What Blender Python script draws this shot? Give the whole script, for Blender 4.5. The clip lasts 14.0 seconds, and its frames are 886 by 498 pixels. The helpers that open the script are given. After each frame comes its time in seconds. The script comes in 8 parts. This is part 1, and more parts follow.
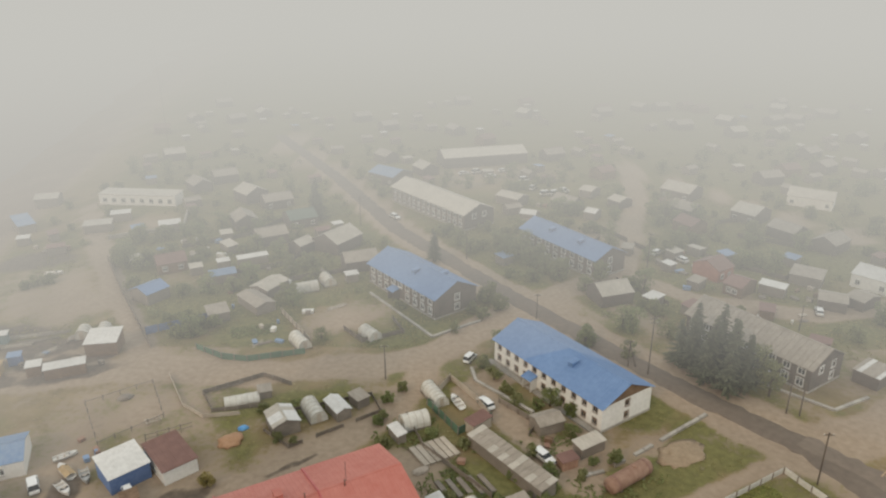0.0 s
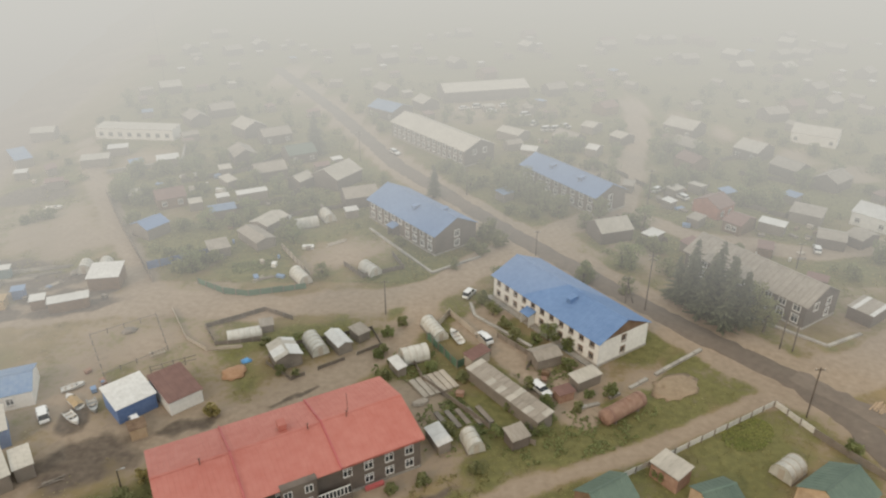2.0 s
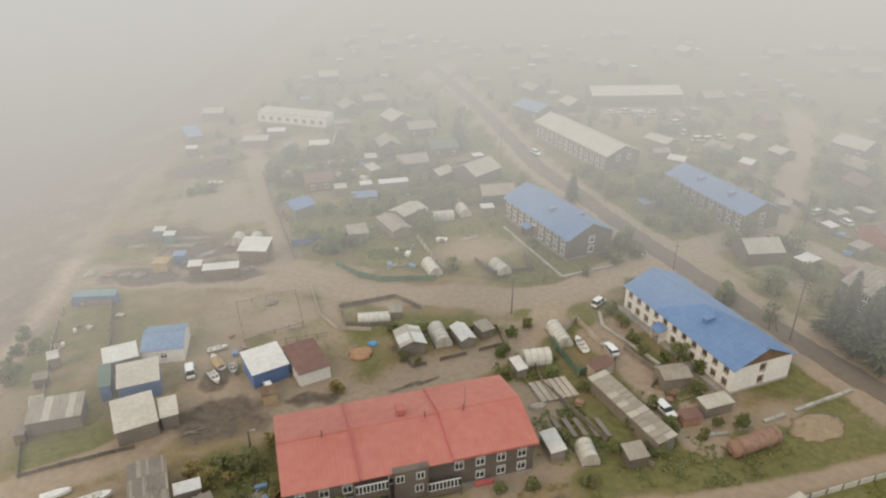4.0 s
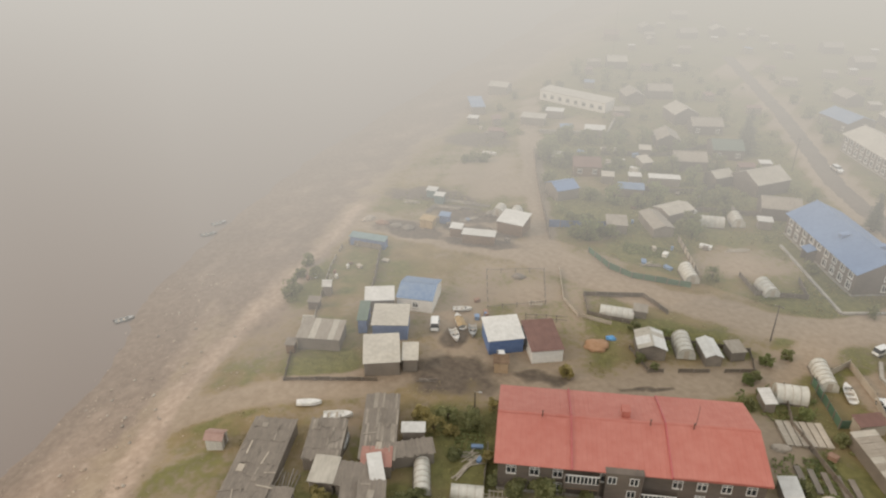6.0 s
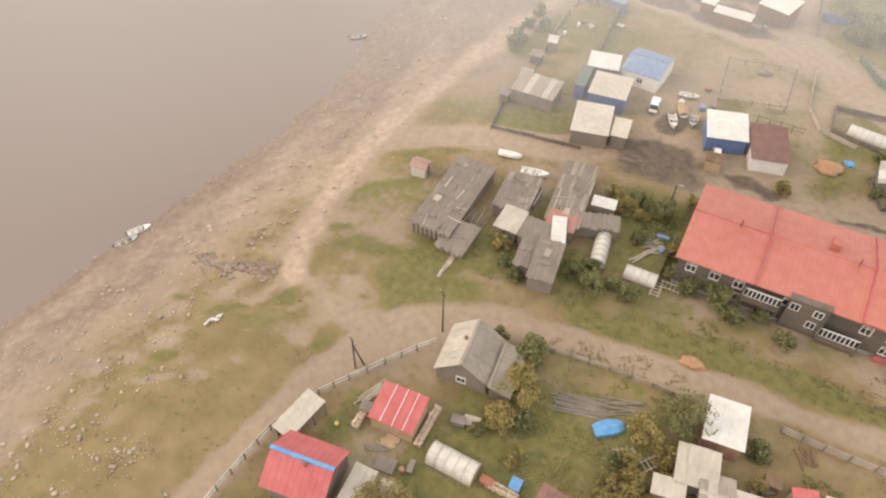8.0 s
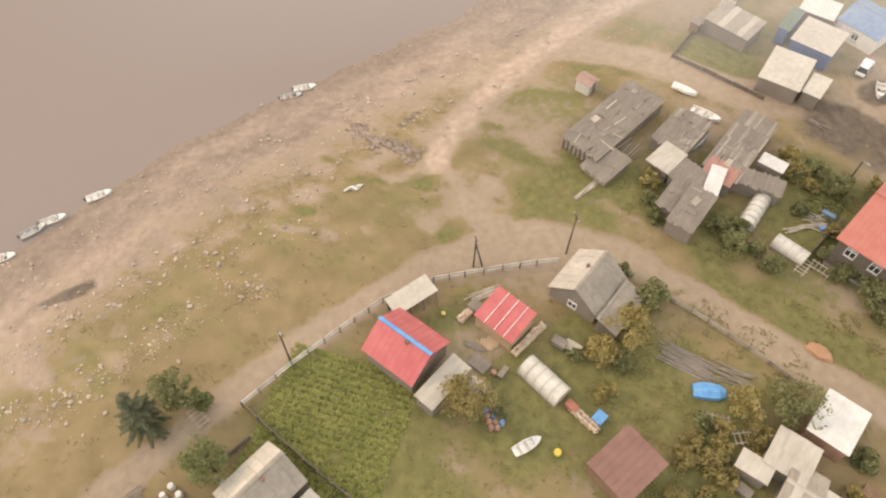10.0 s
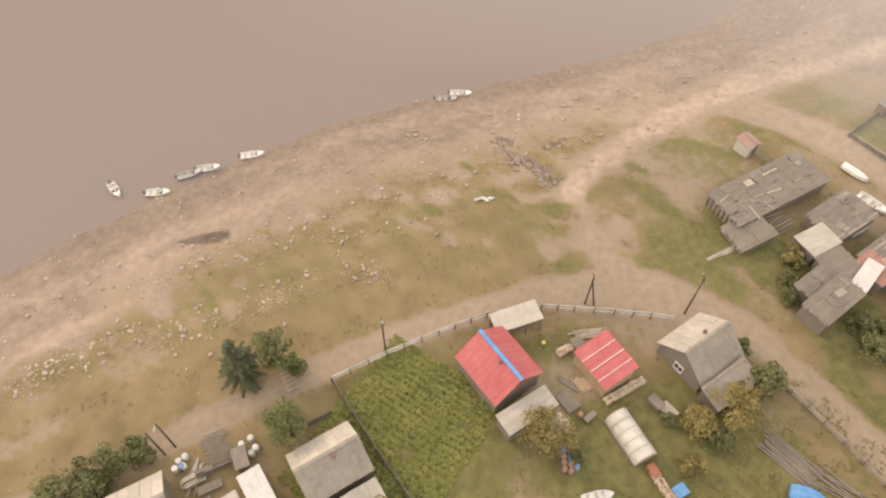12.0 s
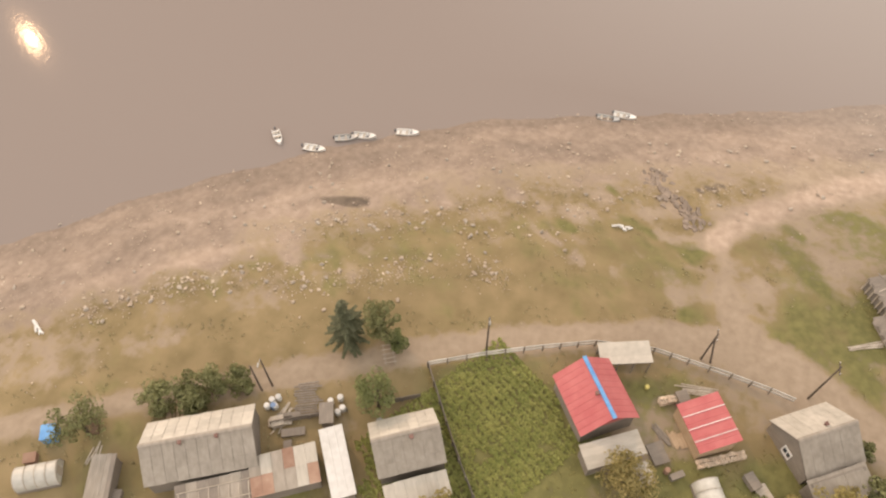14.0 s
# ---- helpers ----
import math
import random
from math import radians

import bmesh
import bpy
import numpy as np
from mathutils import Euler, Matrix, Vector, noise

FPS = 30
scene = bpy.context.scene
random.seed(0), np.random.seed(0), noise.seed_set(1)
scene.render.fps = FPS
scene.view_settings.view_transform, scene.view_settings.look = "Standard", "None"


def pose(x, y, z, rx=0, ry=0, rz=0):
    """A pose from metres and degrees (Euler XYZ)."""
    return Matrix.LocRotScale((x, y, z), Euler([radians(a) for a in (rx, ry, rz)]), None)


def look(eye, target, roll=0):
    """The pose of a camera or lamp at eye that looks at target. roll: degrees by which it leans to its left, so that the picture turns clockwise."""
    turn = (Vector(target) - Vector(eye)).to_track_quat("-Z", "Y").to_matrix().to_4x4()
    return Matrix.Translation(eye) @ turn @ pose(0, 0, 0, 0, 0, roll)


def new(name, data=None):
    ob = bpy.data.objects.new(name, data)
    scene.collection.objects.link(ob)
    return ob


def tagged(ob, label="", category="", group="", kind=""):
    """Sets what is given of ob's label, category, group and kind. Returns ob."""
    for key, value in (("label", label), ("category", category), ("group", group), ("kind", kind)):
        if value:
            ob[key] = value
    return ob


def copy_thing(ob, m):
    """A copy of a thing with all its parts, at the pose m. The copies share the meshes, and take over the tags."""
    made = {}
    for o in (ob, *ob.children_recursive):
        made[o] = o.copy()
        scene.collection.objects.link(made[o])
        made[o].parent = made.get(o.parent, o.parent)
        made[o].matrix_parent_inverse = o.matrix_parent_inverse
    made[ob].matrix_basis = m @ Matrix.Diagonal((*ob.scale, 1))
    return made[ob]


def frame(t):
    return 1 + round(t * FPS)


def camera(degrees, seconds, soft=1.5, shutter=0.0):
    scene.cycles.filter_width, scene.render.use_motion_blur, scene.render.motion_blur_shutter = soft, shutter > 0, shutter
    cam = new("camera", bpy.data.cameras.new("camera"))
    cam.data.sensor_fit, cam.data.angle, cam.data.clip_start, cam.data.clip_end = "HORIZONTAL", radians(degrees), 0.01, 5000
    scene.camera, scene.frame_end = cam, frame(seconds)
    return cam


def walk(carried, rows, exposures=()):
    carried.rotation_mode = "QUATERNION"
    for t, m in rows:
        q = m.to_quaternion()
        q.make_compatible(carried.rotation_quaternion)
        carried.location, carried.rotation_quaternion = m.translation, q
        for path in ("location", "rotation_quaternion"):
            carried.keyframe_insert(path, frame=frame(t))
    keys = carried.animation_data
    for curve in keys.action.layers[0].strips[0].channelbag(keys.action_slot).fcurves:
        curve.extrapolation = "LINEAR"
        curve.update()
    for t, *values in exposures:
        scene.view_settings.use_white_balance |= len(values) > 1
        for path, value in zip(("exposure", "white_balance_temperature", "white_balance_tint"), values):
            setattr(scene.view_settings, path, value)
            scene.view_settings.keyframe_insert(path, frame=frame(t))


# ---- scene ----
cam = camera(65.08, 14.0, soft=2.2)
EXPO = 0.3
# emission strength of the added haze curtain
HAZE_GLOW = 0.88
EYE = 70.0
TURNS = [  # seconds, yaw, pitch, roll of the hovering camera
    (0, 0.98, -21.29, -0.22),
    (0.5, 0.93, -23.82, -0.20),
    (1, 0.89, -26.05, -0.11),
    (1.5, 0.88, -26.55, -0.05),
    (2, 0.98, -26.54, 0.03),
    (2.2, 1.41, -26.54, 0.07),
    (4.3, 16.39, -26.54, -0.01),
    (4.5, 18.77, -26.48, 0.03),
    (5, 24.41, -27.12, 0.05),
    (5.5, 30.44, -27.38, -0.04),
    (6, 36.35, -27.96, -0.05),
    (6.5, 42.10, -33.57, -0.02),
    (7, 46.95, -39.23, -0.05),
    (7.5, 52.18, -43.54, -0.07),
    (8, 57.36, -47.54, 0.10),
    (8.5, 62.26, -52.53, 0.27),
    (8.7, 63.93, -54.52, 0.34),
    (10.8, 81.27, -54.12, -0.00),
    (11, 82.83, -54.04, -0.04),
    (11.5, 87.14, -53.98, -0.05),
    (12, 91.48, -53.90, -0.10),
    (12.5, 95.83, -53.86, -0.08),
    (13, 100.19, -53.82, -0.05),
    (13.5, 104.53, -53.75, -0.09),
    (14, 108.92, -53.70, -0.13),
]
walk(cam, [(t, pose(0, 0, EYE, 90 + pitch, 0, yaw) @ pose(0, 0, 0, 0, 0, roll)) for t, yaw, pitch, roll in TURNS],
     exposures=[(0.0, EXPO - 0.1, 6380, 8), (1.2, EXPO + 0.03, 6380, 8), (4.5, EXPO, 6420, 9), (5.5, EXPO - 0.02, 6500, 10), (6.5, EXPO + 0.12, 6680, 11), (7.5, EXPO + 0.49, 6850, 14), (8.1, EXPO + 0.58, 6880, 15), (8.6, EXPO + 0.68, 6900, 15), (11.0, EXPO + 0.58, 7080, 17), (14.0, EXPO + 0.52, 7230, 18)])

# ---- light: a smoky sky and a dim sun ----
SUN_EL, SUN_AZ = 31.4, -125.8
world = bpy.data.worlds.new("smoky_sky")
scene.world = world
world.use_nodes = True
wn = world.node_tree
wn.nodes.clear()
sky = wn.nodes.new("ShaderNodeTexSky")
sky.sky_type, sky.sun_disc = "NISHITA", False
sky.sun_elevation, sky.sun_rotation = radians(SUN_EL), radians(90 - SUN_AZ)
sky.air_density, sky.dust_density, sky.ozone_density = 1.0, 8.0, 1.0
wash = wn.nodes.new("ShaderNodeMixRGB")
wash.inputs[0].default_value = 0.86
wash.inputs[2].default_value = (9.0, 9.1, 8.9, 1)
back = wn.nodes.new("ShaderNodeBackground")
back.inputs[1].default_value = 0.1
wout = wn.nodes.new("ShaderNodeOutputWorld")
wn.links.new(sky.outputs[0], wash.inputs[1])
wn.links.new(wash.outputs[0], back.inputs[0])
wn.links.new(back.outputs[0], wout.inputs[0])
sun = new("sun", bpy.data.lights.new("sun", "SUN"))
sun.data.energy, sun.data.angle, sun.data.color = 0.5, radians(0.53), (1.0, 0.66, 0.38)
sun.matrix_world = look((0, 0, 0), (-math.cos(radians(SUN_AZ)) * math.cos(radians(SUN_EL)), -math.sin(radians(SUN_AZ)) * math.cos(radians(SUN_EL)), -math.sin(radians(SUN_EL))))


# ---- materials ----
def material(name, a, b, rough=0.85, fine=3.0, broad=0.25, bump=0.15, metal=0.0, streak=None, band=None, c=None, vary=0.12, coat=0.0):
    """Two colours mixed by a fine and a broad noise; streak stretches the grain; band = (axis, width) gives boards or corrugation as relief."""
    m = bpy.data.materials.new(name)
    m.use_nodes = True
    n, l = m.node_tree.nodes, m.node_tree.links
    bsdf = n["Principled BSDF"]
    bsdf.inputs["Roughness"].default_value, bsdf.inputs["Metallic"].default_value = rough, metal
    bsdf.inputs["Coat Weight"].default_value = coat
    at = n.new("ShaderNodeTexCoord")
    src = at.outputs["Object"]
    if streak:
        mp = n.new("ShaderNodeMapping")
        mp.inputs["Scale"].default_value = streak
        l.new(src, mp.inputs[0])
        grain_src = mp.outputs[0]
    else:
        grain_src = src
    n1, n2 = n.new("ShaderNodeTexNoise"), n.new("ShaderNodeTexNoise")
    n1.inputs["Scale"].default_value, n2.inputs["Scale"].default_value = fine, broad
    n1.inputs["Detail"].default_value, n2.inputs["Detail"].default_value = 6, 4
    l.new(grain_src, n1.inputs["Vector"])
    geo = n.new("ShaderNodeNewGeometry")
    l.new(geo.outputs["Position"], n2.inputs["Vector"])
    add = n.new("ShaderNodeMath")
    add.operation = "MULTIPLY_ADD"
    l.new(n1.outputs[0], add.inputs[0])
    add.inputs[1].default_value = 0.55
    half = n.new("ShaderNodeMath")
    half.operation = "MULTIPLY"
    half.inputs[1].default_value = 0.45
    l.new(n2.outputs[0], half.inputs[0])
    l.new(half.outputs[0], add.inputs[2])
    ramp = n.new("ShaderNodeValToRGB")
    ramp.color_ramp.elements[0].position, ramp.color_ramp.elements[1].position = 0.36, 0.64
    ramp.color_ramp.elements[0].color, ramp.color_ramp.elements[1].color = (*a, 1), (*b, 1)
    if c:
        e = ramp.color_ramp.elements.new(0.72)
        e.color = (*c, 1)
    l.new(add.outputs[0], ramp.inputs[0])
    info = n.new("ShaderNodeObjectInfo")
    hsv = n.new("ShaderNodeHueSaturation")
    rng = n.new("ShaderNodeMapRange")
    rng.inputs["To Min"].default_value, rng.inputs["To Max"].default_value = 1 - vary, 1 + vary
    l.new(info.outputs["Random"], rng.inputs[0])
    l.new(rng.outputs[0], hsv.inputs["Value"])
    l.new(ramp.outputs[0], hsv.inputs["Color"])
    l.new(hsv.outputs[0], bsdf.inputs["Base Color"])
    bp = n.new("ShaderNodeBump")
    bp.inputs["Strength"].default_value, bp.inputs["Distance"].default_value = bump, 0.05
    l.new(n1.outputs[0], bp.inputs["Height"])
    if band:
        wave = n.new("ShaderNodeTexWave")
        wave.bands_direction = band[0]
        wave.inputs["Scale"].default_value = 0.314 / band[1]
        wave.inputs["Distortion"].default_value = 0.0
        l.new(src, wave.inputs["Vector"])
        b2 = n.new("ShaderNodeBump")
        b2.inputs["Strength"].default_value, b2.inputs["Distance"].default_value = 0.6, 0.04
        l.new(wave.outputs[1], b2.inputs["Height"])
        l.new(bp.outputs[0], b2.inputs["Normal"])
        bp = b2
    l.new(bp.outputs[0], bsdf.inputs["Normal"])
    return m


M_BLUE = material("blue_roof_metal", (0.12, 0.205, 0.375), (0.16, 0.255, 0.435), 0.5, 1.2, 0.15, 0.05, vary=0.05)
M_PALEBLUE = material("faded_blue_metal", (0.13, 0.22, 0.38), (0.22, 0.30, 0.42), 0.6, 1.5, 0.3, 0.06)
M_RED = material("red_roof_metal", (0.44, 0.137, 0.102), (0.5, 0.187, 0.145), 0.5, 0.8, 0.12, 0.05, vary=0.03)
M_CRIMSON = material("crimson_roof_metal", (0.43, 0.095, 0.095), (0.5, 0.14, 0.135), 0.45, 1.0, 0.3, 0.05, vary=0.03)
M_DULLRED = material("faded_red_sheet", (0.36, 0.17, 0.13), (0.45, 0.24, 0.19), 0.6, 1.5, 0.3, 0.08)
M_LIMEWASH = material("worn_limewash", (0.44, 0.42, 0.38), (0.6, 0.58, 0.53), 0.85, 3.0, 0.5, 0.15)
M_GREENROOF = material("green_roof_metal", (0.085, 0.125, 0.095), (0.12, 0.165, 0.125), 0.5, 1.0, 0.3, 0.05)
M_GREENFENCE = material("green_sheet_fence", (0.075, 0.145, 0.1), (0.11, 0.185, 0.13), 0.5, 1.5, 0.4, 0.05)
M_BROWNROOF = material("brown_roof_metal", (0.16, 0.08, 0.062), (0.21, 0.112, 0.088), 0.55, 1.0, 0.3, 0.08)
M_WHITEROOF = material("white_roof_sheet", (0.53, 0.515, 0.48), (0.66, 0.645, 0.61), 0.55, 1.5, 0.3, 0.06, vary=0.06)
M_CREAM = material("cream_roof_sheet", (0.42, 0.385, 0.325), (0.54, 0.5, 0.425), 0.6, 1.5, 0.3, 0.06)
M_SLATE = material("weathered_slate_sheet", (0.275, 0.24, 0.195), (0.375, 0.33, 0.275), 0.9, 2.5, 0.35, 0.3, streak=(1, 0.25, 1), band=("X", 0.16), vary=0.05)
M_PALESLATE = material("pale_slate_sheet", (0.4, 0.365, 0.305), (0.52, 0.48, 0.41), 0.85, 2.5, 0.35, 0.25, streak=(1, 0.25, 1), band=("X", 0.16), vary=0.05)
M_OLDWOOD = material("grey_weathered_boards", (0.185, 0.158, 0.13), (0.27, 0.232, 0.192), 0.9, 3.0, 0.4, 0.5, streak=(4, 0.3, 4), c=(0.34, 0.295, 0.25), vary=0.07)
M_DARKWOOD = material("dark_timber_siding", (0.1, 0.08, 0.066), (0.17, 0.138, 0.113), 0.85, 3.0, 0.3, 0.3, streak=(0.3, 0.3, 5), band=("Z", 0.2))
M_BARKWOOD = material("brown_timber", (0.12, 0.075, 0.045), (0.24, 0.16, 0.1), 0.85, 4.0, 0.4, 0.3, streak=(0.4, 0.4, 4))
M_NEWWOOD = material("fresh_sawn_wood", (0.37, 0.26, 0.16), (0.5, 0.38, 0.26), 0.8, 4.0, 0.8, 0.3, streak=(4, 0.5, 4))
M_PALEWOOD = material("pale_boards", (0.35, 0.3, 0.24), (0.5, 0.44, 0.36), 0.85, 3.0, 0.6, 0.3, streak=(4, 0.4, 4))
M_WHITEWALL = material("white_plaster", (0.66, 0.64, 0.59), (0.8, 0.78, 0.73), 0.85, 1.5, 0.2, 0.08, vary=0.04)
M_BLUEWALL = material("blue_painted_wall", (0.09, 0.15, 0.3), (0.14, 0.205, 0.37), 0.7, 2.0, 0.4, 0.1)
M_PLINTH = material("stained_concrete", (0.25, 0.23, 0.2), (0.42, 0.39, 0.34), 0.9, 2.5, 0.4, 0.3)
M_WINFRAME = material("white_window_paint", (0.68, 0.67, 0.64), (0.8, 0.79, 0.76), 0.6, 3.0, 0.5, 0.05)
M_FILM = material("milky_greenhouse_film", (0.44, 0.425, 0.37), (0.6, 0.58, 0.52), 0.45, 1.5, 0.5, 0.1)
M_RUST = material("rusted_steel", (0.25, 0.14, 0.095), (0.36, 0.235, 0.17), 0.85, 1.2, 0.5, 0.3, c=(0.43, 0.33, 0.25))
M_POLE = material("tarred_pole_wood", (0.06, 0.045, 0.035), (0.14, 0.11, 0.085), 0.9, 4.0, 0.5, 0.3, streak=(3, 3, 0.2))
M_BARK = material("tree_bark", (0.06, 0.045, 0.03), (0.13, 0.1, 0.075), 0.95, 4.0, 0.5, 0.5)
M_BOATWHITE = material("weathered_boat_white", (0.55, 0.54, 0.5), (0.75, 0.73, 0.69), 0.5, 2.0, 0.6, 0.08)
M_BOATGREY = material("dull_aluminium", (0.3, 0.3, 0.29), (0.45, 0.45, 0.43), 0.45, 2.0, 0.6, 0.08, metal=0.4)
M_TARP = material("blue_tarpaulin", (0.08, 0.25, 0.52), (0.14, 0.36, 0.62), 0.55, 1.5, 0.6, 0.3)
M_YELLOWTARP = material("ochre_tarpaulin", (0.38, 0.26, 0.12), (0.5, 0.36, 0.19), 0.7, 1.5, 0.6, 0.3)
M_CARWHITE = material("white_car_paint", (0.68, 0.68, 0.66), (0.75, 0.75, 0.73), 0.3, 1.0, 0.3, 0.0, coat=0.5, vary=0.05)
M_CARDARK = material("dark_car_paint", (0.05, 0.055, 0.06), (0.07, 0.075, 0.08), 0.3, 1.0, 0.3, 0.0, coat=0.5)
M_TYRE = material("tyre_rubber", (0.02, 0.02, 0.02), (0.035, 0.035, 0.035), 0.9, 5.0, 0.5, 0.1)
M_STONE = material("river_stone", (0.29, 0.245, 0.195), (0.4, 0.345, 0.285), 0.9, 3.0, 0.4, 0.4, vary=0.2)
M_ASPHALT = material("worn_asphalt", (0.158, 0.127, 0.1), (0.212, 0.17, 0.132), 0.9, 0.8, 0.12, 0.2, c=(0.28, 0.222, 0.166))
M_SANDPILE = material("orange_sand", (0.38, 0.22, 0.12), (0.46, 0.28, 0.17), 0.95, 2.0, 0.5, 0.4)
M_EARTHPILE = material("tan_earth_heap", (0.27, 0.2, 0.13), (0.36, 0.28, 0.19), 0.95, 2.0, 0.4, 0.5)
M_BRICK = material("red_brick", (0.3, 0.11, 0.07), (0.42, 0.18, 0.12), 0.9, 4.0, 0.6, 0.3)


def glass_material():
    m = bpy.data.materials.new("window_glass")
    m.use_nodes = True
    b = m.node_tree.nodes["Principled BSDF"]
    b.inputs["Base Color"].default_value, b.inputs["Roughness"].default_value = (0.035, 0.04, 0.045, 1), 0.08
    return m


M_GLASS = glass_material()


def leaf_material(name, a, b, through_light=0.4):
    m = material(name, a, b, 0.75, 1.5, 0.3, 0.0, vary=0.1)
    n, l = m.node_tree.nodes, m.node_tree.links
    bsdf = n["Principled BSDF"]
    geo, rng, hsv = n.new("ShaderNodeNewGeometry"), n.new("ShaderNodeMapRange"), n.new("ShaderNodeHueSaturation")
    rng.inputs["To Min"].default_value, rng.inputs["To Max"].default_value = 0.78, 1.22
    l.new(geo.outputs["Random Per Island"], rng.inputs[0])
    l.new(rng.outputs[0], hsv.inputs["Value"])
    l.new(bsdf.inputs["Base Color"].links[0].from_socket, hsv.inputs["Color"])
    l.new(hsv.outputs[0], bsdf.inputs["Base Color"])
    thin, both = n.new("ShaderNodeBsdfTranslucent"), n.new("ShaderNodeMixShader")
    l.new(hsv.outputs[0], thin.inputs[0])
    both.inputs[0].default_value = through_light
    l.new(bsdf.outputs[0], both.inputs[1])
    l.new(thin.outputs[0], both.inputs[2])
    l.new(both.outputs[0], n["Material Output"].inputs[0])
    return m


M_NEEDLE = leaf_material("spruce_needles", (0.105, 0.115, 0.062), (0.155, 0.158, 0.088))
M_LEAF = leaf_material("green_leaves", (0.18, 0.21, 0.08), (0.28, 0.3, 0.125))
M_AUTUMN = leaf_material("yellowing_leaves", (0.3, 0.255, 0.095), (0.43, 0.355, 0.15))
M_BUSH = leaf_material("dull_bush_leaves", (0.2, 0.21, 0.09), (0.29, 0.29, 0.135))
M_CROP = leaf_material("potato_tops", (0.235, 0.265, 0.072), (0.39, 0.385, 0.13))
M_WEED = leaf_material("verge_weeds", (0.225, 0.2, 0.075), (0.33, 0.285, 0.12))
M_TUFT = leaf_material("dry_grass_tufts", (0.26, 0.225, 0.115), (0.38, 0.32, 0.18))


# ---- mesh tools ----
def finish(name, bm, mat):
    me = bpy.data.meshes.new(name)
    bm.to_mesh(me)
    bm.free()
    me.materials.append(mat)
    return me


def part(name, bm, mat, parent, label=""):
    ob = new(name, finish(name, bm, mat))
    ob.parent = parent
    return tagged(ob, label)


def share(name, me, parent, m):
    """A further part on the same mesh."""
    ob = new(name, me)
    ob.parent, ob.matrix_basis = parent, m
    return ob


def thing(name, x, y, z, yaw, label, category, group="", kind=""):
    ob = new(name)
    ob.matrix_basis = pose(x, y, z, 0, 0, yaw)
    return tagged(ob, label, category, group, kind)


def box(bm, x0, x1, y0, y1, z0, z1):
    v = [bm.verts.new((x, y, z)) for z in (z0, z1) for x, y in ((x0, y0), (x1, y0), (x1, y1), (x0, y1))]
    for f in ((3, 2, 1, 0), (4, 5, 6, 7), (0, 1, 5, 4), (1, 2, 6, 5), (2, 3, 7, 6), (3, 0, 4, 7)):
        bm.faces.new([v[i] for i in f])


def slab(bm, quad, thick):
    """A plate under four corners, given anticlockwise from above."""
    top = [bm.verts.new(p) for p in quad]
    low = [bm.verts.new((p[0], p[1], p[2] - thick)) for p in quad]
    bm.faces.new(top)
    bm.faces.new(low[::-1])
    for i in range(len(quad)):
        j = (i + 1) % len(quad)
        bm.faces.new((top[i], low[i], low[j], top[j]))


def rod(bm, p, q, r0, r1=None, n=6):
    p, q = Vector(p), Vector(q)
    r1 = r0 if r1 is None else r1
    t = (q - p).to_track_quat("Z", "Y").to_matrix()
    rings = []
    for c, r in ((p, r0), (q, r1)):
        rings.append([bm.verts.new(c + t @ Vector((r * math.cos(k * math.tau / n), r * math.sin(k * math.tau / n), 0))) for k in range(n)])
    for k in range(n):
        bm.faces.new((rings[0][k], rings[0][(k + 1) % n], rings[1][(k + 1) % n], rings[1][k]))
    bm.faces.new(rings[0][::-1])
    bm.faces.new(rings[1])


def made(build, *args):
    bm = bmesh.new()
    build(bm, *args)
    return bm


def boxes(*rows):
    bm = bmesh.new()
    for r in rows:
        box(bm, *r)
    return bm


def rods(*rows):
    bm = bmesh.new()
    for r in rows:
        rod(bm, *r)
    return bm


# ---- the lie of the land ----
SHORE = [(900, -900), (120, -235), (30, -140), (-10, -104), (-34, -76), (-49, -61), (-65, -42), (-79, -20), (-87, 0), (-97, 26),
         (-106, 44), (-122, 62), (-137, 95), (-152, 136), (-170, 213), (-195, 330), (-230, 480), (-700, 2600)]
WATER = -6.0


def line_distance(px, py, line):
    """Distance of points to a polyline, and the side on which they lie."""
    best, side = np.full(px.shape, 1e9), np.ones(px.shape)
    for (ax, ay), (bx, by) in zip(line[:-1], line[1:]):
        dx, dy = bx - ax, by - ay
        s = np.clip(((px - ax) * dx + (py - ay) * dy) / (dx * dx + dy * dy), 0, 1)
        qx, qy = px - ax - s * dx, py - ay - s * dy
        d = np.hypot(qx, qy)
        near = d < best
        best = np.where(near, d, best)
        side = np.where(near, -np.sign(dx * qy - dy * qx), side)
    return best, side


def land(px, py):
    d, side = line_distance(px, py, SHORE)
    d = d * side
    s = np.clip(d / 38, 0, 1)
    return np.where(d < 0, np.maximum(-9.0, WATER + 0.12 * d), WATER * (1 - s) ** 1.35), d


def height(x, y):
    return float(land(np.array([float(x)]), np.array([float(y)]))[0][0])


def wobble(px, py, scale, seed=0.0):
    """A smooth noise on a plan, about -1 to 1."""
    out = np.zeros(px.shape)
    for k, (fx, fy) in enumerate(((1.0, 0.35), (-0.4, 0.95), (0.8, -0.75), (1.7, 1.1), (-1.5, 1.9), (2.7, -1.2))):
        out += np.sin((px * fx + py * fy) / scale + 1.7 * k + seed) / (1 + 0.35 * k)
    return out / 2.6


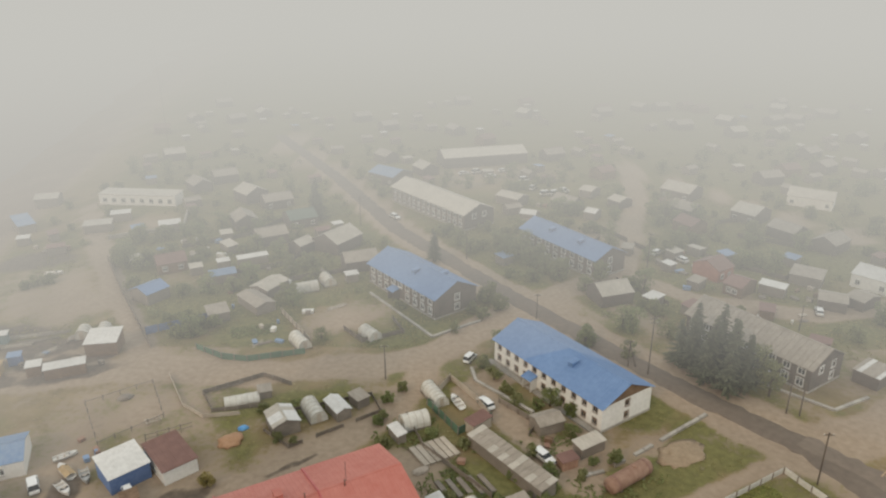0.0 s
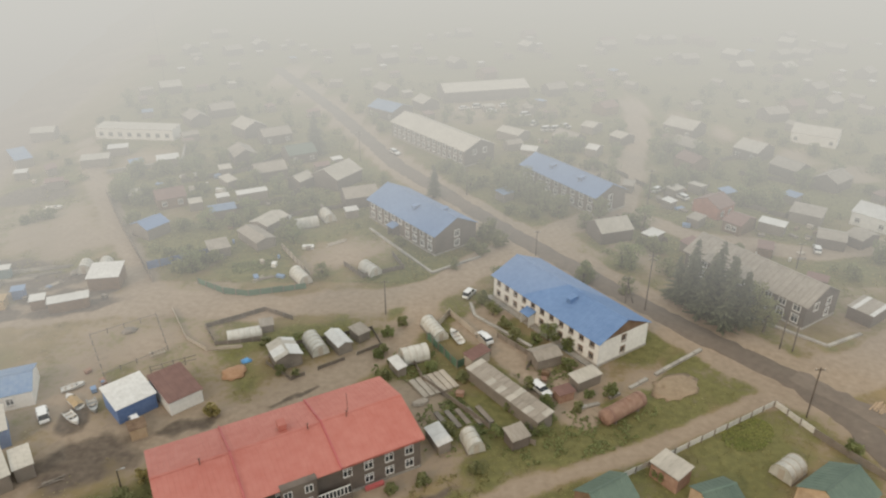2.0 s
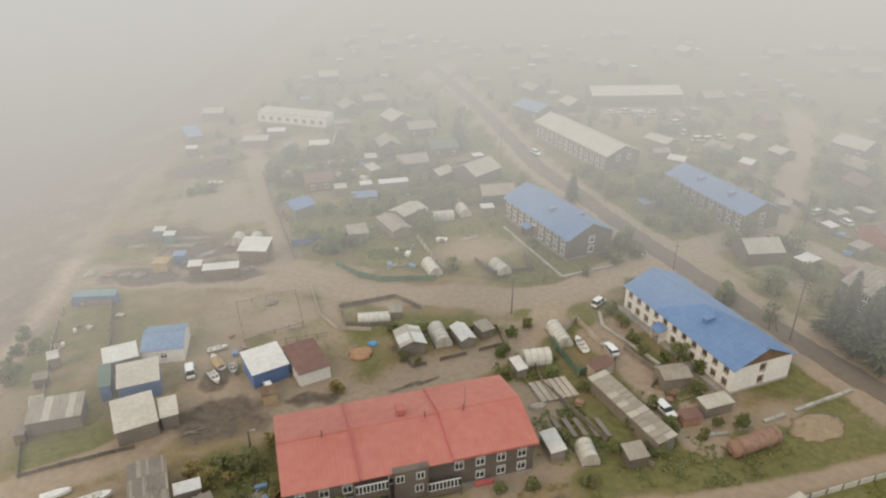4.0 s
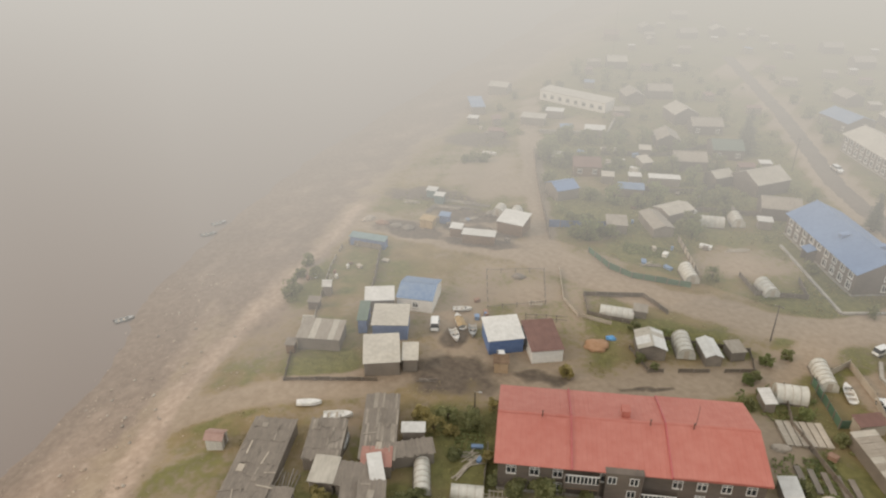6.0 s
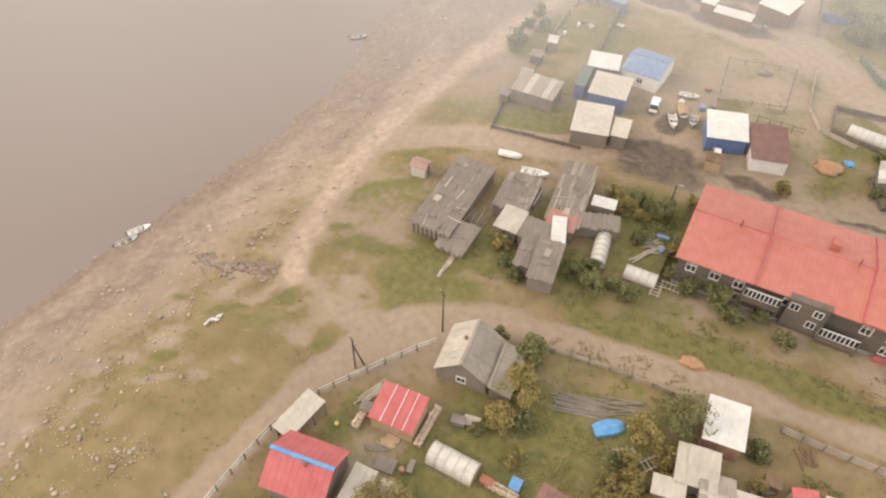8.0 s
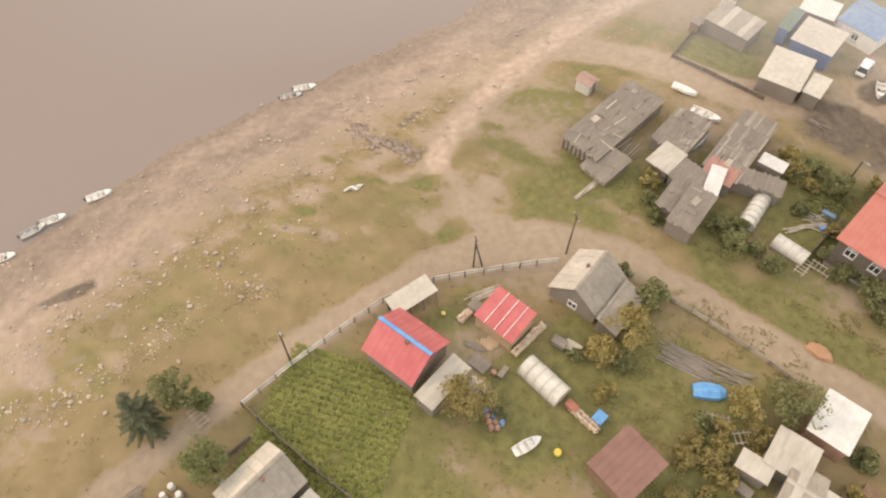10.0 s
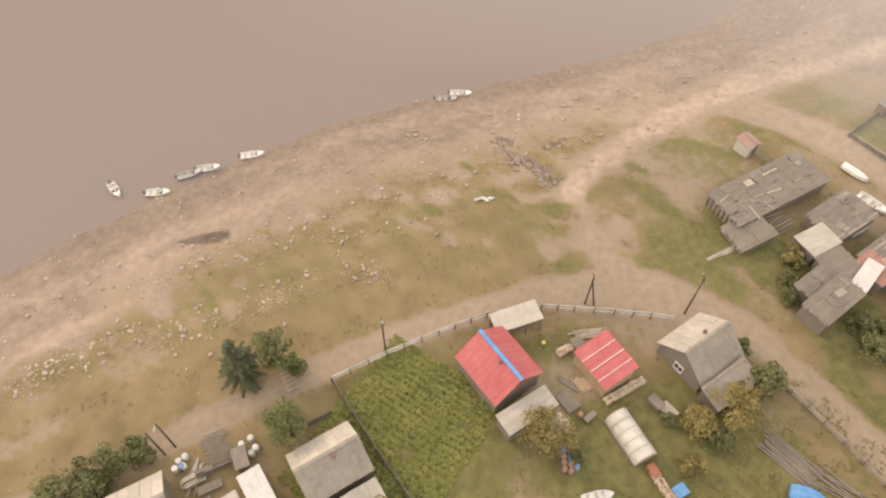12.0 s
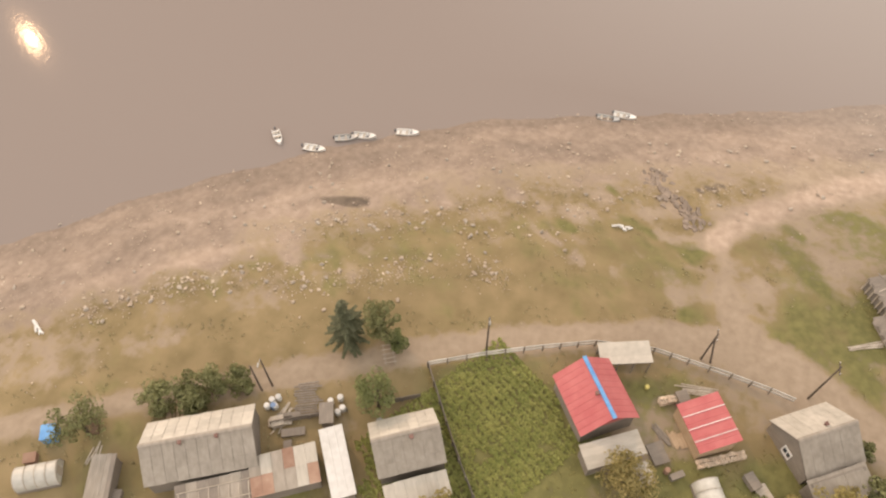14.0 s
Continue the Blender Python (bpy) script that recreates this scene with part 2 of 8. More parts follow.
ROADS = [  # half width, points
    (6.2, [(13, 150), (24.2, 134), (33.6, 120.8), (41.7, 110), (49.5, 101), (56.8, 92)]),
    (1.2, [(41, -117.5), (6, -84.5), (-11, -54.5), (-17.5, -44), (-24, -32), (-30.5, -21), (-36.6, -10.5), (-40.6, -1.5), (-44.6, 8.6), (-46.0, 17)]),
    (1.3, [(-44.6, 8.6), (-46.4, 17), (-46, 25), (-40.5, 34), (-28.6, 42.8), (-20, 49), (-6, 58), (7.6, 68), (16, 71.5), (28, 76.5), (43, 85), (55, 91)]),
    (4.0, [(-100, 108), (-85, 110), (-71, 113.5), (-56, 116), (-38.6, 114), (-22, 117), (-6, 120), (6, 134), (19, 147)]),
    (2.6, [(-6, 118), (-6.6, 111), (-11, 102), (-17, 94), (-21.6, 88), (-28, 83.6), (-42, 79.5), (-56, 73), (-61, 63), (-71, 54), (-79, 43.6), (-83, 36), (-80, 25)]),
    (2.4, [(-120, 215), (-95, 173), (-81, 151), (-68, 131), (-60, 117)]),
    (5.0, [(-80, 30), (-86, 42), (-104, 72), (-116, 98), (-128, 135), (-148, 190), (-165, 260)]),
    (5.0, [(57, 92), (74, 98.6), (95, 110), (140, 130)]),
    (3.0, [(19, 147), (43, 164), (51, 193), (62, 225), (70, 280)]),
    (3.0, [(36, 170), (57, 147), (81, 139), (120, 150)]),
    (3.0, [(70, 260), (98.7, 215), (119, 181), (160, 120)]),
    (3.0, [(14, 118), (3, 108), (10, 99), (16, 90), (20, 84)]),
    (5.0, [(-84, 330), (-43, 252), (-17.6, 197), (0, 170), (13, 150)]),
    (0.3, [(-49, 18.5), (-53.3, 17.6), (-57.7, 17.3), (-62, 15.9)]),
]
SAND_TRACK = [(-108, 112), (-97, 84), (-91.2, 60.3), (-86, 45), (-80.7, 36), (-74.2, 27.8), (-69.1, 21.7), (-65.4, 17.8), (-62, 15.9)]
STONE_LINES = [[(-28, -54), (-35.9, -44.3), (-38.4, -39.2), (-39.2, -32.8), (-43, -23.5), (-47.5, -17.3), (-47.8, -10)],
               [(-46, -38), (-55.5, -19.6), (-60, -12), (-66.5, -5.5), (-70, 2), (-73, 6)], [(-52, -14), (-56, -8), (-53, -1)], [(-61, -2), (-66, 3), (-69, 8)], [(-77, 30), (-74.5, 20), (-70, 14)]]
BARE = [  # bare yards: x, y, half axes, turn
    (-61.4, -0.4, 2.2, 1.2, 60), (-52, 4.9, 1.8, 1.0, 60), (-54.5, 6.6, 1.6, 0.9, 60), (-54.9, -6, 2.0, 1.3, 60), (-53.1, -1.4, 1.8, 1.4, 60), (-52, 13.1, 3.4, 1.5, 75), (-66.5, 10.3, 2.0, 1.2, 50),
    (-56.8, 20.2, 1.8, 0.7, 60), (-53.3, 17.6, 3.0, 1.8, 50), (-59.9, 11.8, 1.8, 1.0, 50), (-50.2, 19.2, 3.0, 2.0, 60), (-61.3, -6.4, 2.0, 0.9, 60), (-65.1, 1.4, 2.0, 1.2, 60), (-56, -7.8, 1.6, 1.0, 60), (-50.4, 12.1, 1.6, 1.2, 60),
    (36, 91.2, 6.0, 3.8, 35), (40, 141, 9, 5, -50), (28, 143, 10, 3, -52), (-93, 200, 8, 8, 20), (-100, 152, 12, 16, 0),
    (-24, 138, 11, 6, 35), (-57, 101, 12, 10, 30), (-48, 80, 13, 7, 30), (18, 90, 6, 4, 35), (-22, 92, 14, 4, 40), (33, 93, 6, 4, 35), (-44, 24, 6, 8, 20), (-15, 66, 16, 3, 30),
    (-60, 86, 6, 8, 35), (-80, 120, 14, 7, 20), (-56, 117, 12, 6, 10), (-33, 13, 4, 6, 35), (60, 88, 6, 6, 30), (-66, 30, 7, 9, 35), (-84, 145, 9, 20, -30), (46, 190, 14, 10, 30), (10, 255, 30, 12, 10), (-6, 87, 5, 6, 30),
]
LUSH = [  # greener ground
    (8, 83, 13, 7, 35), (19, 80, 12, 4, 35), (33, 87, 10, 5, 35), (-8, 96, 7, 5, 35), (14, 94, 6, 4, -50), (-22, 103, 9, 3, 25), (-50, 150, 22, 16, 30), (-92, 80, 6, 10, 20), (34, 68, 14, 7, 30),
    (-59.8, 26, 6.5, 2.6, 45), (-54.1, 31.5, 4.5, 2.6, 40), (-65.3, 24.6, 3, 1.6, 50), (-69.5, 34, 3, 5, -40), (-58.1, 12.8, 3, 1.2, 55), (-60.8, 7.4, 3.0, 1.4, 60), (-48.6, 14.6, 2.6, 1.4, 60), (-58.8, -2.6, 2, 1, 60), (-67.3, 2.5, 2.4, 1, 60),
    (42, 76, 10, 7, 35), (34, 82, 9, 3.5, 35), (28, 73, 6, 3, 35), (22, 84, 7, 3, 30), (38, 95, 8, 3.5, 38), (-64, 60, 5, 3, 36), (-35, 103, 5, 3, 25),
    (-49, 39.5, 6, 3.0, 35), (-54, 34.5, 5, 2.5, 25), (-40, 46, 4, 4, 35), (-45, 63, 6, 4, 36), (-20, 32, 9, 8, 40), (-24, 40, 8, 4, 30), (-36.7, 170, 9, 12, -30), (-57.6, 196, 8, 14, -30), (-67, 174, 10, 5, 30), (85, 178, 18, 16, -30), (94, 164, 8, 6, -30), (-80, 158, 8, 12, 25),
    (-50, 29, 10, 4.5, 40), (-70, 62, 7, 4.5, 36), (-27, 49, 14, 3, 32), (-10, 60, 16, 2.4, 32), (30, 86, 9, 4, 35), (24, 78, 12, 3, 30), (34, 103, 9, 4, 35), (-30, -3, 13, 9, 57), (-43, 130, 10, 7, 15), (-25, 28, 10, 9, 30),
    (44, 80, 7, 5, 35), (-46, 42, 6, 3, 30), (-48, 168, 20, 10, 25), (85, 180, 25, 14, -20), (2, 85, 7, 5, 35), (-42, 62, 4, 7, 30), (-14, 30, 9, 6, 40), (-22, 14, 8, 6, 40), (4, 82, 9, 5, 35), (-10, 97, 6, 4, 40), (9, 92, 6, 3, -50), (-20, -2, 12, 8, 57), (-8, 25, 10, 8, 40), (-38, 66, 5, 8, 30), (12, 103, 7, 2.5, -50), (-28, 105, 12, 3, 25),
]
MUD = [(-57, 82, 2.5, 3.5, 30), (-40, 80, 4, 1.4, 30), (-78, 118, 12, 2.6, 14), (-51.4, 72.4, 7.0, 4.8, 35), (-51.4, 72.4, 5.0, 3.4, 35), (-74, 113.5, 11, 2.6, 12), (-72, 14, 0.5, 2.6, 35), (-55.2, -33.2, 3.0, 1.1, 103), (-97, 128, 12, 4, 20), (-90, 109, 9, 3, 12), (-112, 170, 10, 7, 30), (-84, 124, 9, 4, 20), (-24, 87.5, 6, 0.7, 38), (-4, 66, 5, 0.8, 30)]


def blob(px, py, rows):
    out = np.zeros(px.shape)
    for cx, cy, rx, ry, turn in rows:
        c, s = math.cos(radians(turn)), math.sin(radians(turn))
        u, v = (px - cx) * c + (py - cy) * s, (py - cy) * c - (px - cx) * s
        r = np.hypot(u / rx, v / ry)
        out = np.maximum(out, np.clip(1.6 - r * 1.1, 0, 1))
    return out


def ground_masks(px, py):
    d = land(px, py)[1]
    close = np.exp(-(np.hypot(px + 20, py - 60) / 190) ** 4)
    w1, w2 = wobble(px, py, 5.0) * close, wobble(px, py, 1.7, 3.0) * close
    track = np.zeros(px.shape)
    for half, line in ROADS:
        q = line_distance(px, py, line)[0] + min(1.0, 0.25 + half / 5) * (0.7 * w1 + 0.5 * w2)
        track = np.maximum(track, np.clip((half + 1.2 - q) / 1.8, 0, 1))
    wx, wy = px + 1.6 * w1 + w2, py + 1.6 * wobble(px, py, 4.0, 5.0) - w2
    bare, lush, mud = blob(wx, wy, BARE), blob(wx, wy, LUSH), blob(wx, wy, MUD)
    w3 = wobble(px, py, 0.8, 7.0) * close
    beach = np.clip((21 + 5 * w1 + 4 * w2 + 2.5 * w3 - d) / 10, 0, 1)
    beach = np.maximum(beach, np.clip((py - 50) / 25, 0, 1) * np.clip((38 + 5 * w1 + 3 * w2 - d) / 10, 0, 1))
    trodden = line_distance(px, py, SAND_TRACK)[0] + 0.9 * w1 + 0.8 * w2
    beach = np.maximum(beach, np.clip((3.6 - trodden + 1.2 * w2) / 3.6, 0, 1))
    grass = np.clip(0.72 + 0.35 * w1 + 0.2 * w2, 0, 1)
    grass = np.where((d < 48) & (py < 32), np.clip(0.74 + 0.34 * w1 + 0.3 * w2 + 0.25 * w3, 0, 1), grass)
    grass = np.where((d > 29) & (d < 54) & (py < 8) & ((px < -24) | (py < -20)), np.clip(0.95 + 0.12 * w1 + 0.1 * w2, 0, 1), grass)
    grass = np.where((d > 48) & (py > 124), np.clip(0.86 + 0.3 * w1 + 0.15 * w2, 0, 1), grass)
    lush = np.maximum(lush, np.where(d > 48, np.clip(0.42 + 0.5 * wobble(px, py, 7.0, 9.0) * close + 0.2 * w2, 0, 0.9), np.clip(0.32 + 0.5 * w1 + 0.3 * w3, 0, 0.7) * (d > 16)))
    lush = np.maximum(lush, np.where((d > 48) & (py > 124) & (bare < 0.25), np.clip(0.62 + 0.35 * w1, 0, 0.9), 0.0))
    grass = np.maximum(grass, blob(wx, wy, LUSH))
    grass *= (1 - beach) * (1 - 0.95 * track) * (1 - 0.85 * bare * (1 - 0.6 * lush))
    lush = np.where((d > 48) & (px < 0) & (py > 8) & (py < 50), np.clip(lush * (0.85 + 0.45 * w1 + 0.3 * w3), 0, 0.95), lush)
    lush = lush * (1 - 0.3 * ((d < 48) & (py < 32)))
    return grass, lush * (1 - track), beach, mud


def steps(a, b, fine, far, grow=1.25):
    out = list(np.arange(a, b + 0.01, fine))
    s, x = fine, b
    while x < far:
        s *= grow
        x += s
        out.append(x)
    s, x = fine, a
    while x > -far:
        s *= grow
        x -= s
        out.insert(0, x)
    return np.array(out)


def ground_sheet():
    xs, ys = steps(-118, 72, 1.0, 3200), steps(-78, 175, 1.0, 3200)
    gx, gy = np.meshgrid(xs, ys)
    px, py = gx.ravel(), gy.ravel()
    pz = land(px, py)[0]
    grass, lush, beach, mud = ground_masks(px, py)
    d = land(px, py)[1]
    tone = 0.38 + 0.25 * wobble(py / 7, d, 1.1, 2.0) + 0.15 * wobble(py / 2.5, d, 0.6, 5.0) + 0.2 * wobble(px, py, 2.1, 8.0) - 0.35 * np.clip((12 - d) / 10, 0, 1)
    tone = tone + 0.8 * np.clip((4.6 + 1.5 * wobble(px, py, 2.4, 6.0) - line_distance(px, py, SAND_TRACK)[0]) / 4, 0, 1)
    tone = tone - 0.4 * np.clip((py - 25) / 40, 0, 1)
    tone = np.clip(tone, 0, 1.2) - 0.9 * np.clip((2.0 - d) / 3, 0, 1)
    near = np.exp(-(np.hypot(px + 30, py - 40) / 220) ** 4)
    pz = pz + near * (0.10 * wobble(px, py, 2.3) + 0.06 * wobble(px, py, 0.9, 2.0)) * (0.4 + 0.6 * beach + 0.4 * grass) - 0.1
    bank = np.clip((d - 4) / 8, 0, 1) * np.clip((46 - d) / 10, 0, 1) * np.clip((45 - py) / 15, 0, 1) * near
    pz = pz + bank * (0.13 * wobble(px, py, 1.5, 4.0) + 0.07 * wobble(px, py, 0.6, 1.0))
    nx = len(xs)
    n = np.arange(len(px)).reshape(len(ys), nx)
    faces = np.stack([n[:-1, :-1], n[:-1, 1:], n[1:, 1:], n[1:, :-1]], -1).reshape(-1, 4)
    me = bpy.data.meshes.new("ground")
    me.from_pydata(np.stack([px, py, pz], 1).tolist(), [], faces.tolist())
    for key, v in (("grass", grass), ("lush", lush), ("beach", beach), ("mud", mud), ("tone", tone)):
        me.attributes.new(key, "FLOAT", "POINT").data.foreach_set("value", v.astype(np.float32))
    me.polygons.foreach_set("use_smooth", [True] * len(me.polygons))
    return tagged(new("ground", me), "dry earth, trodden tracks and patchy grass falling to a stony beach", "ground", kind="structure")


def ground_material():
    m = bpy.data.materials.new("earth_grass_and_beach")
    m.use_nodes = True
    n, l = m.node_tree.nodes, m.node_tree.links
    bsdf = n["Principled BSDF"]
    bsdf.inputs["Roughness"].default_value = 0.95
    geo = n.new("ShaderNodeNewGeometry")

    def noise_at(scale, detail=6):
        t = n.new("ShaderNodeTexNoise")
        t.inputs["Scale"].default_value, t.inputs["Detail"].default_value = scale, detail
        l.new(geo.outputs["Position"], t.inputs["Vector"])
        return t.outputs[0]

    def ramp(src, stops):
        r = n.new("ShaderNodeValToRGB")
        while len(r.color_ramp.elements) < len(stops):
            r.color_ramp.elements.new(0.5)
        for e, (p, c) in zip(r.color_ramp.elements, stops):
            e.position, e.color = p, (*c, 1)
        l.new(src, r.inputs[0])
        return r.outputs[0]

    def mask(key, noisy, spread=0.5):
        at = n.new("ShaderNodeAttribute")
        at.attribute_name = key
        a = n.new("ShaderNodeMath")
        a.operation = "MULTIPLY_ADD"
        a.inputs[1].default_value, a.inputs[2].default_value = spread, -spread / 2
        l.new(noisy, a.inputs[0])
        b = n.new("ShaderNodeMath")
        b.operation = "ADD"
        l.new(at.outputs["Fac"], b.inputs[0])
        l.new(a.outputs[0], b.inputs[1])
        c = n.new("ShaderNodeMapRange")
        c.interpolation_type = "SMOOTHSTEP"
        c.inputs[1].default_value, c.inputs[2].default_value = 0.22, 0.78
        l.new(b.outputs[0], c.inputs[0])
        return c.outputs[0]

    def mix(f, a, b):
        x = n.new("ShaderNodeMixRGB")
        l.new(f, x.inputs[0])
        l.new(a, x.inputs[1])
        l.new(b, x.inputs[2])
        return x.outputs[0]

    fine, mid, broad = noise_at(0.9, 10), noise_at(0.3, 8), noise_at(0.06)
    earth = ramp(fine, [(0.25, (0.265, 0.203, 0.142)), (0.55, (0.32, 0.25, 0.18)), (0.8, (0.37, 0.293, 0.217))])
    dry = ramp(mid, [(0.3, (0.182, 0.138, 0.064)), (0.7, (0.278, 0.208, 0.11))])
    green = ramp(fine, [(0.3, (0.112, 0.108, 0.036)), (0.7, (0.186, 0.172, 0.062))])
    sand = ramp(fine, [(0.25, (0.243, 0.182, 0.137)), (0.5, (0.294, 0.225, 0.171)), (0.75, (0.355, 0.277, 0.217))])
    tone = n.new("ShaderNodeAttribute")
    tone.attribute_name = "tone"
    lift = n.new("ShaderNodeMapRange")
    lift.inputs["To Min"].default_value, lift.inputs["To Max"].default_value = 0.75, 1.38
    l.new(tone.outputs["Fac"], lift.inputs[0])
    streaky = n.new("ShaderNodeHueSaturation")
    l.new(lift.outputs[0], streaky.inputs["Value"])
    l.new(sand, streaky.inputs["Color"])
    sand = streaky.outputs[0]
    grassy = mix(mask("lush", mid, 0.9), dry, green)
    c = mix(mask("grass", fine, 1.1), earth, grassy)
    c = mix(mask("beach", mid, 1.0), c, sand)
    muddy = ramp(fine, [(0.3, (0.095, 0.073, 0.054)), (0.7, (0.165, 0.128, 0.094))])
    c = mix(mask("mud", mid, 0.9), c, muddy)
    v = n.new("ShaderNodeMapRange")
    v.inputs["To Min"].default_value, v.inputs["To Max"].default_value = 0.78, 1.2
    l.new(broad, v.inputs[0])
    h = n.new("ShaderNodeHueSaturation")
    l.new(v.outputs[0], h.inputs["Value"])
    l.new(c, h.inputs["Color"])
    l.new(h.outputs[0], bsdf.inputs["Base Color"])
    bp = n.new("ShaderNodeBump")
    bp.inputs["Strength"].default_value, bp.inputs["Distance"].default_value = 0.22, 0.12
    l.new(fine, bp.inputs["Height"])
    l.new(bp.outputs[0], bsdf.inputs["Normal"])
    return m


ground = ground_sheet()
ground.data.materials.append(ground_material())


def water_material():
    m = bpy.data.materials.new("silty_river_water")
    m.use_nodes = True
    n, l = m.node_tree.nodes, m.node_tree.links
    b = n["Principled BSDF"]
    b.inputs["Base Color"].default_value = (0.25, 0.211, 0.188, 1)
    b.inputs["Specular IOR Level"].default_value = 0.006
    b.inputs["Roughness"].default_value, b.inputs["IOR"].default_value = 0.07, 1.33
    geo, t, bp = n.new("ShaderNodeNewGeometry"), n.new("ShaderNodeTexNoise"), n.new("ShaderNodeBump")
    t.inputs["Scale"].default_value, t.inputs["Detail"].default_value = 1.6, 3
    bp.inputs["Strength"].default_value, bp.inputs["Distance"].default_value = 0.13, 0.05
    l.new(geo.outputs["Position"], t.inputs["Vector"])
    l.new(t.outputs[0], bp.inputs["Height"])
    l.new(bp.outputs[0], b.inputs["Normal"])
    return m


def water_sheet():
    bm = bmesh.new()
    line = [(x + 12, y) if y > 0 else (x + 12, y + 6) for x, y in SHORE]
    bm.faces.new([bm.verts.new((x, y, WATER)) for x, y in line + [(-3200, 2600), (-3200, -3200), (900, -3200)]])
    bmesh.ops.triangulate(bm, faces=bm.faces[:])
    return tagged(new("water", finish("water", bm, water_material())), "calm brown-grey river under thick smoke", "river", kind="structure")


water_sheet()


def ribbon(name, line, half, mat, label, category, lift=0.05, kind="structure", rough=0.35):
    """A road or path laid on the land, with a ragged edge."""
    pts = []
    for (ax, ay), (bx, by) in zip(line[:-1], line[1:]):
        k = max(2, int(math.hypot(bx - ax, by - ay) / 1.5))
        pts += [(ax + (bx - ax) * i / k, ay + (by - ay) * i / k) for i in range(k)]
    pts.append(line[-1])
    bm = bmesh.new()
    rows = []
    for i, (x, y) in enumerate(pts):
        a, b = pts[max(i - 1, 0)], pts[min(i + 1, len(pts) - 1)]
        d = Vector((b[0] - a[0], b[1] - a[1])).normalized()
        row = []
        for s in (-1, -0.5, 0, 0.5, 1):
            h = half * s + (rough * (noise.noise((x * 0.5, y * 0.5, s)) if abs(s) == 1 else 0))
            px, py = x - d.y * h, y + d.x * h
            row.append(bm.verts.new((px, py, height(px, py) + lift - (0.22 if abs(s) == 1 else 0.0))))
        rows.append(row)
    for r, q in zip(rows[:-1], rows[1:]):
        for k in range(4):
            bm.faces.new((r[k + 1], r[k], q[k], q[k + 1])).smooth = True
    return tagged(new(name, finish(name, bm, mat)), label, category, kind=kind)


ribbon("road", [(-84, 330), (-43, 252), (-17.6, 197), (-0.5, 170.6), (13, 149.7), (24.2, 134), (33.6, 120.8), (41.7, 110), (49.5, 101), (56.8, 92), (60.5, 84), (62, 76), (66, 60), (75, 30)], 2.6, M_ASPHALT, "dark patched asphalt street with dusty edges", "road", 0.14, rough=0.9)
ribbon("road", [(56, 94), (61, 88), (70, 79), (90, 62)], 2.6, M_ASPHALT, "dark damp asphalt at the street junction", "road", 0.17, rough=0.9)


# ---- buildings ----
TAKEN = []  # plan circles that are built upon


def side_frame(side, L, W):
    """A wall's start, its way along and outwards, and its length, seen from outside."""
    return {"s": (Vector((-L / 2, -W / 2, 0)), Vector((1, 0, 0)), Vector((0, -1, 0)), L), "e": (Vector((L / 2, -W / 2, 0)), Vector((0, 1, 0)), Vector((1, 0, 0)), W),
            "n": (Vector((L / 2, W / 2, 0)), Vector((-1, 0, 0)), Vector((0, 1, 0)), L), "w": (Vector((-L / 2, W / 2, 0)), Vector((0, -1, 0)), Vector((-1, 0, 0)), W)}[side]


def oriented(bm, o, u, out, a0, a1, d0, d1, z0, z1):
    """A box along a wall: a along it, d outwards."""
    v = []
    for z in (z0, z1):
        for a, d in ((a0, d0), (a1, d0), (a1, d1), (a0, d1)):
            v.append(bm.verts.new(o + u * a + out * d + Vector((0, 0, z))))
    for f in ((0, 1, 2, 3), (7, 6, 5, 4), (4, 5, 1, 0), (5, 6, 2, 1), (6, 7, 3, 2), (7, 4, 0, 3)):
        bm.faces.new([v[i] for i in f])


def wall_side(bm, side, L, W, z0, z1, holes):
    """One wall, 0.25 m thick, with its openings cut through: holes are (centre along, sill, width, height)."""
    o, u, out, n = side_frame(side, L, W)
    inset = 0.25 if side in "ew" else 0.0
    cuts = sorted({inset, n - inset, *[round(c - w / 2, 3) for c, s, w, h in holes], *[round(c + w / 2, 3) for c, s, w, h in holes]})
    for a, b in zip(cuts[:-1], cuts[1:]):
        mid = (a + b) / 2
        mine = sorted((s, s + h) for c, s, w, h in holes if abs(c - mid) < w / 2)
        z = z0
        for lo, hi in mine:
            oriented(bm, o, u, out, a, b, -0.25, 0, z, lo)
            z = hi
        oriented(bm, o, u, out, a, b, -0.25, 0, z, z1)


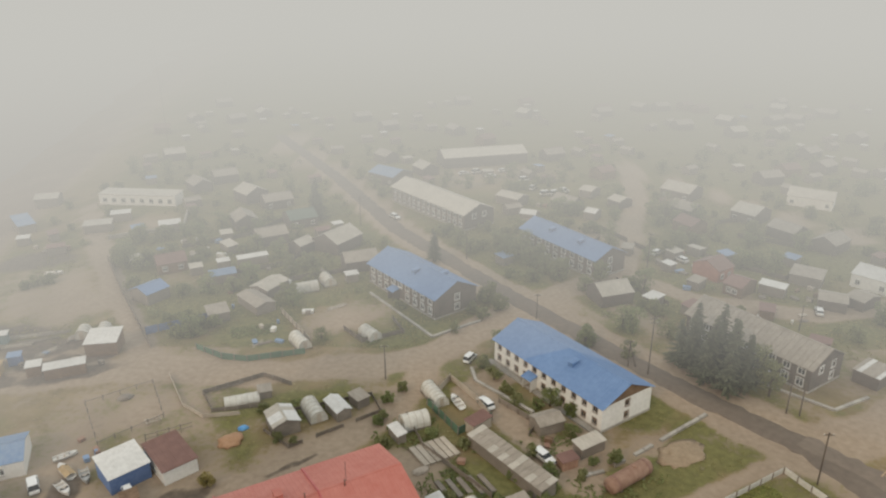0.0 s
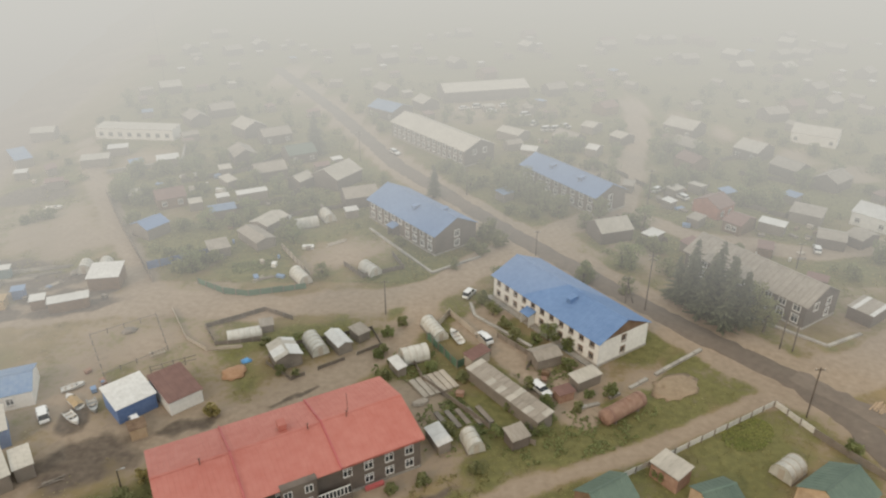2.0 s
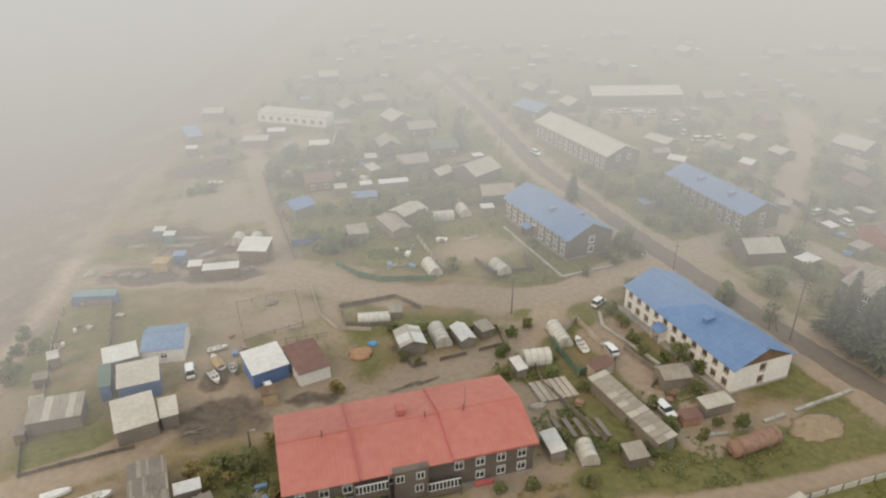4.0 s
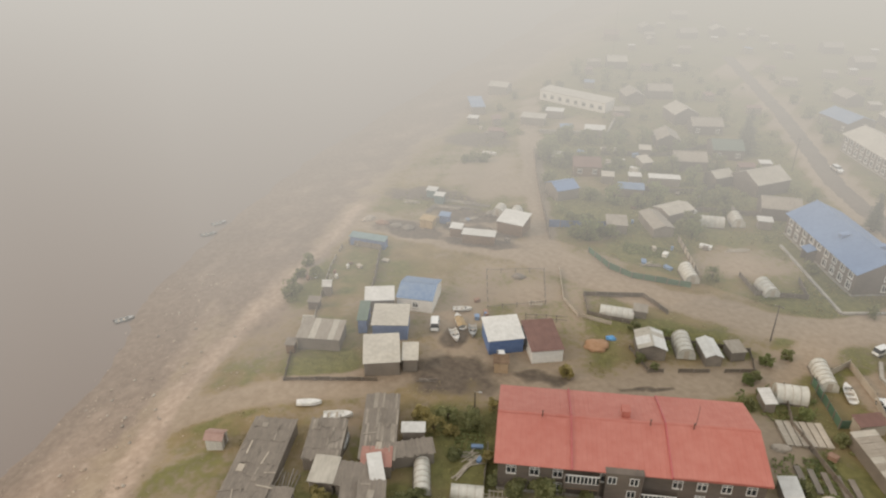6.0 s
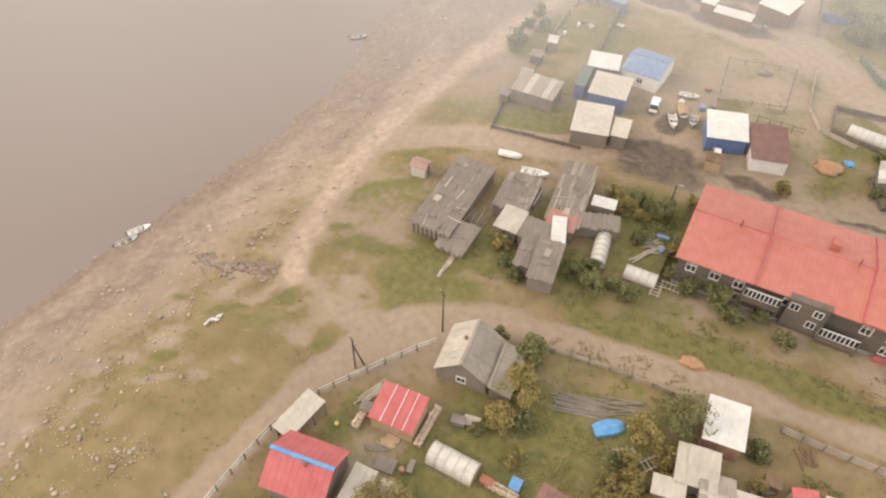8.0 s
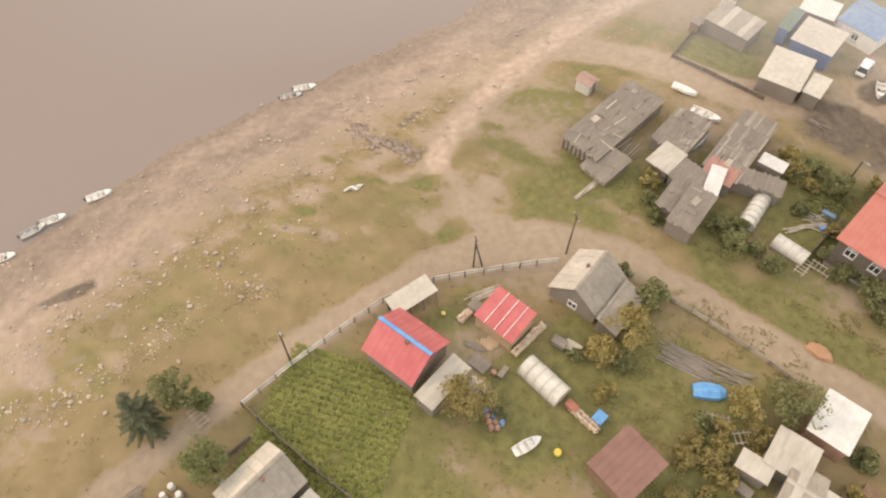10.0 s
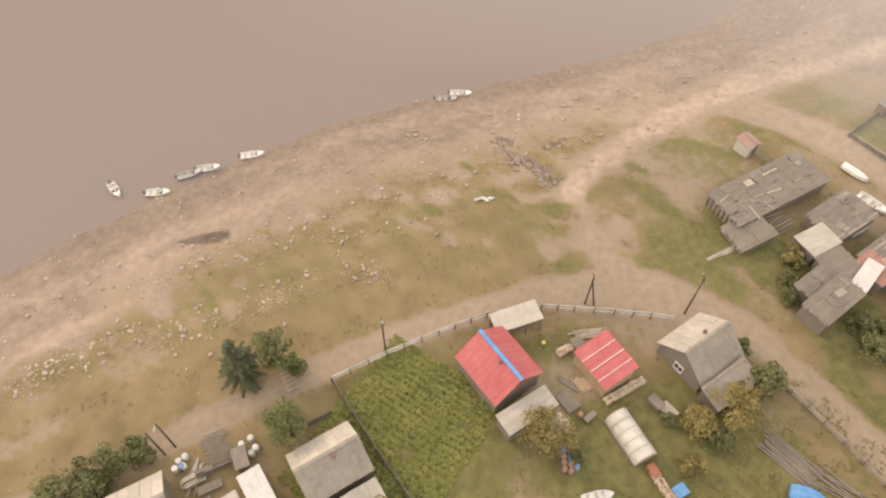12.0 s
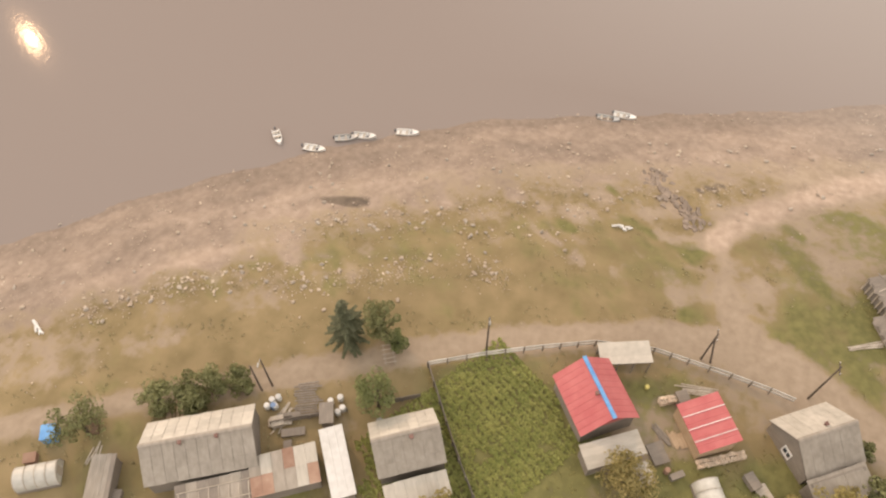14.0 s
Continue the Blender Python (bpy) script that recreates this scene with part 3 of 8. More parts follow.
def window(parent, side, L, W, c, s, w, h, frame_mat, wide=0.1, sill=True, bars=1, label=""):
    o, u, out, n = side_frame(side, L, W)
    bm = bmesh.new()
    for a0, a1, z0, z1 in ((c - w / 2 - wide, c + w / 2 + wide, s + h, s + h + wide), (c - w / 2 - wide, c + w / 2 + wide, s - wide, s), (c - w / 2 - wide, c - w / 2, s, s + h), (c + w / 2, c + w / 2 + wide, s, s + h)):
        oriented(bm, o, u, out, a0, a1, 0.003, 0.06, z0, z1)
    win = part("window", bm, frame_mat, parent, label)
    bm = bmesh.new()
    for k in range(bars):
        a = c - w / 2 + w * (k + 1) / (bars + 1)
        oriented(bm, o, u, out, a - 0.04, a + 0.04, -0.1, -0.03, s, s + h)
    oriented(bm, o, u, out, c - w / 2, c + w / 2, -0.1, -0.035, s + h * 0.68, s + h * 0.68 + 0.07)
    part("sash", bm, frame_mat, win)
    bm = bmesh.new()
    oriented(bm, o, u, out, c - w / 2, c + w / 2, -0.15, -0.115, s, s + h)
    part("pane", bm, M_GLASS, win)
    if sill:
        bm = bmesh.new()
        oriented(bm, o, u, out, c - w / 2 - wide, c + w / 2 + wide, 0.063, 0.16, s - wide - 0.05, s - wide)
        part("sill", bm, M_PLINTH, win)
    return win


def door(parent, side, L, W, c, w, h, mat, z=0.0):
    o, u, out, n = side_frame(side, L, W)
    bm = bmesh.new()
    oriented(bm, o, u, out, c - w / 2, c + w / 2, -0.12, -0.05, z, z + h)
    for k in range(3):
        oriented(bm, o, u, out, c - w / 2 + 0.05, c + w / 2 - 0.05, -0.05, -0.03, z + 0.15 + k * h * 0.3, z + 0.15 + k * h * 0.3 + h * 0.22)
    d = part("door", bm, mat, parent)
    bm = bmesh.new()
    oriented(bm, o, u, out, c + w * 0.32, c + w * 0.4, -0.03, 0.05, z + h * 0.45, z + h * 0.5)
    part("handle", bm, M_BOATGREY, d)


def roof_field(parent, quad, mat, thick=0.06, strips=0, seams=0, name="roof_slope", sag=0.0, courses=1):
    """A roof plane from eave-left, eave-right, ridge-right, ridge-left: one plate with raised seams, or loose sheets side by side."""
    a, b, c, d = [Vector(p) for p in quad]
    if not strips:
        bm = bmesh.new()
        up = (b - a).cross(d - a).normalized() * 0.028
        n = (b - a).length
        row = [(0.0, 0.0)]
        for k in range(1, seams):
            f = k / seams
            row += [(f - 0.05 / n, 0.0), (f - 0.02 / n, 1.0), (f + 0.02 / n, 1.0), (f + 0.05 / n, 0.0)]
        row.append((1.0, 0.0))
        low, high = [bm.verts.new(a.lerp(b, f) + up * s) for f, s in row], [bm.verts.new(d.lerp(c, f) + up * s) for f, s in row]
        for k in range(len(row) - 1):
            bm.faces.new((low[k], low[k + 1], high[k + 1], high[k]))
        under = [bm.verts.new(p - Vector((0, 0, thick))) for p in (a, b, c, d)]
        bm.faces.new(under[::-1])
        bm.faces.new([under[0], under[1]] + low[::-1])
        bm.faces.new([under[2], under[3]] + high)
        bm.faces.new((under[1], under[2], high[-1], low[-1]))
        bm.faces.new((under[3], under[0], low[0], high[0]))
        return part(name, bm, mat, parent)
    slope = part(name, made(slab, [p - Vector((0, 0, 0.1)) for p in (a, b, c, d)], 0.05), M_OLDWOOD, parent)
    nrm = (b - a).cross(d - a).normalized()
    for j in range(courses):
        v0, v1 = j / courses, min((j + 1.06) / courses, 1)
        for k in range(strips):
            f0, f1 = k / strips + 0.0015, (k + 1) / strips - 0.0015
            rise = nrm * (random.uniform(0.0, 0.03) + 0.02 * (j % 2))
            wild = strips / max((b - a).length, 1) > 2.2
            slip = (d - a).normalized() * (random.uniform(-0.35, 0.2) if wild else random.uniform(-0.05, 0.03))
            pts = [a.lerp(d, v0).lerp(b.lerp(c, v0), f0), a.lerp(d, v0).lerp(b.lerp(c, v0), f1), a.lerp(d, v1).lerp(b.lerp(c, v1), f1), a.lerp(d, v1).lerp(b.lerp(c, v1), f0)]
            m = mat[random.randrange(len(mat))] if isinstance(mat, list) else mat
            part("roof_sheet", made(slab, [p + rise + slip for p in pts], 0.03), m, slope)
    return slope


def vent_hood(parent, x, y, z, mat):
    bm = boxes((-0.5, 0.5, -0.8, 0.8, -0.5, 0.55))
    slab(bm, [(-0.65, -1.0, 0.6), (0.65, -1.0, 0.6), (0.65, 1.0, 0.75), (-0.65, 1.0, 0.75)], 0.08)
    bmesh.ops.translate(bm, verts=bm.verts, vec=(x, y, z))
    part("roof_hatch", bm, mat, parent)


def chimney(parent, x, y, z0, z1, mat=None, r=0.28):
    c = part("chimney", boxes((x - r, x + r, y - r, y + r, z0, z1)), mat or M_BRICK, parent)
    part("chimney_cap", boxes((x - r - 0.08, x + r + 0.08, y - r - 0.08, y + r + 0.08, z1, z1 + 0.1)), mat or M_PLINTH, c)


def house(name, x, y, yaw, L, W, h, rise, roof, wall, label, category="house", group="", over=0.4, holes=None, frames=None, plinth=0.0, seams=0, strips=0, courses=1,
          gable=None, back_roof=None, ridge_at=0.0, wide=0.1, bars=1, doors=(), base=0.0, ridge_mat=None):
    """A gabled building; L and W are the roof's plan, the ridge runs along L, and h is the eave's height. rise 0 or less: one slope falling to the front by -rise."""
    holes = holes or {}
    TAKEN.append((x, y, 0.5 * math.hypot(L, W)))
    t = thing(name, x, y, base, yaw, label, category, group)
    wl, ww = L - 2 * over, W - 2 * over
    lower = 0.0
    if plinth:
        part("plinth", boxes((-wl / 2 - 0.06, wl / 2 + 0.06, -ww / 2 - 0.06, ww / 2 + 0.06, -0.4, plinth)), M_PLINTH, t)
        lower = plinth
    slope = -rise if rise <= 0 else 0.0
    for side in "senw":
        bm = bmesh.new()
        top = h + (slope if side == "n" else 0.0)
        doors_here = [(c, 0.003 + lower, w, dh) for s, c, w, dh, dm in doors if s == side]
        wall_side(bm, side, wl, ww, lower - (0.3 if not plinth else 0), top, list(holes.get(side, ())) + doors_here)
        if side in "ew" and slope:
            o, u, out, n = side_frame(side, wl, ww)
            near, far = (0.25, ww - 0.25) if side == "e" else (ww - 0.25, 0.25)
            p, q = o + u * near + Vector((0, 0, h)), o + u * far + Vector((0, 0, h))
            tri = [p, q, q + Vector((0, 0, slope))]
            f, g = [bm.verts.new(k) for k in tri], [bm.verts.new(k - out * 0.25) for k in tri]
            bm.faces.new(f), bm.faces.new(g[::-1])
            for k in range(3):
                bm.faces.new((f[k], g[k], g[(k + 1) % 3], f[(k + 1) % 3]))
            bmesh.ops.recalc_face_normals(bm, faces=bm.faces[:])
        wm = wall.get(side, wall["s"]) if isinstance(wall, dict) else wall
        w_ob = part("wall", bm, wm, t)
        for c, s, w, hh in holes.get(side, ()):
            window(w_ob, side, wl, ww, c, s, w, hh, frames or M_WINFRAME, wide, bars=bars)
        for s, c, w, dh, dm in doors:
            if s == side:
                door(w_ob, side, wl, ww, c, w, dh, dm, lower)
    x0, x1, y0, y1 = -L / 2, L / 2, -W / 2, W / 2
    if rise <= 0:
        roof_field(t, [(x0, y0, h + 0.1), (x1, y0, h + 0.1), (x1, y1, h + slope + 0.1), (x0, y1, h + slope + 0.1)], roof, strips=strips, seams=seams, name="roof", courses=courses)
        return t
    yr = ridge_at
    zf = h - rise * over / (ww / 2 + yr) if ww / 2 + yr > 0.5 else h
    zb = h - rise * over / (ww / 2 - yr) if ww / 2 - yr > 0.5 else h
    zr = h + rise
    up = 0.12
    roof_field(t, [(x0, y0, zf + up), (x1, y0, zf + up), (x1, yr, zr + up), (x0, yr, zr + up)], roof, strips=strips, seams=seams, courses=courses)
    roof_field(t, [(x1, y1, zb + up), (x0, y1, zb + up), (x0, yr, zr + up), (x1, yr, zr + up)], back_roof or roof, strips=strips, seams=seams, courses=courses)
    bm = bmesh.new()
    slab(bm, [(x0, yr - 0.22, zr + up - 0.02), (x1, yr - 0.22, zr + up - 0.02), (x1, yr, zr + up + 0.07), (x0, yr, zr + up + 0.07)], 0.05)
    slab(bm, [(x0, yr, zr + up + 0.07), (x1, yr, zr + up + 0.07), (x1, yr + 0.22, zr + up - 0.02), (x0, yr + 0.22, zr + up - 0.02)], 0.05)
    rm = ridge_mat or (roof[0] if isinstance(roof, list) else roof)
    part("ridge_cap", bm, rm, t)
    for s in (-1, 1):
        bm = bmesh.new()
        xg = s * wl / 2
        tri = [(xg, -ww / 2, h), (xg, ww / 2, h), (xg, yr, zr)]
        f, g = [bm.verts.new(p) for p in tri], [bm.verts.new((p[0] - s * 0.2, p[1], p[2])) for p in tri]
        bm.faces.new(f), bm.faces.new(g)
        for k in range(3):
            bm.faces.new((f[k], g[k], g[(k + 1) % 3], f[(k + 1) % 3]))
        bmesh.ops.recalc_face_normals(bm, faces=bm.faces[:])
        wm = wall.get("e", wall["s"]) if isinstance(wall, dict) else wall
        part("gable", bm, gable or wm, t)
    return t


def columns(n, length, margin, rows, w=1.15, h=1.35, skip=()):
    step = (length - 2 * margin) / (n - 1)
    return [(margin + k * step, z, w, h) for j, z in enumerate(rows) for k in range(n) if (k, j) not in skip]


def porch(parent, side, L, W, c, w, depth, h, roof, wall):
    """A small entrance with its own roof at a wall."""
    o, u, out, n = side_frame(side, L, W)
    bm = bmesh.new()
    for a0, a1 in ((c - w / 2, c - w / 2 + 0.12), (c + w / 2 - 0.12, c + w / 2)):
        oriented(bm, o, u, out, a0, a1, 0.01, depth, -0.3, h)
    p = part("porch", bm, wall, parent)
    bm = bmesh.new()
    q = [o + u * (c - w / 2 - 0.2) + out * (depth + 0.3), o + u * (c + w / 2 + 0.2) + out * (depth + 0.3), o + u * (c + w / 2 + 0.2) + out * 0.01, o + u * (c - w / 2 - 0.2) + out * 0.01]
    slab(bm, [q[0] + Vector((0, 0, h)), q[1] + Vector((0, 0, h)), q[2] + Vector((0, 0, h + 0.6)), q[3] + Vector((0, 0, h + 0.6))], 0.08)
    part("porch_roof", bm, roof, p)


# two-storey houses of the quarter
white = house("apartment_house", 21.0, 111.2, -55, 29.3, 12.8, 4.75, 2.6, M_BLUE, M_WHITEWALL, "two-storey white plastered house with a blue metal roof", "apartment house", over=0.45, plinth=0.35, seams=42,
              holes={"s": columns(11, 28.4, 1.6, (0.85, 3.15), 1.0, 1.2, {(4, 0)}), "e": [(5.9, 0.75, 1.1, 1.3), (5.9, 3.1, 1.1, 1.3)], "n": columns(10, 28.4, 1.8, (0.75, 3.1), 1.2, 1.4)}, frames=material("brown_window_paint", (0.24, 0.17, 0.12), (0.34, 0.25, 0.18), 0.7), gable=M_BARKWOOD, wide=0.08)
porch(white, "s", 28.4, 11.9, 11.4, 2.2, 1.6, 2.3, M_BLUE, M_WHITEWALL)
vent_hood(white, 3.4, -2.2, 6.6, M_BLUE)
part("verge_strip", boxes((-14.9, 14.9, -7.3, -6.1, -0.1, 0.12)), M_PLINTH, white, "worn concrete strip along the wall")

timber = house("apartment_house", -7.9, 150.6, -51, 27.6, 12.8, 5.0, 2.8, M_BLUE, M_DARKWOOD, "two-storey dark timber house with a blue metal roof", "apartment house", over=0.5, plinth=0.4, seams=40,
               holes={"s": columns(9, 26.6, 1.8, (0.9, 3.2), 1.25, 1.45, {(4, 0)}), "e": [(6.2, 0.9, 1.2, 1.4), (6.2, 3.2, 1.2, 1.4)], "n": columns(8, 26.6, 2, (0.9, 3.2), 1.2, 1.4)}, wide=0.16)
porch(timber, "s", 26.6, 11.8, 11.8, 2.4, 1.8, 2.4, M_BLUE, M_DARKWOOD)
vent_hood(timber, 1.5, -2.4, 6.8, M_BLUE)
vent_hood(timber, 7.5, 1.2, 7.2, M_BLUE)

beige = house("apartment_house", -4.4, 213.1, -52, 39.6, 12.5, 5.0, 2.4, M_CREAM, M_DARKWOOD, "long two-storey timber house with a pale beige roof", "apartment house", over=0.5, plinth=0.4,
              holes={"s": columns(14, 38.6, 1.8, (0.9, 3.2), 1.25, 1.45), "e": [(3.8, 3.2, 1.2, 1.4), (7.8, 3.2, 1.2, 1.4)]}, wide=0.16)
far_blue = house("apartment_house", 31.1, 174.1, -56, 30.0, 11.5, 5.0, 2.4, M_BLUE, M_DARKWOOD, "dark timber two-storey house with a faded blue roof", "apartment house", over=0.5, plinth=0.4, seams=40,
                 holes={"s": columns(9, 29, 1.8, (0.9, 3.2), 1.25, 1.45), "e": [(5.2, 0.9, 1.2, 1.4), (5.2, 3.2, 1.2, 1.4)]}, wide=0.16)
vent_hood(far_blue, -5, -2.2, 6.6, M_BLUE)
vent_hood(far_blue, 6, -2.2, 6.6, M_BLUE)
grey_block = house("apartment_house", 60.5, 122.3, -56, 28.0, 11.4, 5.0, 2.6, M_SLATE, M_DARKWOOD, "old two-storey timber house with a pale slate roof", "apartment house", over=0.5, plinth=0.4, strips=24, courses=3,
                   holes={"s": columns(9, 27, 1.8, (0.9, 3.2), 1.25, 1.45, {(5, 0)}), "e": [(3.2, 3.2, 1.2, 1.4), (7.2, 3.2, 1.2, 1.4), (7.2, 0.9, 1.2, 1.4)]}, wide=0.16)

# the long house with the red roof: three roof lengths at three heights
RED_L, RED_W = 33.9, 15.4
red = house("apartment_house", -22.2, 71.0, 29, RED_L, RED_W, 5.0, 1.75, M_RED, M_DARKWOOD, "long two-storey dark timber house with a faded red metal roof", "apartment house", over=0.5, plinth=0.35, seams=0, ridge_at=0.0,
            holes={"s": columns(11, 32.9, 1.7, (0.8, 3.05), 1.1, 1.25, {(3, 0), (3, 1), (6, 0), (6, 1), (0, 0), (1, 0), (4, 0), (7, 0)}), "e": [(4, 3.05, 1.2, 1.4), (9, 3.05, 1.2, 1.4)], "n": columns(11, 32.9, 1.7, (0.8, 3.05), 1.2, 1.4)}, wide=0.08)


def red_roof_lengths():
    """The upper skins of the red roof, each a little proud of the last, with standing seams."""
    for x0, x1, lift in ((-16.95, -7.2, 0.06), (-7.2, 5.0, 0.12), (5.0, 16.95, 0.3)):
        for s in (-1, 1):
            y = s * 7.75
            ze, zr = 4.99 + lift, 6.88 + lift
            q = [(x0, y, ze), (x1, y, ze), (x1, 0, zr), (x0, 0, zr)]
            roof_field(red, q if s < 0 else [q[1], q[0], q[3], q[2]], M_RED, 0.05, seams=max(2, int((x1 - x0) / 0.62)), name="roof_slope")
    for x in (-7.2, 5.0):
        bm = bmesh.new()
        for s in (-1, 1):
            slab(bm, [(x - 0.09, s * 7.8, 5.36), (x + 0.09, s * 7.8, 5.36), (x + 0.09, 0, 7.26), (x - 0.09, 0, 7.26)][::(1 if s < 0 else -1)], 0.3)
        part("parapet_flashing", bm, M_CRIMSON, red, "darker folded flashing between the roof lengths")
    bm = bmesh.new()
    slab(bm, [(-16.95, -0.25, 6.96), (4.9, -0.25, 7.0), (4.9, 0, 7.1), (-16.95, 0, 7.06)], 0.05)
    part("ridge_cap", bm, M_RED, red)
    bm = bmesh.new()
    slab(bm, [(5.1, -0.25, 7.18), (16.95, -0.25, 7.18), (16.95, 0, 7.28), (5.1, 0, 7.28)], 0.05)
    part("ridge_cap", bm, M_RED, red)
    for x in (-11.0, 3.0, 8.5):
        part("vent_pipe", rods(((x, -0.6, 7.0), (x, -0.6, 7.95), 0.09), ((x, -0.6, 7.95), (x, -0.6, 8.05), 0.16, 0.05)), M_BROWNROOF, red)
    part("hatch", boxes((-0.5, 0.6, 0.9, 2.4, 6.8, 7.7)), M_RED, red)
    part("mast", rods(((8.8, -0.3, 7.4), (8.8, -0.3, 10.6), 0.035)), M_POLE, red)
    for c, w, z0 in ((-5.9, 4.4, 2.7), (3.6, 4.6, 0.6)):
        b = part("balcony", boxes((c - w / 2, c + w / 2, -8.5, -7.21, z0 - 0.12, z0)), M_BARKWOOD, red, "glazed timber balcony with white bars")
        part("parapet", boxes((c - w / 2, c + w / 2, -8.5, -8.42, z0, z0 + 0.85), (c - w / 2, c - w / 2 + 0.08, -8.42, -7.21, z0, z0 + 0.85), (c + w / 2 - 0.08, c + w / 2, -8.42, -7.21, z0, z0 + 0.85)), M_DARKWOOD, b)
        for k in range(10):
            gx = c - w / 2 + k * (w - 0.1) / 9
            part("glazing_bar", boxes((gx, gx + 0.1, -8.49, -8.41, z0 + 0.9, z0 + 2.05)), M_WINFRAME, b)
        for gz in (z0 + 0.8, z0 + 2.05):
            part("glazing_rail", boxes((c - w / 2, c + w / 2, -8.495, -8.4, gz, gz + (0.1 if gz < z0 + 1 else 0.12))), M_WINFRAME, b)
        part("pane", boxes((c - w / 2 + 0.05, c + w / 2 - 0.05, -8.46, -8.43, z0 + 0.9, z0 + 2.05)), M_GLASS, b)
        for px in (c - w / 2 + 0.08, c + w / 2 - 0.08):
            part("balcony_post", boxes((px - 0.06, px + 0.06, -8.6, -8.5, -0.3, 5.0)), M_DARKWOOD, b)
    bay = part("stair_bay", boxes((-3.0, 1.6, -7.95, -6.7, 0.3, 5.26)), M_DARKWOOD, red, "projecting dark timber stair bay")
    part("bay_lid", boxes((-3.06, 1.66, -8.0, -6.6, 5.264, 5.31)), M_DARKWOOD, bay)
    for wx, wz in ((-2.2, 3.5), (0.5, 3.5), (0.3, 1.4)):
        part("window_frame", boxes((wx - 0.55, wx + 0.55, -7.99, -7.955, wz, wz + 0.1), (wx - 0.55, wx + 0.55, -7.99, -7.955, wz + 1.1, wz + 1.2), (wx - 0.55, wx - 0.45, -7.99, -7.955, wz + 0.1, wz + 1.1), (wx + 0.45, wx + 0.55, -7.99, -7.955, wz + 0.1, wz + 1.1), (wx - 0.05, wx + 0.05, -7.99, -7.955, wz + 0.1, wz + 1.1)), M_WINFRAME, bay)
        for e in (-0.25, 0.25):
            part("pane", boxes((wx + e - 0.2, wx + e + 0.2, -7.975, -7.96, wz + 0.1, wz + 1.1)), M_GLASS, bay)
    part("red_bench_board", boxes((8.0, 10.6, -8.0, -7.5, 0.0, 0.5)), M_CRIMSON, red, "low red painted boarding")


red_roof_lengths()


# sheds and yards by the river lane
def shed(name, x, y, yaw, L, W, h, rise, roof, wall, label, category="shed", **more):
    more.setdefault("over", 0.2)
    d = more.pop("door_at", None)
    if d:
        more["doors"] = [(d[0], d[1], 0.9, 1.8, M_OLDWOOD)]
    return house(name, x, y, yaw, L, W, h, rise, roof, wall, label, category, base=height(x, y), **more)


shed("shed", -49.7, 84.6, 45, 6.3, 6.1, 2.6, -0.9, M_WHITEROOF, M_BLUEWALL, "blue walled shed with a white sheet roof", seams=7)
shed("shed", -43.6, 87.3, 43, 5.6, 8.4, 2.3, -0.6, M_BROWNROOF, {"s": M_WHITEWALL, "e": M_BARKWOOD}, "shed with a brown sheet roof and white front", seams=6)
shed("hut", -28.6, 97.3, 120, 5.6, 4.8, 2.1, 0.8, [M_PALESLATE, M_WHITEROOF], M_OLDWOOD, "grey board hut with a patched pale roof", strips=5, door_at=("w", 2.2))
shed("garden_shed", -20.0, 101.4, 126, 5.4, 3.0, 1.8, 0.5, M_WHITEROOF, M_OLDWOOD, "small shed with a white sheet roof", seams=3)
shed("shack", -16.7, 104.3, 43, 2.8, 3.3, 1.7, -0.25, M_SLATE, M_OLDWOOD, "low grey board shack")
shed("shed", 4.1, 97.2, 43, 4.6, 2.4, 1.9, -0.3, M_BROWNROOF, M_PALEWOOD, "small shed with a dull red lid roof")
shed("shed_row", 8.6, 87.0, -52, 16.9, 3.4, 2.1, -0.4, [M_SLATE, M_PALESLATE, M_SLATE], M_OLDWOOD, "long ramshackle row of grey sheds with patched slate", strips=14, courses=2)
shed("hut", 15.5, 97.4, 24, 5.0, 3.9, 2.0, 0.6, M_SLATE, M_OLDWOOD, "grey hut with a slate roof in a garden", strips=4, door_at=("s", 2.0))
shed("shed", 21.4, 91.5, 32, 5.2, 2.6, 1.8, -0.3, [M_PALESLATE, M_WHITEROOF], M_OLDWOOD, "leaning shed with a pale roof", strips=4)
shed("shed", 17.5, 87.9, 26, 3.2, 2.2, 1.5, -0.15, M_BROWNROOF, M_RUST, "low rust-brown metal shed")
shed("garage", -70.8, 123.2, 10, 6.4, 5.8, 2.7, -0.7, M_WHITEROOF, M_BARKWOOD, "dark board shed with a bright white roof", seams=7)
shed("shed", -73.9, 113.7, 24, 7.4, 2.6, 2.0, -0.3, M_WHITEROOF, M_BARKWOOD, "low shed under white sheets", seams=8)
shed("shed", -79.8, 113.6, 22, 2.9, 2.5, 2.0, -0.3, M_WHITEROOF, M_BARKWOOD, "small shed under a white sheet")
shed("summer_house", 19.7, 65.6, 33, 6.5, 5.4, 2.6, 1.7, M_GREENROOF, M_BARKWOOD, "cottage with a dark green metal roof", "cottage", seams=9)
shed("shed", 34.0, 66.0, 20, 5.4, 4.6, 2.4, 0.9, M_GREENROOF, M_NEWWOOD, "fresh timber shed with a green metal roof", seams=8)
shed("cottage", 49.5, 66.5, 35, 8.0, 7.0, 2.8, 2.0, M_GREENROOF, M_NEWWOOD, "timber cottage with a green metal roof", "cottage", seams=11)
shed("open_shed", 29.5, 70.9, -50, 4.6, 3.6, 2.4, -0.3, M_PALESLATE, M_RUST, "canopy shed with a pale flat roof and rusty side", strips=4)
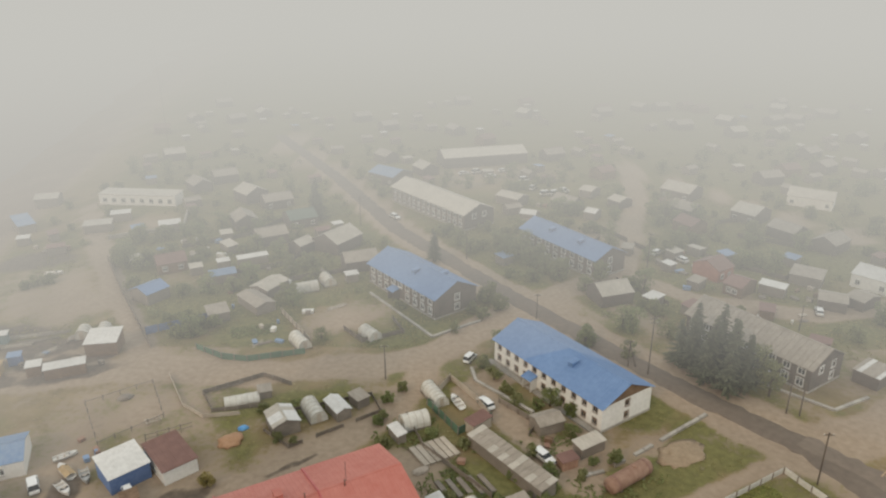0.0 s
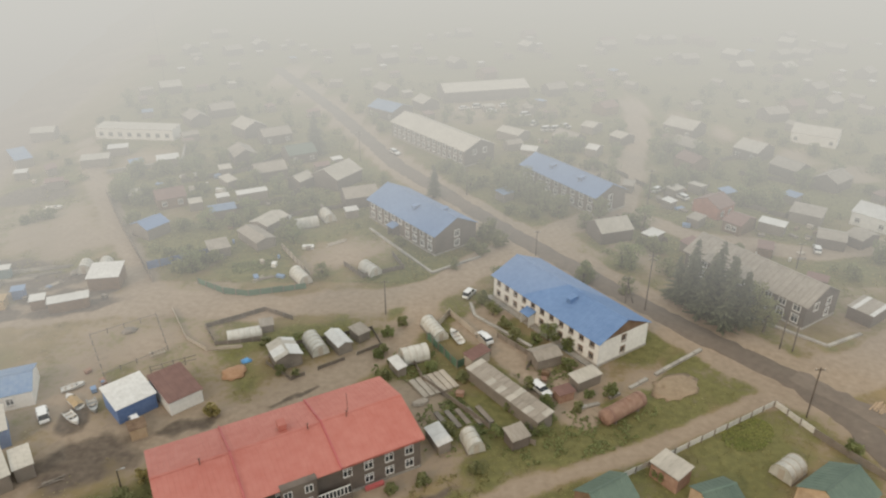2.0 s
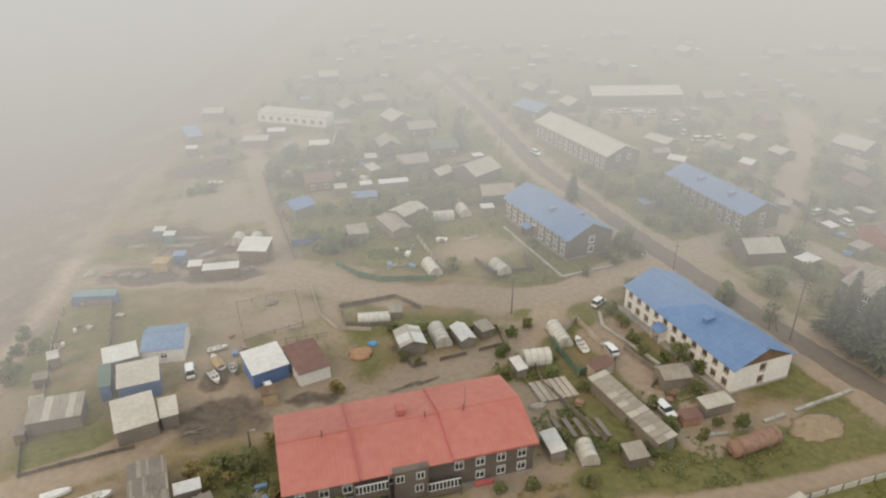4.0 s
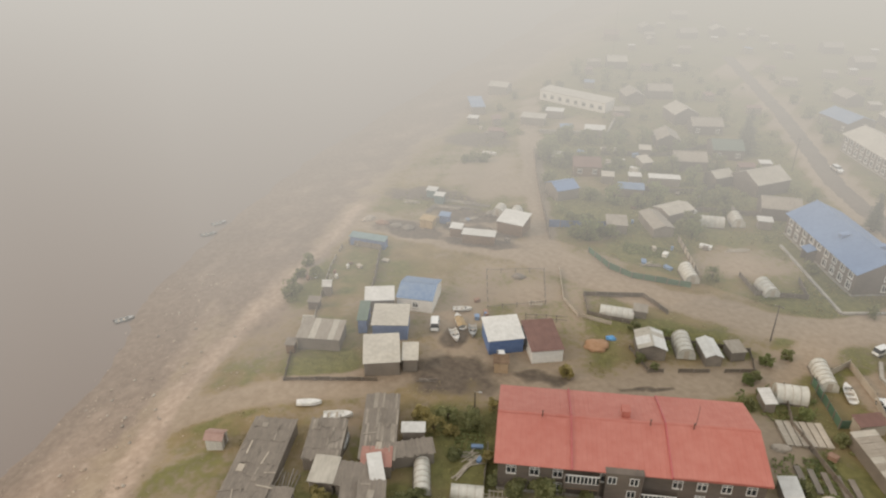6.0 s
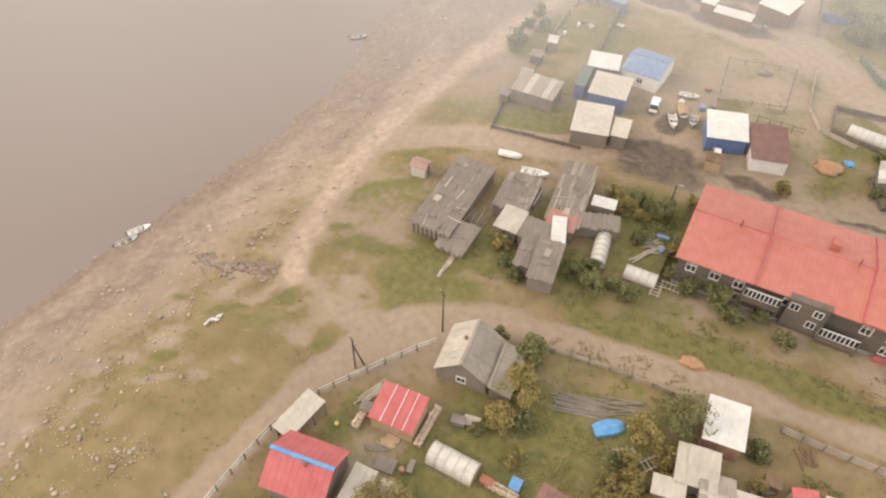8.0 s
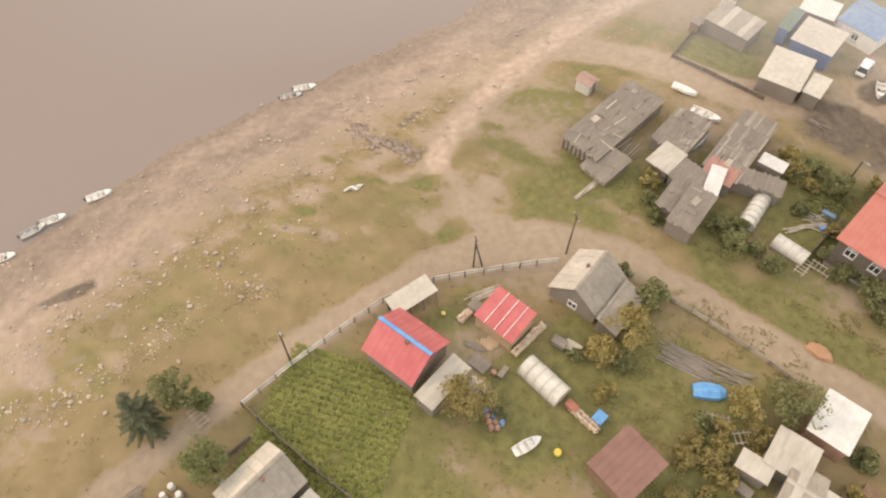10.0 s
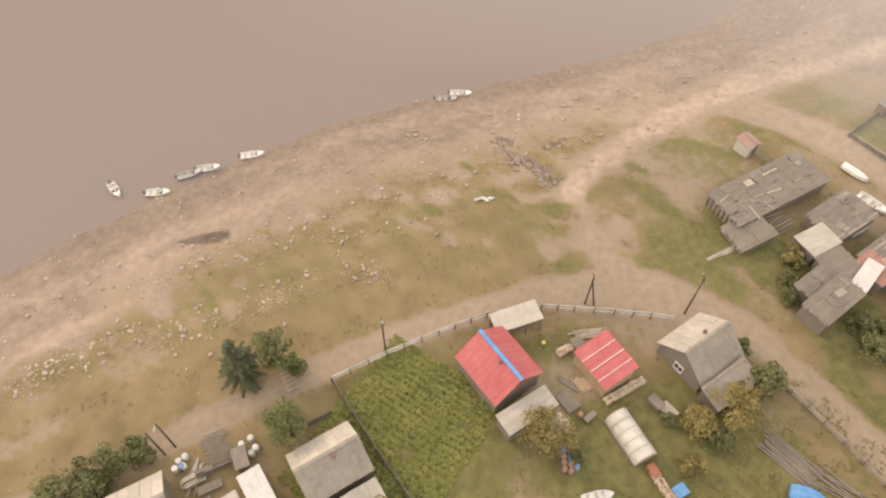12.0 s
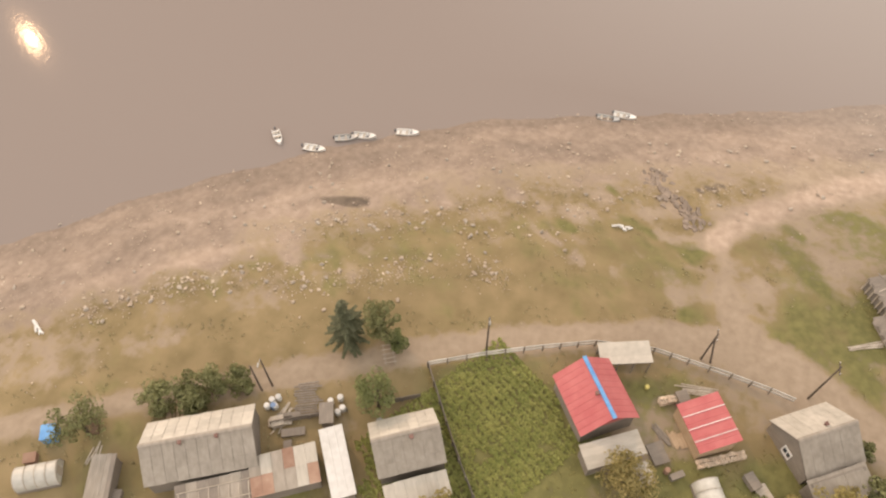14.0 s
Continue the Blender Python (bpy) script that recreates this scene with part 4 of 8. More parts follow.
shed("shed", 77.6, 112.6, -55, 5.0, 6.0, 2.4, -0.4, [M_WHITEROOF, M_SLATE], M_DARKWOOD, "shed with a half stripped white roof", strips=6)

# the yard of white roofed sheds
shed("shed", -62.7, 68.3, 41, 6.0, 7.3, 2.5, -0.6, M_CREAM, M_OLDWOOD, "shed with a wide cream sheet roof", seams=6)
shed("house", -67.5, 76.4, 35, 6.4, 6.1, 2.9, -0.5, M_CREAM, M_BLUEWALL, "blue walled house with a cream sheet roof", "house", seams=6)
shed("shed", -72.6, 75.0, 35, 1.9, 6.0, 2.6, -0.3, M_GREENROOF, M_BLUEWALL, "narrow lean-to with a dull green roof", seams=2)
shed("shed", -74.3, 81.2, 40, 5.5, 4.5, 2.4, -0.4, M_WHITEROOF, M_OLDWOOD, "low shed with a white sheet roof", seams=6)
shed("house", -69.5, 87.0, 24, 7.0, 8.0, 2.6, 1.2, M_PALEBLUE, M_WHITEWALL, "white house with a pale blue metal roof", "house", seams=8, holes={"s": [(3.4, 0.8, 1.0, 1.1)]})
shed("shed", -58.8, 70.9, 37, 2.7, 4.6, 2.2, -0.3, M_CREAM, M_OLDWOOD, "annex with a cream sheet roof", seams=3)
shed("shed", -74.9, 66.8, 30, 7.6, 5.4, 2.2, -0.5, [M_SLATE, M_SLATE, M_PALESLATE], M_OLDWOOD, "grey slate roofed shed by a green pen", strips=7)
shed("outhouse", -79.6, 68.4, 30, 2.2, 2.4, 1.8, 0.7, M_PALESLATE, M_OLDWOOD, "small outhouse of grey boards")
shed("outhouse", -77.4, 62.0, 30, 1.8, 1.8, 1.7, -0.3, M_OLDWOOD, M_BARKWOOD, "small outhouse of brown boards")
shed("hut", -46.0, 78.3, 33, 2.6, 2.2, 1.8, -0.3, M_BARKWOOD, M_NEWWOOD, "small brown board hut in the yard")

# the cluttered timber yard towards the river
M_TEAL = material("teal_sheet", (0.13, 0.2, 0.21), (0.19, 0.27, 0.28), 0.6, 1.5, 0.4, 0.08)
shed("shed", -92.2, 98.2, 18, 8.4, 2.2, 1.9, -0.3, M_TEAL, M_BLUEWALL, "long low shed in dull teal sheet", seams=8)
shed("shed", -97.2, 127.6, 20, 2.8, 2.4, 1.8, -0.2, M_WHITEROOF, M_TEAL, "small teal hut with a white sheet roof")
shed("shed", -93.4, 125.6, 20, 2.6, 2.2, 2.0, -0.2, M_WHITEROOF, M_TEAL, "small teal hut with a white sheet roof")
shed("shed", -87.7, 113.4, 15, 3.4, 2.8, 1.9, -0.1, M_YELLOWTARP, M_YELLOWTARP, "box trailer under an ochre cover")
shed("shed", -85.8, 117.4, 20, 2.6, 2.2, 1.8, -0.2, M_PALEBLUE, M_BLUEWALL, "small pale blue shed")
shed("outhouse", -85.2, 78.6, 35, 1.9, 1.9, 2.1, 0.7, M_WHITEROOF, M_OLDWOOD, "small white roofed arbour in a river yard")
shed("outhouse", -83.9, 73.8, 30, 2.4, 2.0, 1.5, -0.2, M_OLDWOOD, M_DARKWOOD, "low dark coop in a river yard")

# old barns above the beach
shed("barn", -60.6, 40.8, 29.5, 6.2, 15.2, 1.6, -0.6, M_OLDWOOD, M_OLDWOOD, "collapsing grey board barn with a ragged board roof", "barn", strips=20, courses=7)
shed("lean_to", -53.9, 36.9, 25, 4.4, 5.2, 0.7, -0.9, M_OLDWOOD, M_OLDWOOD, "fallen lean-to of loose grey boards", strips=15, courses=2)
shed("barn", -55.7, 48.4, 33, 5.2, 7.4, 2.1, -0.5, [M_OLDWOOD, M_OLDWOOD, M_OLDWOOD, M_SLATE], M_OLDWOOD, "low grey board barn with patched roofing", "barn", strips=16, courses=4)
shed("shed", -51.9, 44.4, 28, 3.5, 4.4, 2.0, -0.4, M_PALESLATE, M_OLDWOOD, "shed with pale slate sheets", strips=4, courses=2)
shed("shed", -48.2, 46.1, 28, 4.6, 4.0, 2.0, -0.3, M_OLDWOOD, M_OLDWOOD, "old shed with grey board roof", strips=14, courses=1)
shed("barn", -51.3, 54.8, 36, 5.0, 12.6, 2.2, -0.6, [M_OLDWOOD, M_OLDWOOD, M_OLDWOOD, M_SLATE], M_OLDWOOD, "long grey board barn with a red patched corner", "barn", strips=16, courses=4)
shed("shed", -47.8, 50.0, 36, 4.2, 3.6, 2.2, -0.2, M_DULLRED, M_OLDWOOD, "shed corner under faded red sheet", seams=4)
shed("shed", -45.1, 54.2, 47, 6.0, 2.7, 2.1, -0.3, M_OLDWOOD, M_OLDWOOD, "row of old board sheds", strips=18)
shed("shed", -47.1, 57.0, 36, 3.4, 2.0, 2.6, -0.15, M_WHITEROOF, M_OLDWOOD, "shed top under a white sheet")
shed("shed", -46.3, 48.2, 48, 2.0, 5.4, 2.4, -0.3, M_WHITEROOF, M_OLDWOOD, "narrow shed under a white strip roof", seams=2)
shed("barn", -43.0, 43.4, 37, 3.6, 6.8, 2.5, -0.5, M_OLDWOOD, M_OLDWOOD, "old board barn with a sagging roof", "barn", strips=13, courses=2)
shed("shed", -46.2, 42.6, 37, 2.2, 5.0, 1.8, -0.3, M_OLDWOOD, M_OLDWOOD, "low lean-to of grey boards", strips=9, courses=2)
shed("kiosk", -69.6, 40.6, 30, 2.8, 2.4, 1.8, 0.5, material("bleached_pink_sheet", (0.33, 0.21, 0.17), (0.42, 0.28, 0.235), 0.7, 1.5, 0.4, 0.1), M_LIMEWASH, "small white hut with a dull red roof", door_at=("e", 1.2))



def loose_boards(barn, L, W, h, slope, n, seed):
    """Odd boards and patches lying on a single-slope roof."""
    rng = random.Random(seed)
    tilt = math.degrees(math.atan2(slope, W))
    for k in range(n):
        wide, long = (rng.uniform(0.12, 0.22), rng.uniform(1.2, 3.2)) if k % 4 else (rng.uniform(0.6, 1.0), rng.uniform(0.7, 1.4))
        x, y = rng.uniform(-L / 2 + 0.6, L / 2 - 0.6), rng.uniform(-W / 2 + 0.7, W / 2 - 0.7)
        ob = part("loose_board", boxes((-wide / 2, wide / 2, -long / 2, long / 2, 0, 0.04)), rng.choice((M_OLDWOOD, M_OLDWOOD, M_OLDWOOD, M_OLDWOOD, M_PALEWOOD, M_SLATE)), barn)
        ob.matrix_basis = pose(x, y, h + 0.16 + slope * (y + W / 2) / W, tilt, 0, 0) @ pose(0, 0, 0, 0, 0, rng.gauss(0, 7) + (90 if rng.random() < 0.15 else 0))


def barn_posts(barn, L, W, h, n):
    """Bare uprights along an open barn front."""
    for k in range(n):
        x = -L / 2 + 0.3 + (L - 0.6) * k / (n - 1)
        part("upright", boxes((x - 0.07, x + 0.07, -W / 2 - 0.02, -W / 2 + 0.12, -0.4, h)), M_PALEWOOD, barn)


BARNS = [ob for ob in bpy.data.objects if ob.name.split(".")[0] == "barn"]
for k, (L, W, h, slope, n) in enumerate(((6.2, 15.2, 1.6, 0.6, 34), (5.2, 7.4, 2.1, 0.5, 14), (5.0, 12.6, 2.2, 0.6, 24), (3.6, 6.8, 2.5, 0.5, 12))):
    loose_boards(BARNS[k], L, W, h, slope, n // 2, 50 + k)
barn_posts(BARNS[0], 6.2, 15.2, 1.6, 9)

# the farmsteads inside the fence
shed("cottage", -33.9, 5.1, 37, 7.1, 6.6, 2.8, 2.1, M_CRIMSON, M_OLDWOOD, "cottage with a crimson roof and a blue ridge strip", "cottage", over=0.35, seams=10, ridge_mat=M_TARP, gable=M_CRIMSON)
shed("veranda", -28.9, 7.9, 33, 2.6, 6.2, 2.3, -0.4, M_PALESLATE, M_OLDWOOD, "grey sheet roofed annex", "annex", strips=4)
shed("shed", -27.6, 11.2, 33, 2.2, 1.8, 2.0, -0.2, M_PALESLATE, M_OLDWOOD, "small annex with a pale roof")


def canopy(x, y, yaw, L, W, h, slope, roof, label):
    """An open-sided shed: a sheet roof with purlins on posts, and a board back."""
    t = thing("carport", x, y, height(x, y), yaw, label, "shed")
    TAKEN.append((x, y, 0.5 * math.hypot(L, W)))
    roof_field(t, [(-L / 2, -W / 2, h + 0.1), (L / 2, -W / 2, h + 0.1), (L / 2, W / 2, h + slope + 0.1), (-L / 2, W / 2, h + slope + 0.1)], roof, strips=3, name="roof")
    for k in range(4):
        py = -W / 2 + 0.2 + (W - 0.4) * k / 3
        top = h + slope * (py + W / 2) / W
        part("rafter", boxes((-L / 2 + 0.1, L / 2 - 0.1, py - 0.05, py + 0.05, top - 0.14, top - 0.01)), M_OLDWOOD, t)
        for px in (-L / 2 + 0.2, L / 2 - 0.2):
            part("post", boxes((px - 0.06, px + 0.06, py - 0.05, py + 0.05, -0.4, top - 0.15)), M_OLDWOOD, t)
    part("back_boards", boxes((-L / 2 + 0.08, -L / 2 + 0.13, -W / 2 + 0.2, W / 2 - 0.2, -0.3, h * 0.75)), M_OLDWOOD, t)
    return t


canopy(-40.1, 7.2, 20, 2.7, 5.6, 2.2, 0.3, M_CREAM, "open shed with a cream roof against the fence")
shed("bathhouse", -34.8, 16.6, 33, 5.4, 4.4, 2.2, -0.9, M_CRIMSON, M_NEWWOOD, "bathhouse with a crimson sheet roof and white strips", "shed", seams=7, holes={"w": [(2.4, 0.8, 0.8, 0.9)]})
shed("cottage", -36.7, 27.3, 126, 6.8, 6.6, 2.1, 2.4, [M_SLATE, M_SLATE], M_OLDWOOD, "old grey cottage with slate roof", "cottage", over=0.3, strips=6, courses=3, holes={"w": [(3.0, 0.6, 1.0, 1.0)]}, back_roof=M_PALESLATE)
shed("lean_to", -32.6, 29.7, 126, 6.6, 2.8, 1.5, -1.0, M_SLATE, M_OLDWOOD, "lower lean-to beside the old cottage", "annex", strips=5)
shed("shed", -15.8, 22.8, 24, 5.2, 5.6, 2.5, -1.2, M_BROWNROOF, M_BARKWOOD, "shed with a dark red-brown sheet roof", seams=7)
shed("shed", -14.3, 45.2, 35, 4.4, 5.5, 2.6, -0.4, M_WHITEROOF, M_RUST, "rust-red shed with a bright white roof", seams=5)
shed("shed", -12.5, 39.1, 38, 4.4, 4.4, 2.2, -0.4, M_PALESLATE, M_OLDWOOD, "grey shed with pale slate roof", strips=4, courses=2)
shed("shed", -9.2, 38.3, 38, 3.6, 5.2, 2.1, 0.5, [M_PALESLATE, M_SLATE], M_OLDWOOD, "grey gabled shed with pale slate", strips=4)
shed("shed", -12.6, 35.2, 38, 3.4, 2.2, 1.9, -0.25, M_PALESLATE, M_OLDWOOD, "low annex with pale slate", strips=3)
shed("shed", -6.3, 40.6, 38, 4.6, 3.0, 2.0, -0.3, M_PALESLATE, M_OLDWOOD, "low shed with a pale roof", strips=4)
shed("shed", -3.2, 44.6, 48, 2.6, 5.0, 2.2, -0.4, M_CRIMSON, M_OLDWOOD, "narrow shed with a crimson roof", seams=4)
shed("shed", 0.2, 46.0, 40, 4.0, 6.6, 2.5, -0.4, M_CREAM, M_OLDWOOD, "shed with a wide beige roof", seams=5)

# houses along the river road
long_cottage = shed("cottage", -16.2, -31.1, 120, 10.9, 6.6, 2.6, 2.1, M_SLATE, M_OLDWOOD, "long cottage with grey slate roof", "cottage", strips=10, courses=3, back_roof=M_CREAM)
shed("shed", -12.4, -27.6, 122, 7.4, 3.0, 2.0, -0.3, [M_OLDWOOD, M_SLATE], M_OLDWOOD, "stripped shed roof with bare battens", strips=7)
shed("shed", -16.6, -22.2, 123, 6.7, 4.0, 2.2, -0.3, [M_PALESLATE, M_SLATE, M_RUST, M_PALESLATE], M_OLDWOOD, "flat shed with patched grey sheets", strips=6, courses=2)
shed("shed", -19.0, -17.6, 125, 2.4, 7.2, 2.3, -0.3, M_WHITEROOF, M_OLDWOOD, "narrow shed with a bright white roof", seams=3)
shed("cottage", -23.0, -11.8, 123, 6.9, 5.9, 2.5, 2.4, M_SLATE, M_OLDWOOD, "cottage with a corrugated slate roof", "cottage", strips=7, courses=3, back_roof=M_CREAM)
shed("lean_to", -19.0, -9.2, 124, 6.4, 2.4, 1.9, -0.4, M_PALESLATE, M_OLDWOOD, "lean-to with a grey slate roof", strips=6)
shed("shed", -10.2, -39.1, 112, 2.4, 4.6, 1.8, -0.2, [M_OLDWOOD, M_SLATE], M_OLDWOOD, "narrow grey board shed", strips=5)
shed("outhouse", -23.6, -21.0, 114, 1.5, 2.3, 1.4, -0.15, M_OLDWOOD, M_OLDWOOD, "small outhouse with a flat grey roof")

# the quarter behind the square
for row in (("house", -71.4, 147.4, 58, 6.4, 6.6, 2.6, 1.2, M_BLUE, M_OLDWOOD, "small grey house with a blue roof", "house"),
            ("shed", -44.2, 151.3, 62, 8.0, 5.8, 2.2, 0.7, M_PALESLATE, M_OLDWOOD, "shed with a broad pale slate roof", "shed"),
            ("shed", -45.3, 143.2, -47, 9.6, 5.0, 2.0, 0.6, M_SLATE, M_OLDWOOD, "grey slate roofed shed", "shed"),
            ("shed", -57.7, 158.2, 26, 6.5, 4.6, 2.1, 0.6, M_PALEBLUE, M_OLDWOOD, "shed with a pale blue roof", "shed"),
            ("shed", -52.3, 137.3, 28, 4.8, 5.0, 2.0, -0.4, M_SLATE, M_OLDWOOD, "low grey shed behind the blue fence", "shed"),
            ("house", -32.5, 181.3, 58, 11.0, 9.5, 3.2, 2.2, M_PALESLATE, M_DARKWOOD, "timber house with a pale slate roof", "house"),
            ("house", -42.0, 178.0, 58, 6.0, 5.0, 2.6, 1.2, M_PALESLATE, M_DARKWOOD, "small timber house with a pale roof", "house"),
            ("house", -69.1, 226.0, -46, 9.5, 8.5, 3.2, 2.0, M_PALESLATE, M_DARKWOOD, "timber house with a pale slate roof", "house"),
            ("barracks", 11.2, 277.9, 16, 35.2, 13.0, 4.0, 2.2, M_CREAM, M_DARKWOOD, "long low building with a pale roof", "building")):
    shed(*row, seams=0)


# ---- haze curtain added round the hover point, standing in for smoke ----
def haze_curtain():
    """A plain glowing see-through curtain round the camera that paints in the haze of pale wildfire smoke, thickening
    upwards with the ground distance behind it and thinning out at its ends.
    """
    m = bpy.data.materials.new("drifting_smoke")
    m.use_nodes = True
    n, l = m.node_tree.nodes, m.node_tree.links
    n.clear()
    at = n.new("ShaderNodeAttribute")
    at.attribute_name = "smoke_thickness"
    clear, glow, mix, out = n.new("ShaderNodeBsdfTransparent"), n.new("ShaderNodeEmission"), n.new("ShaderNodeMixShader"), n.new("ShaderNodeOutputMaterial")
    # the sheet emits the haze colour itself; nothing lights it
    glow.inputs[0].default_value, glow.inputs[1].default_value = (0.56, 0.54, 0.5, 1), HAZE_GLOW
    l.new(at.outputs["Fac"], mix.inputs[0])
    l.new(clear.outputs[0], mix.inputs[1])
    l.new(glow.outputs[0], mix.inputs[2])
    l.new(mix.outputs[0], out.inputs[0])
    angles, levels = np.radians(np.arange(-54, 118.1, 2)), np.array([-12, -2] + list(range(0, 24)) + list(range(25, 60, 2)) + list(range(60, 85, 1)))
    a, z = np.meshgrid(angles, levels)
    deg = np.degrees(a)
    # radius by bearing from the camera; opacity from the ground distance seen behind
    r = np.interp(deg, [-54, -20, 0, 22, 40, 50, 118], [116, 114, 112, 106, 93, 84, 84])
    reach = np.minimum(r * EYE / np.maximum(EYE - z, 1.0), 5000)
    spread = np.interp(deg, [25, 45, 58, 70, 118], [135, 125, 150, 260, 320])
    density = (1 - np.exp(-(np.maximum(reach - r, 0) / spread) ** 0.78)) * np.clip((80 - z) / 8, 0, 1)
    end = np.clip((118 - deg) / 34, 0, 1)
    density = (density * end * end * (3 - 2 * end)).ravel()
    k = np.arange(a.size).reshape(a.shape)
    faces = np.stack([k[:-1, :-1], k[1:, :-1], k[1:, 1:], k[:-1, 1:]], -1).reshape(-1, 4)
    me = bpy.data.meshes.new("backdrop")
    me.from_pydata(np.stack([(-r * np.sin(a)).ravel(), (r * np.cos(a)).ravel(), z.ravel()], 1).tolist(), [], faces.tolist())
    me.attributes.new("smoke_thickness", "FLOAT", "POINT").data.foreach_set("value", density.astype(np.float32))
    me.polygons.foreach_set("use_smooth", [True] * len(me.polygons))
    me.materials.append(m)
    return tagged(new("backdrop", me), "glowing haze sheet standing in for pale wildfire smoke over the far village and river", "smoke", kind="structure")


haze_curtain()


# ---- greenhouses ----
def greenhouse(x, y, yaw, L, W, h, label="tunnel greenhouse of milky film over hoops", mat=None):
    """A hooped tunnel, its length along local x."""
    t = thing("greenhouse", x, y, height(x, y), yaw, label, "greenhouse", "greenhouses in the gardens")
    TAKEN.append((x, y, L / 2))
    arc = [(-W / 2 * math.cos(k * math.pi / 10) * (1 + 0.08 * math.sin(k * math.pi / 10)), h * math.sin(k * math.pi / 10) ** 0.8) for k in range(11)]
    bm = bmesh.new()
    n = max(3, int(L / 1.0))
    grid = [[bm.verts.new((-L / 2 + L * i / n, yy * (1 - 0.02 * (i % 2)), zz * (1 - 0.025 * (i % 2)))) for yy, zz in arc] for i in range(n + 1)]
    for p, q in zip(grid[:-1], grid[1:]):
        for k in range(10):
            bm.faces.new((p[k + 1], p[k], q[k], q[k + 1])).smooth = True
    part("film", bm, mat or M_FILM, t)
    for i in range(0, n + 1):
        xx = -L / 2 + L * i / n
        bm = bmesh.new()
        ring = [[bm.verts.new((xx + dx, yy * k, zz * k)) for dx, k in ((-0.03, 1.0), (-0.03, 1.03), (0.03, 1.03), (0.03, 1.0))] for yy, zz in arc]
        for p, q in zip(ring[:-1], ring[1:]):
            for k in range(4):
                bm.faces.new((p[k], p[(k + 1) % 4], q[(k + 1) % 4], q[k]))
        part("hoop", bm, M_PALEWOOD, t)
    for s in (-1, 1):
        bm = bmesh.new()
        xx = s * (L / 2 - 0.04)
        v = [bm.verts.new((xx, yy, zz)) for yy, zz in arc]
        w = [bm.verts.new((xx - s * 0.06, yy, zz)) for yy, zz in arc]
        bm.faces.new(v), bm.faces.new(w[::-1])
        for k in range(10):
            bm.faces.new((v[k], w[k], w[k + 1], v[k + 1]))
        end = part("end_wall", bm, mat or M_FILM, t)
        part("door", boxes((xx + s * 0.005, xx + s * 0.06, -0.4, 0.4, 0, h * 0.8)) if s > 0 else boxes((xx - 0.06, xx - 0.005, -0.4, 0.4, 0, h * 0.8)), M_PALEWOOD, end)
    part("sill_board", boxes((-L / 2, L / 2, -W / 2 - 0.1, -W / 2 - 0.02, -0.2, 0.25)), M_OLDWOOD, t)
    part("sill_board", boxes((-L / 2, L / 2, W / 2 + 0.02, W / 2 + 0.1, -0.2, 0.25)), M_OLDWOOD, t)
    return t


for row in ((-24.1, 101.0, 120, 5.6, 3.0, 2.1), (-37.6, 104.6, 20, 6.0, 2.6, 1.3), (-3.4, 106.2, -64, 6.2, 2.8, 2.0), (-6.6, 98.2, 24, 4.6, 3.2, 2.3), (-17.6, 129.0, -50, 4.6, 3.0, 2.0),
            (46.0, 72.2, 36, 3.8, 3.2, 2.2), (-27.1, 18.7, 28, 5.4, 2.7, 1.7), (-42.0, 52.3, 128, 6.0, 2.2, 1.6), (-35.6, 53.6, 30, 4.2, 2.2, 1.3), (-8.6, -45.8, 121, 4.1, 2.5, 1.7),
            (2.9, 77.0, 110, 3.6, 2.6, 2.0), (-35.5, 152.0, 25, 5.4, 3.2, 2.2), (-31.2, 156.4, -60, 4.6, 3.0, 2.2), (-31.6, 125.6, -55, 5.4, 2.8, 2.0), (-74.2, 129.8, 105, 3.4, 2.8, 2.1), (-78.0, 128.6, 105, 3.4, 2.8, 2.1)):
    greenhouse(*row)
shed("shed", -2.0, 77.2, -62, 4.6, 2.4, 1.6, -0.3, M_WHITEROOF, M_OLDWOOD, "narrow garden shed under a white sheet", seams=2)
shed("shed", 9.3, 77.6, 28, 3.2, 2.8, 1.7, -0.5, M_SLATE, M_DARKWOOD, "small dark shed by the grass verge", strips=4)
shed("shed", -9.2, 94.6, -58, 3.8, 1.9, 1.5, -0.2, M_WHITEROOF, M_OLDWOOD, "low garden shed under a white sheet", seams=3)
shed("shed", -34.0, 106.6, 20, 2.6, 2.4, 1.4, -0.3, M_SLATE, M_OLDWOOD, "low shed at the end of the tunnel", strips=2)


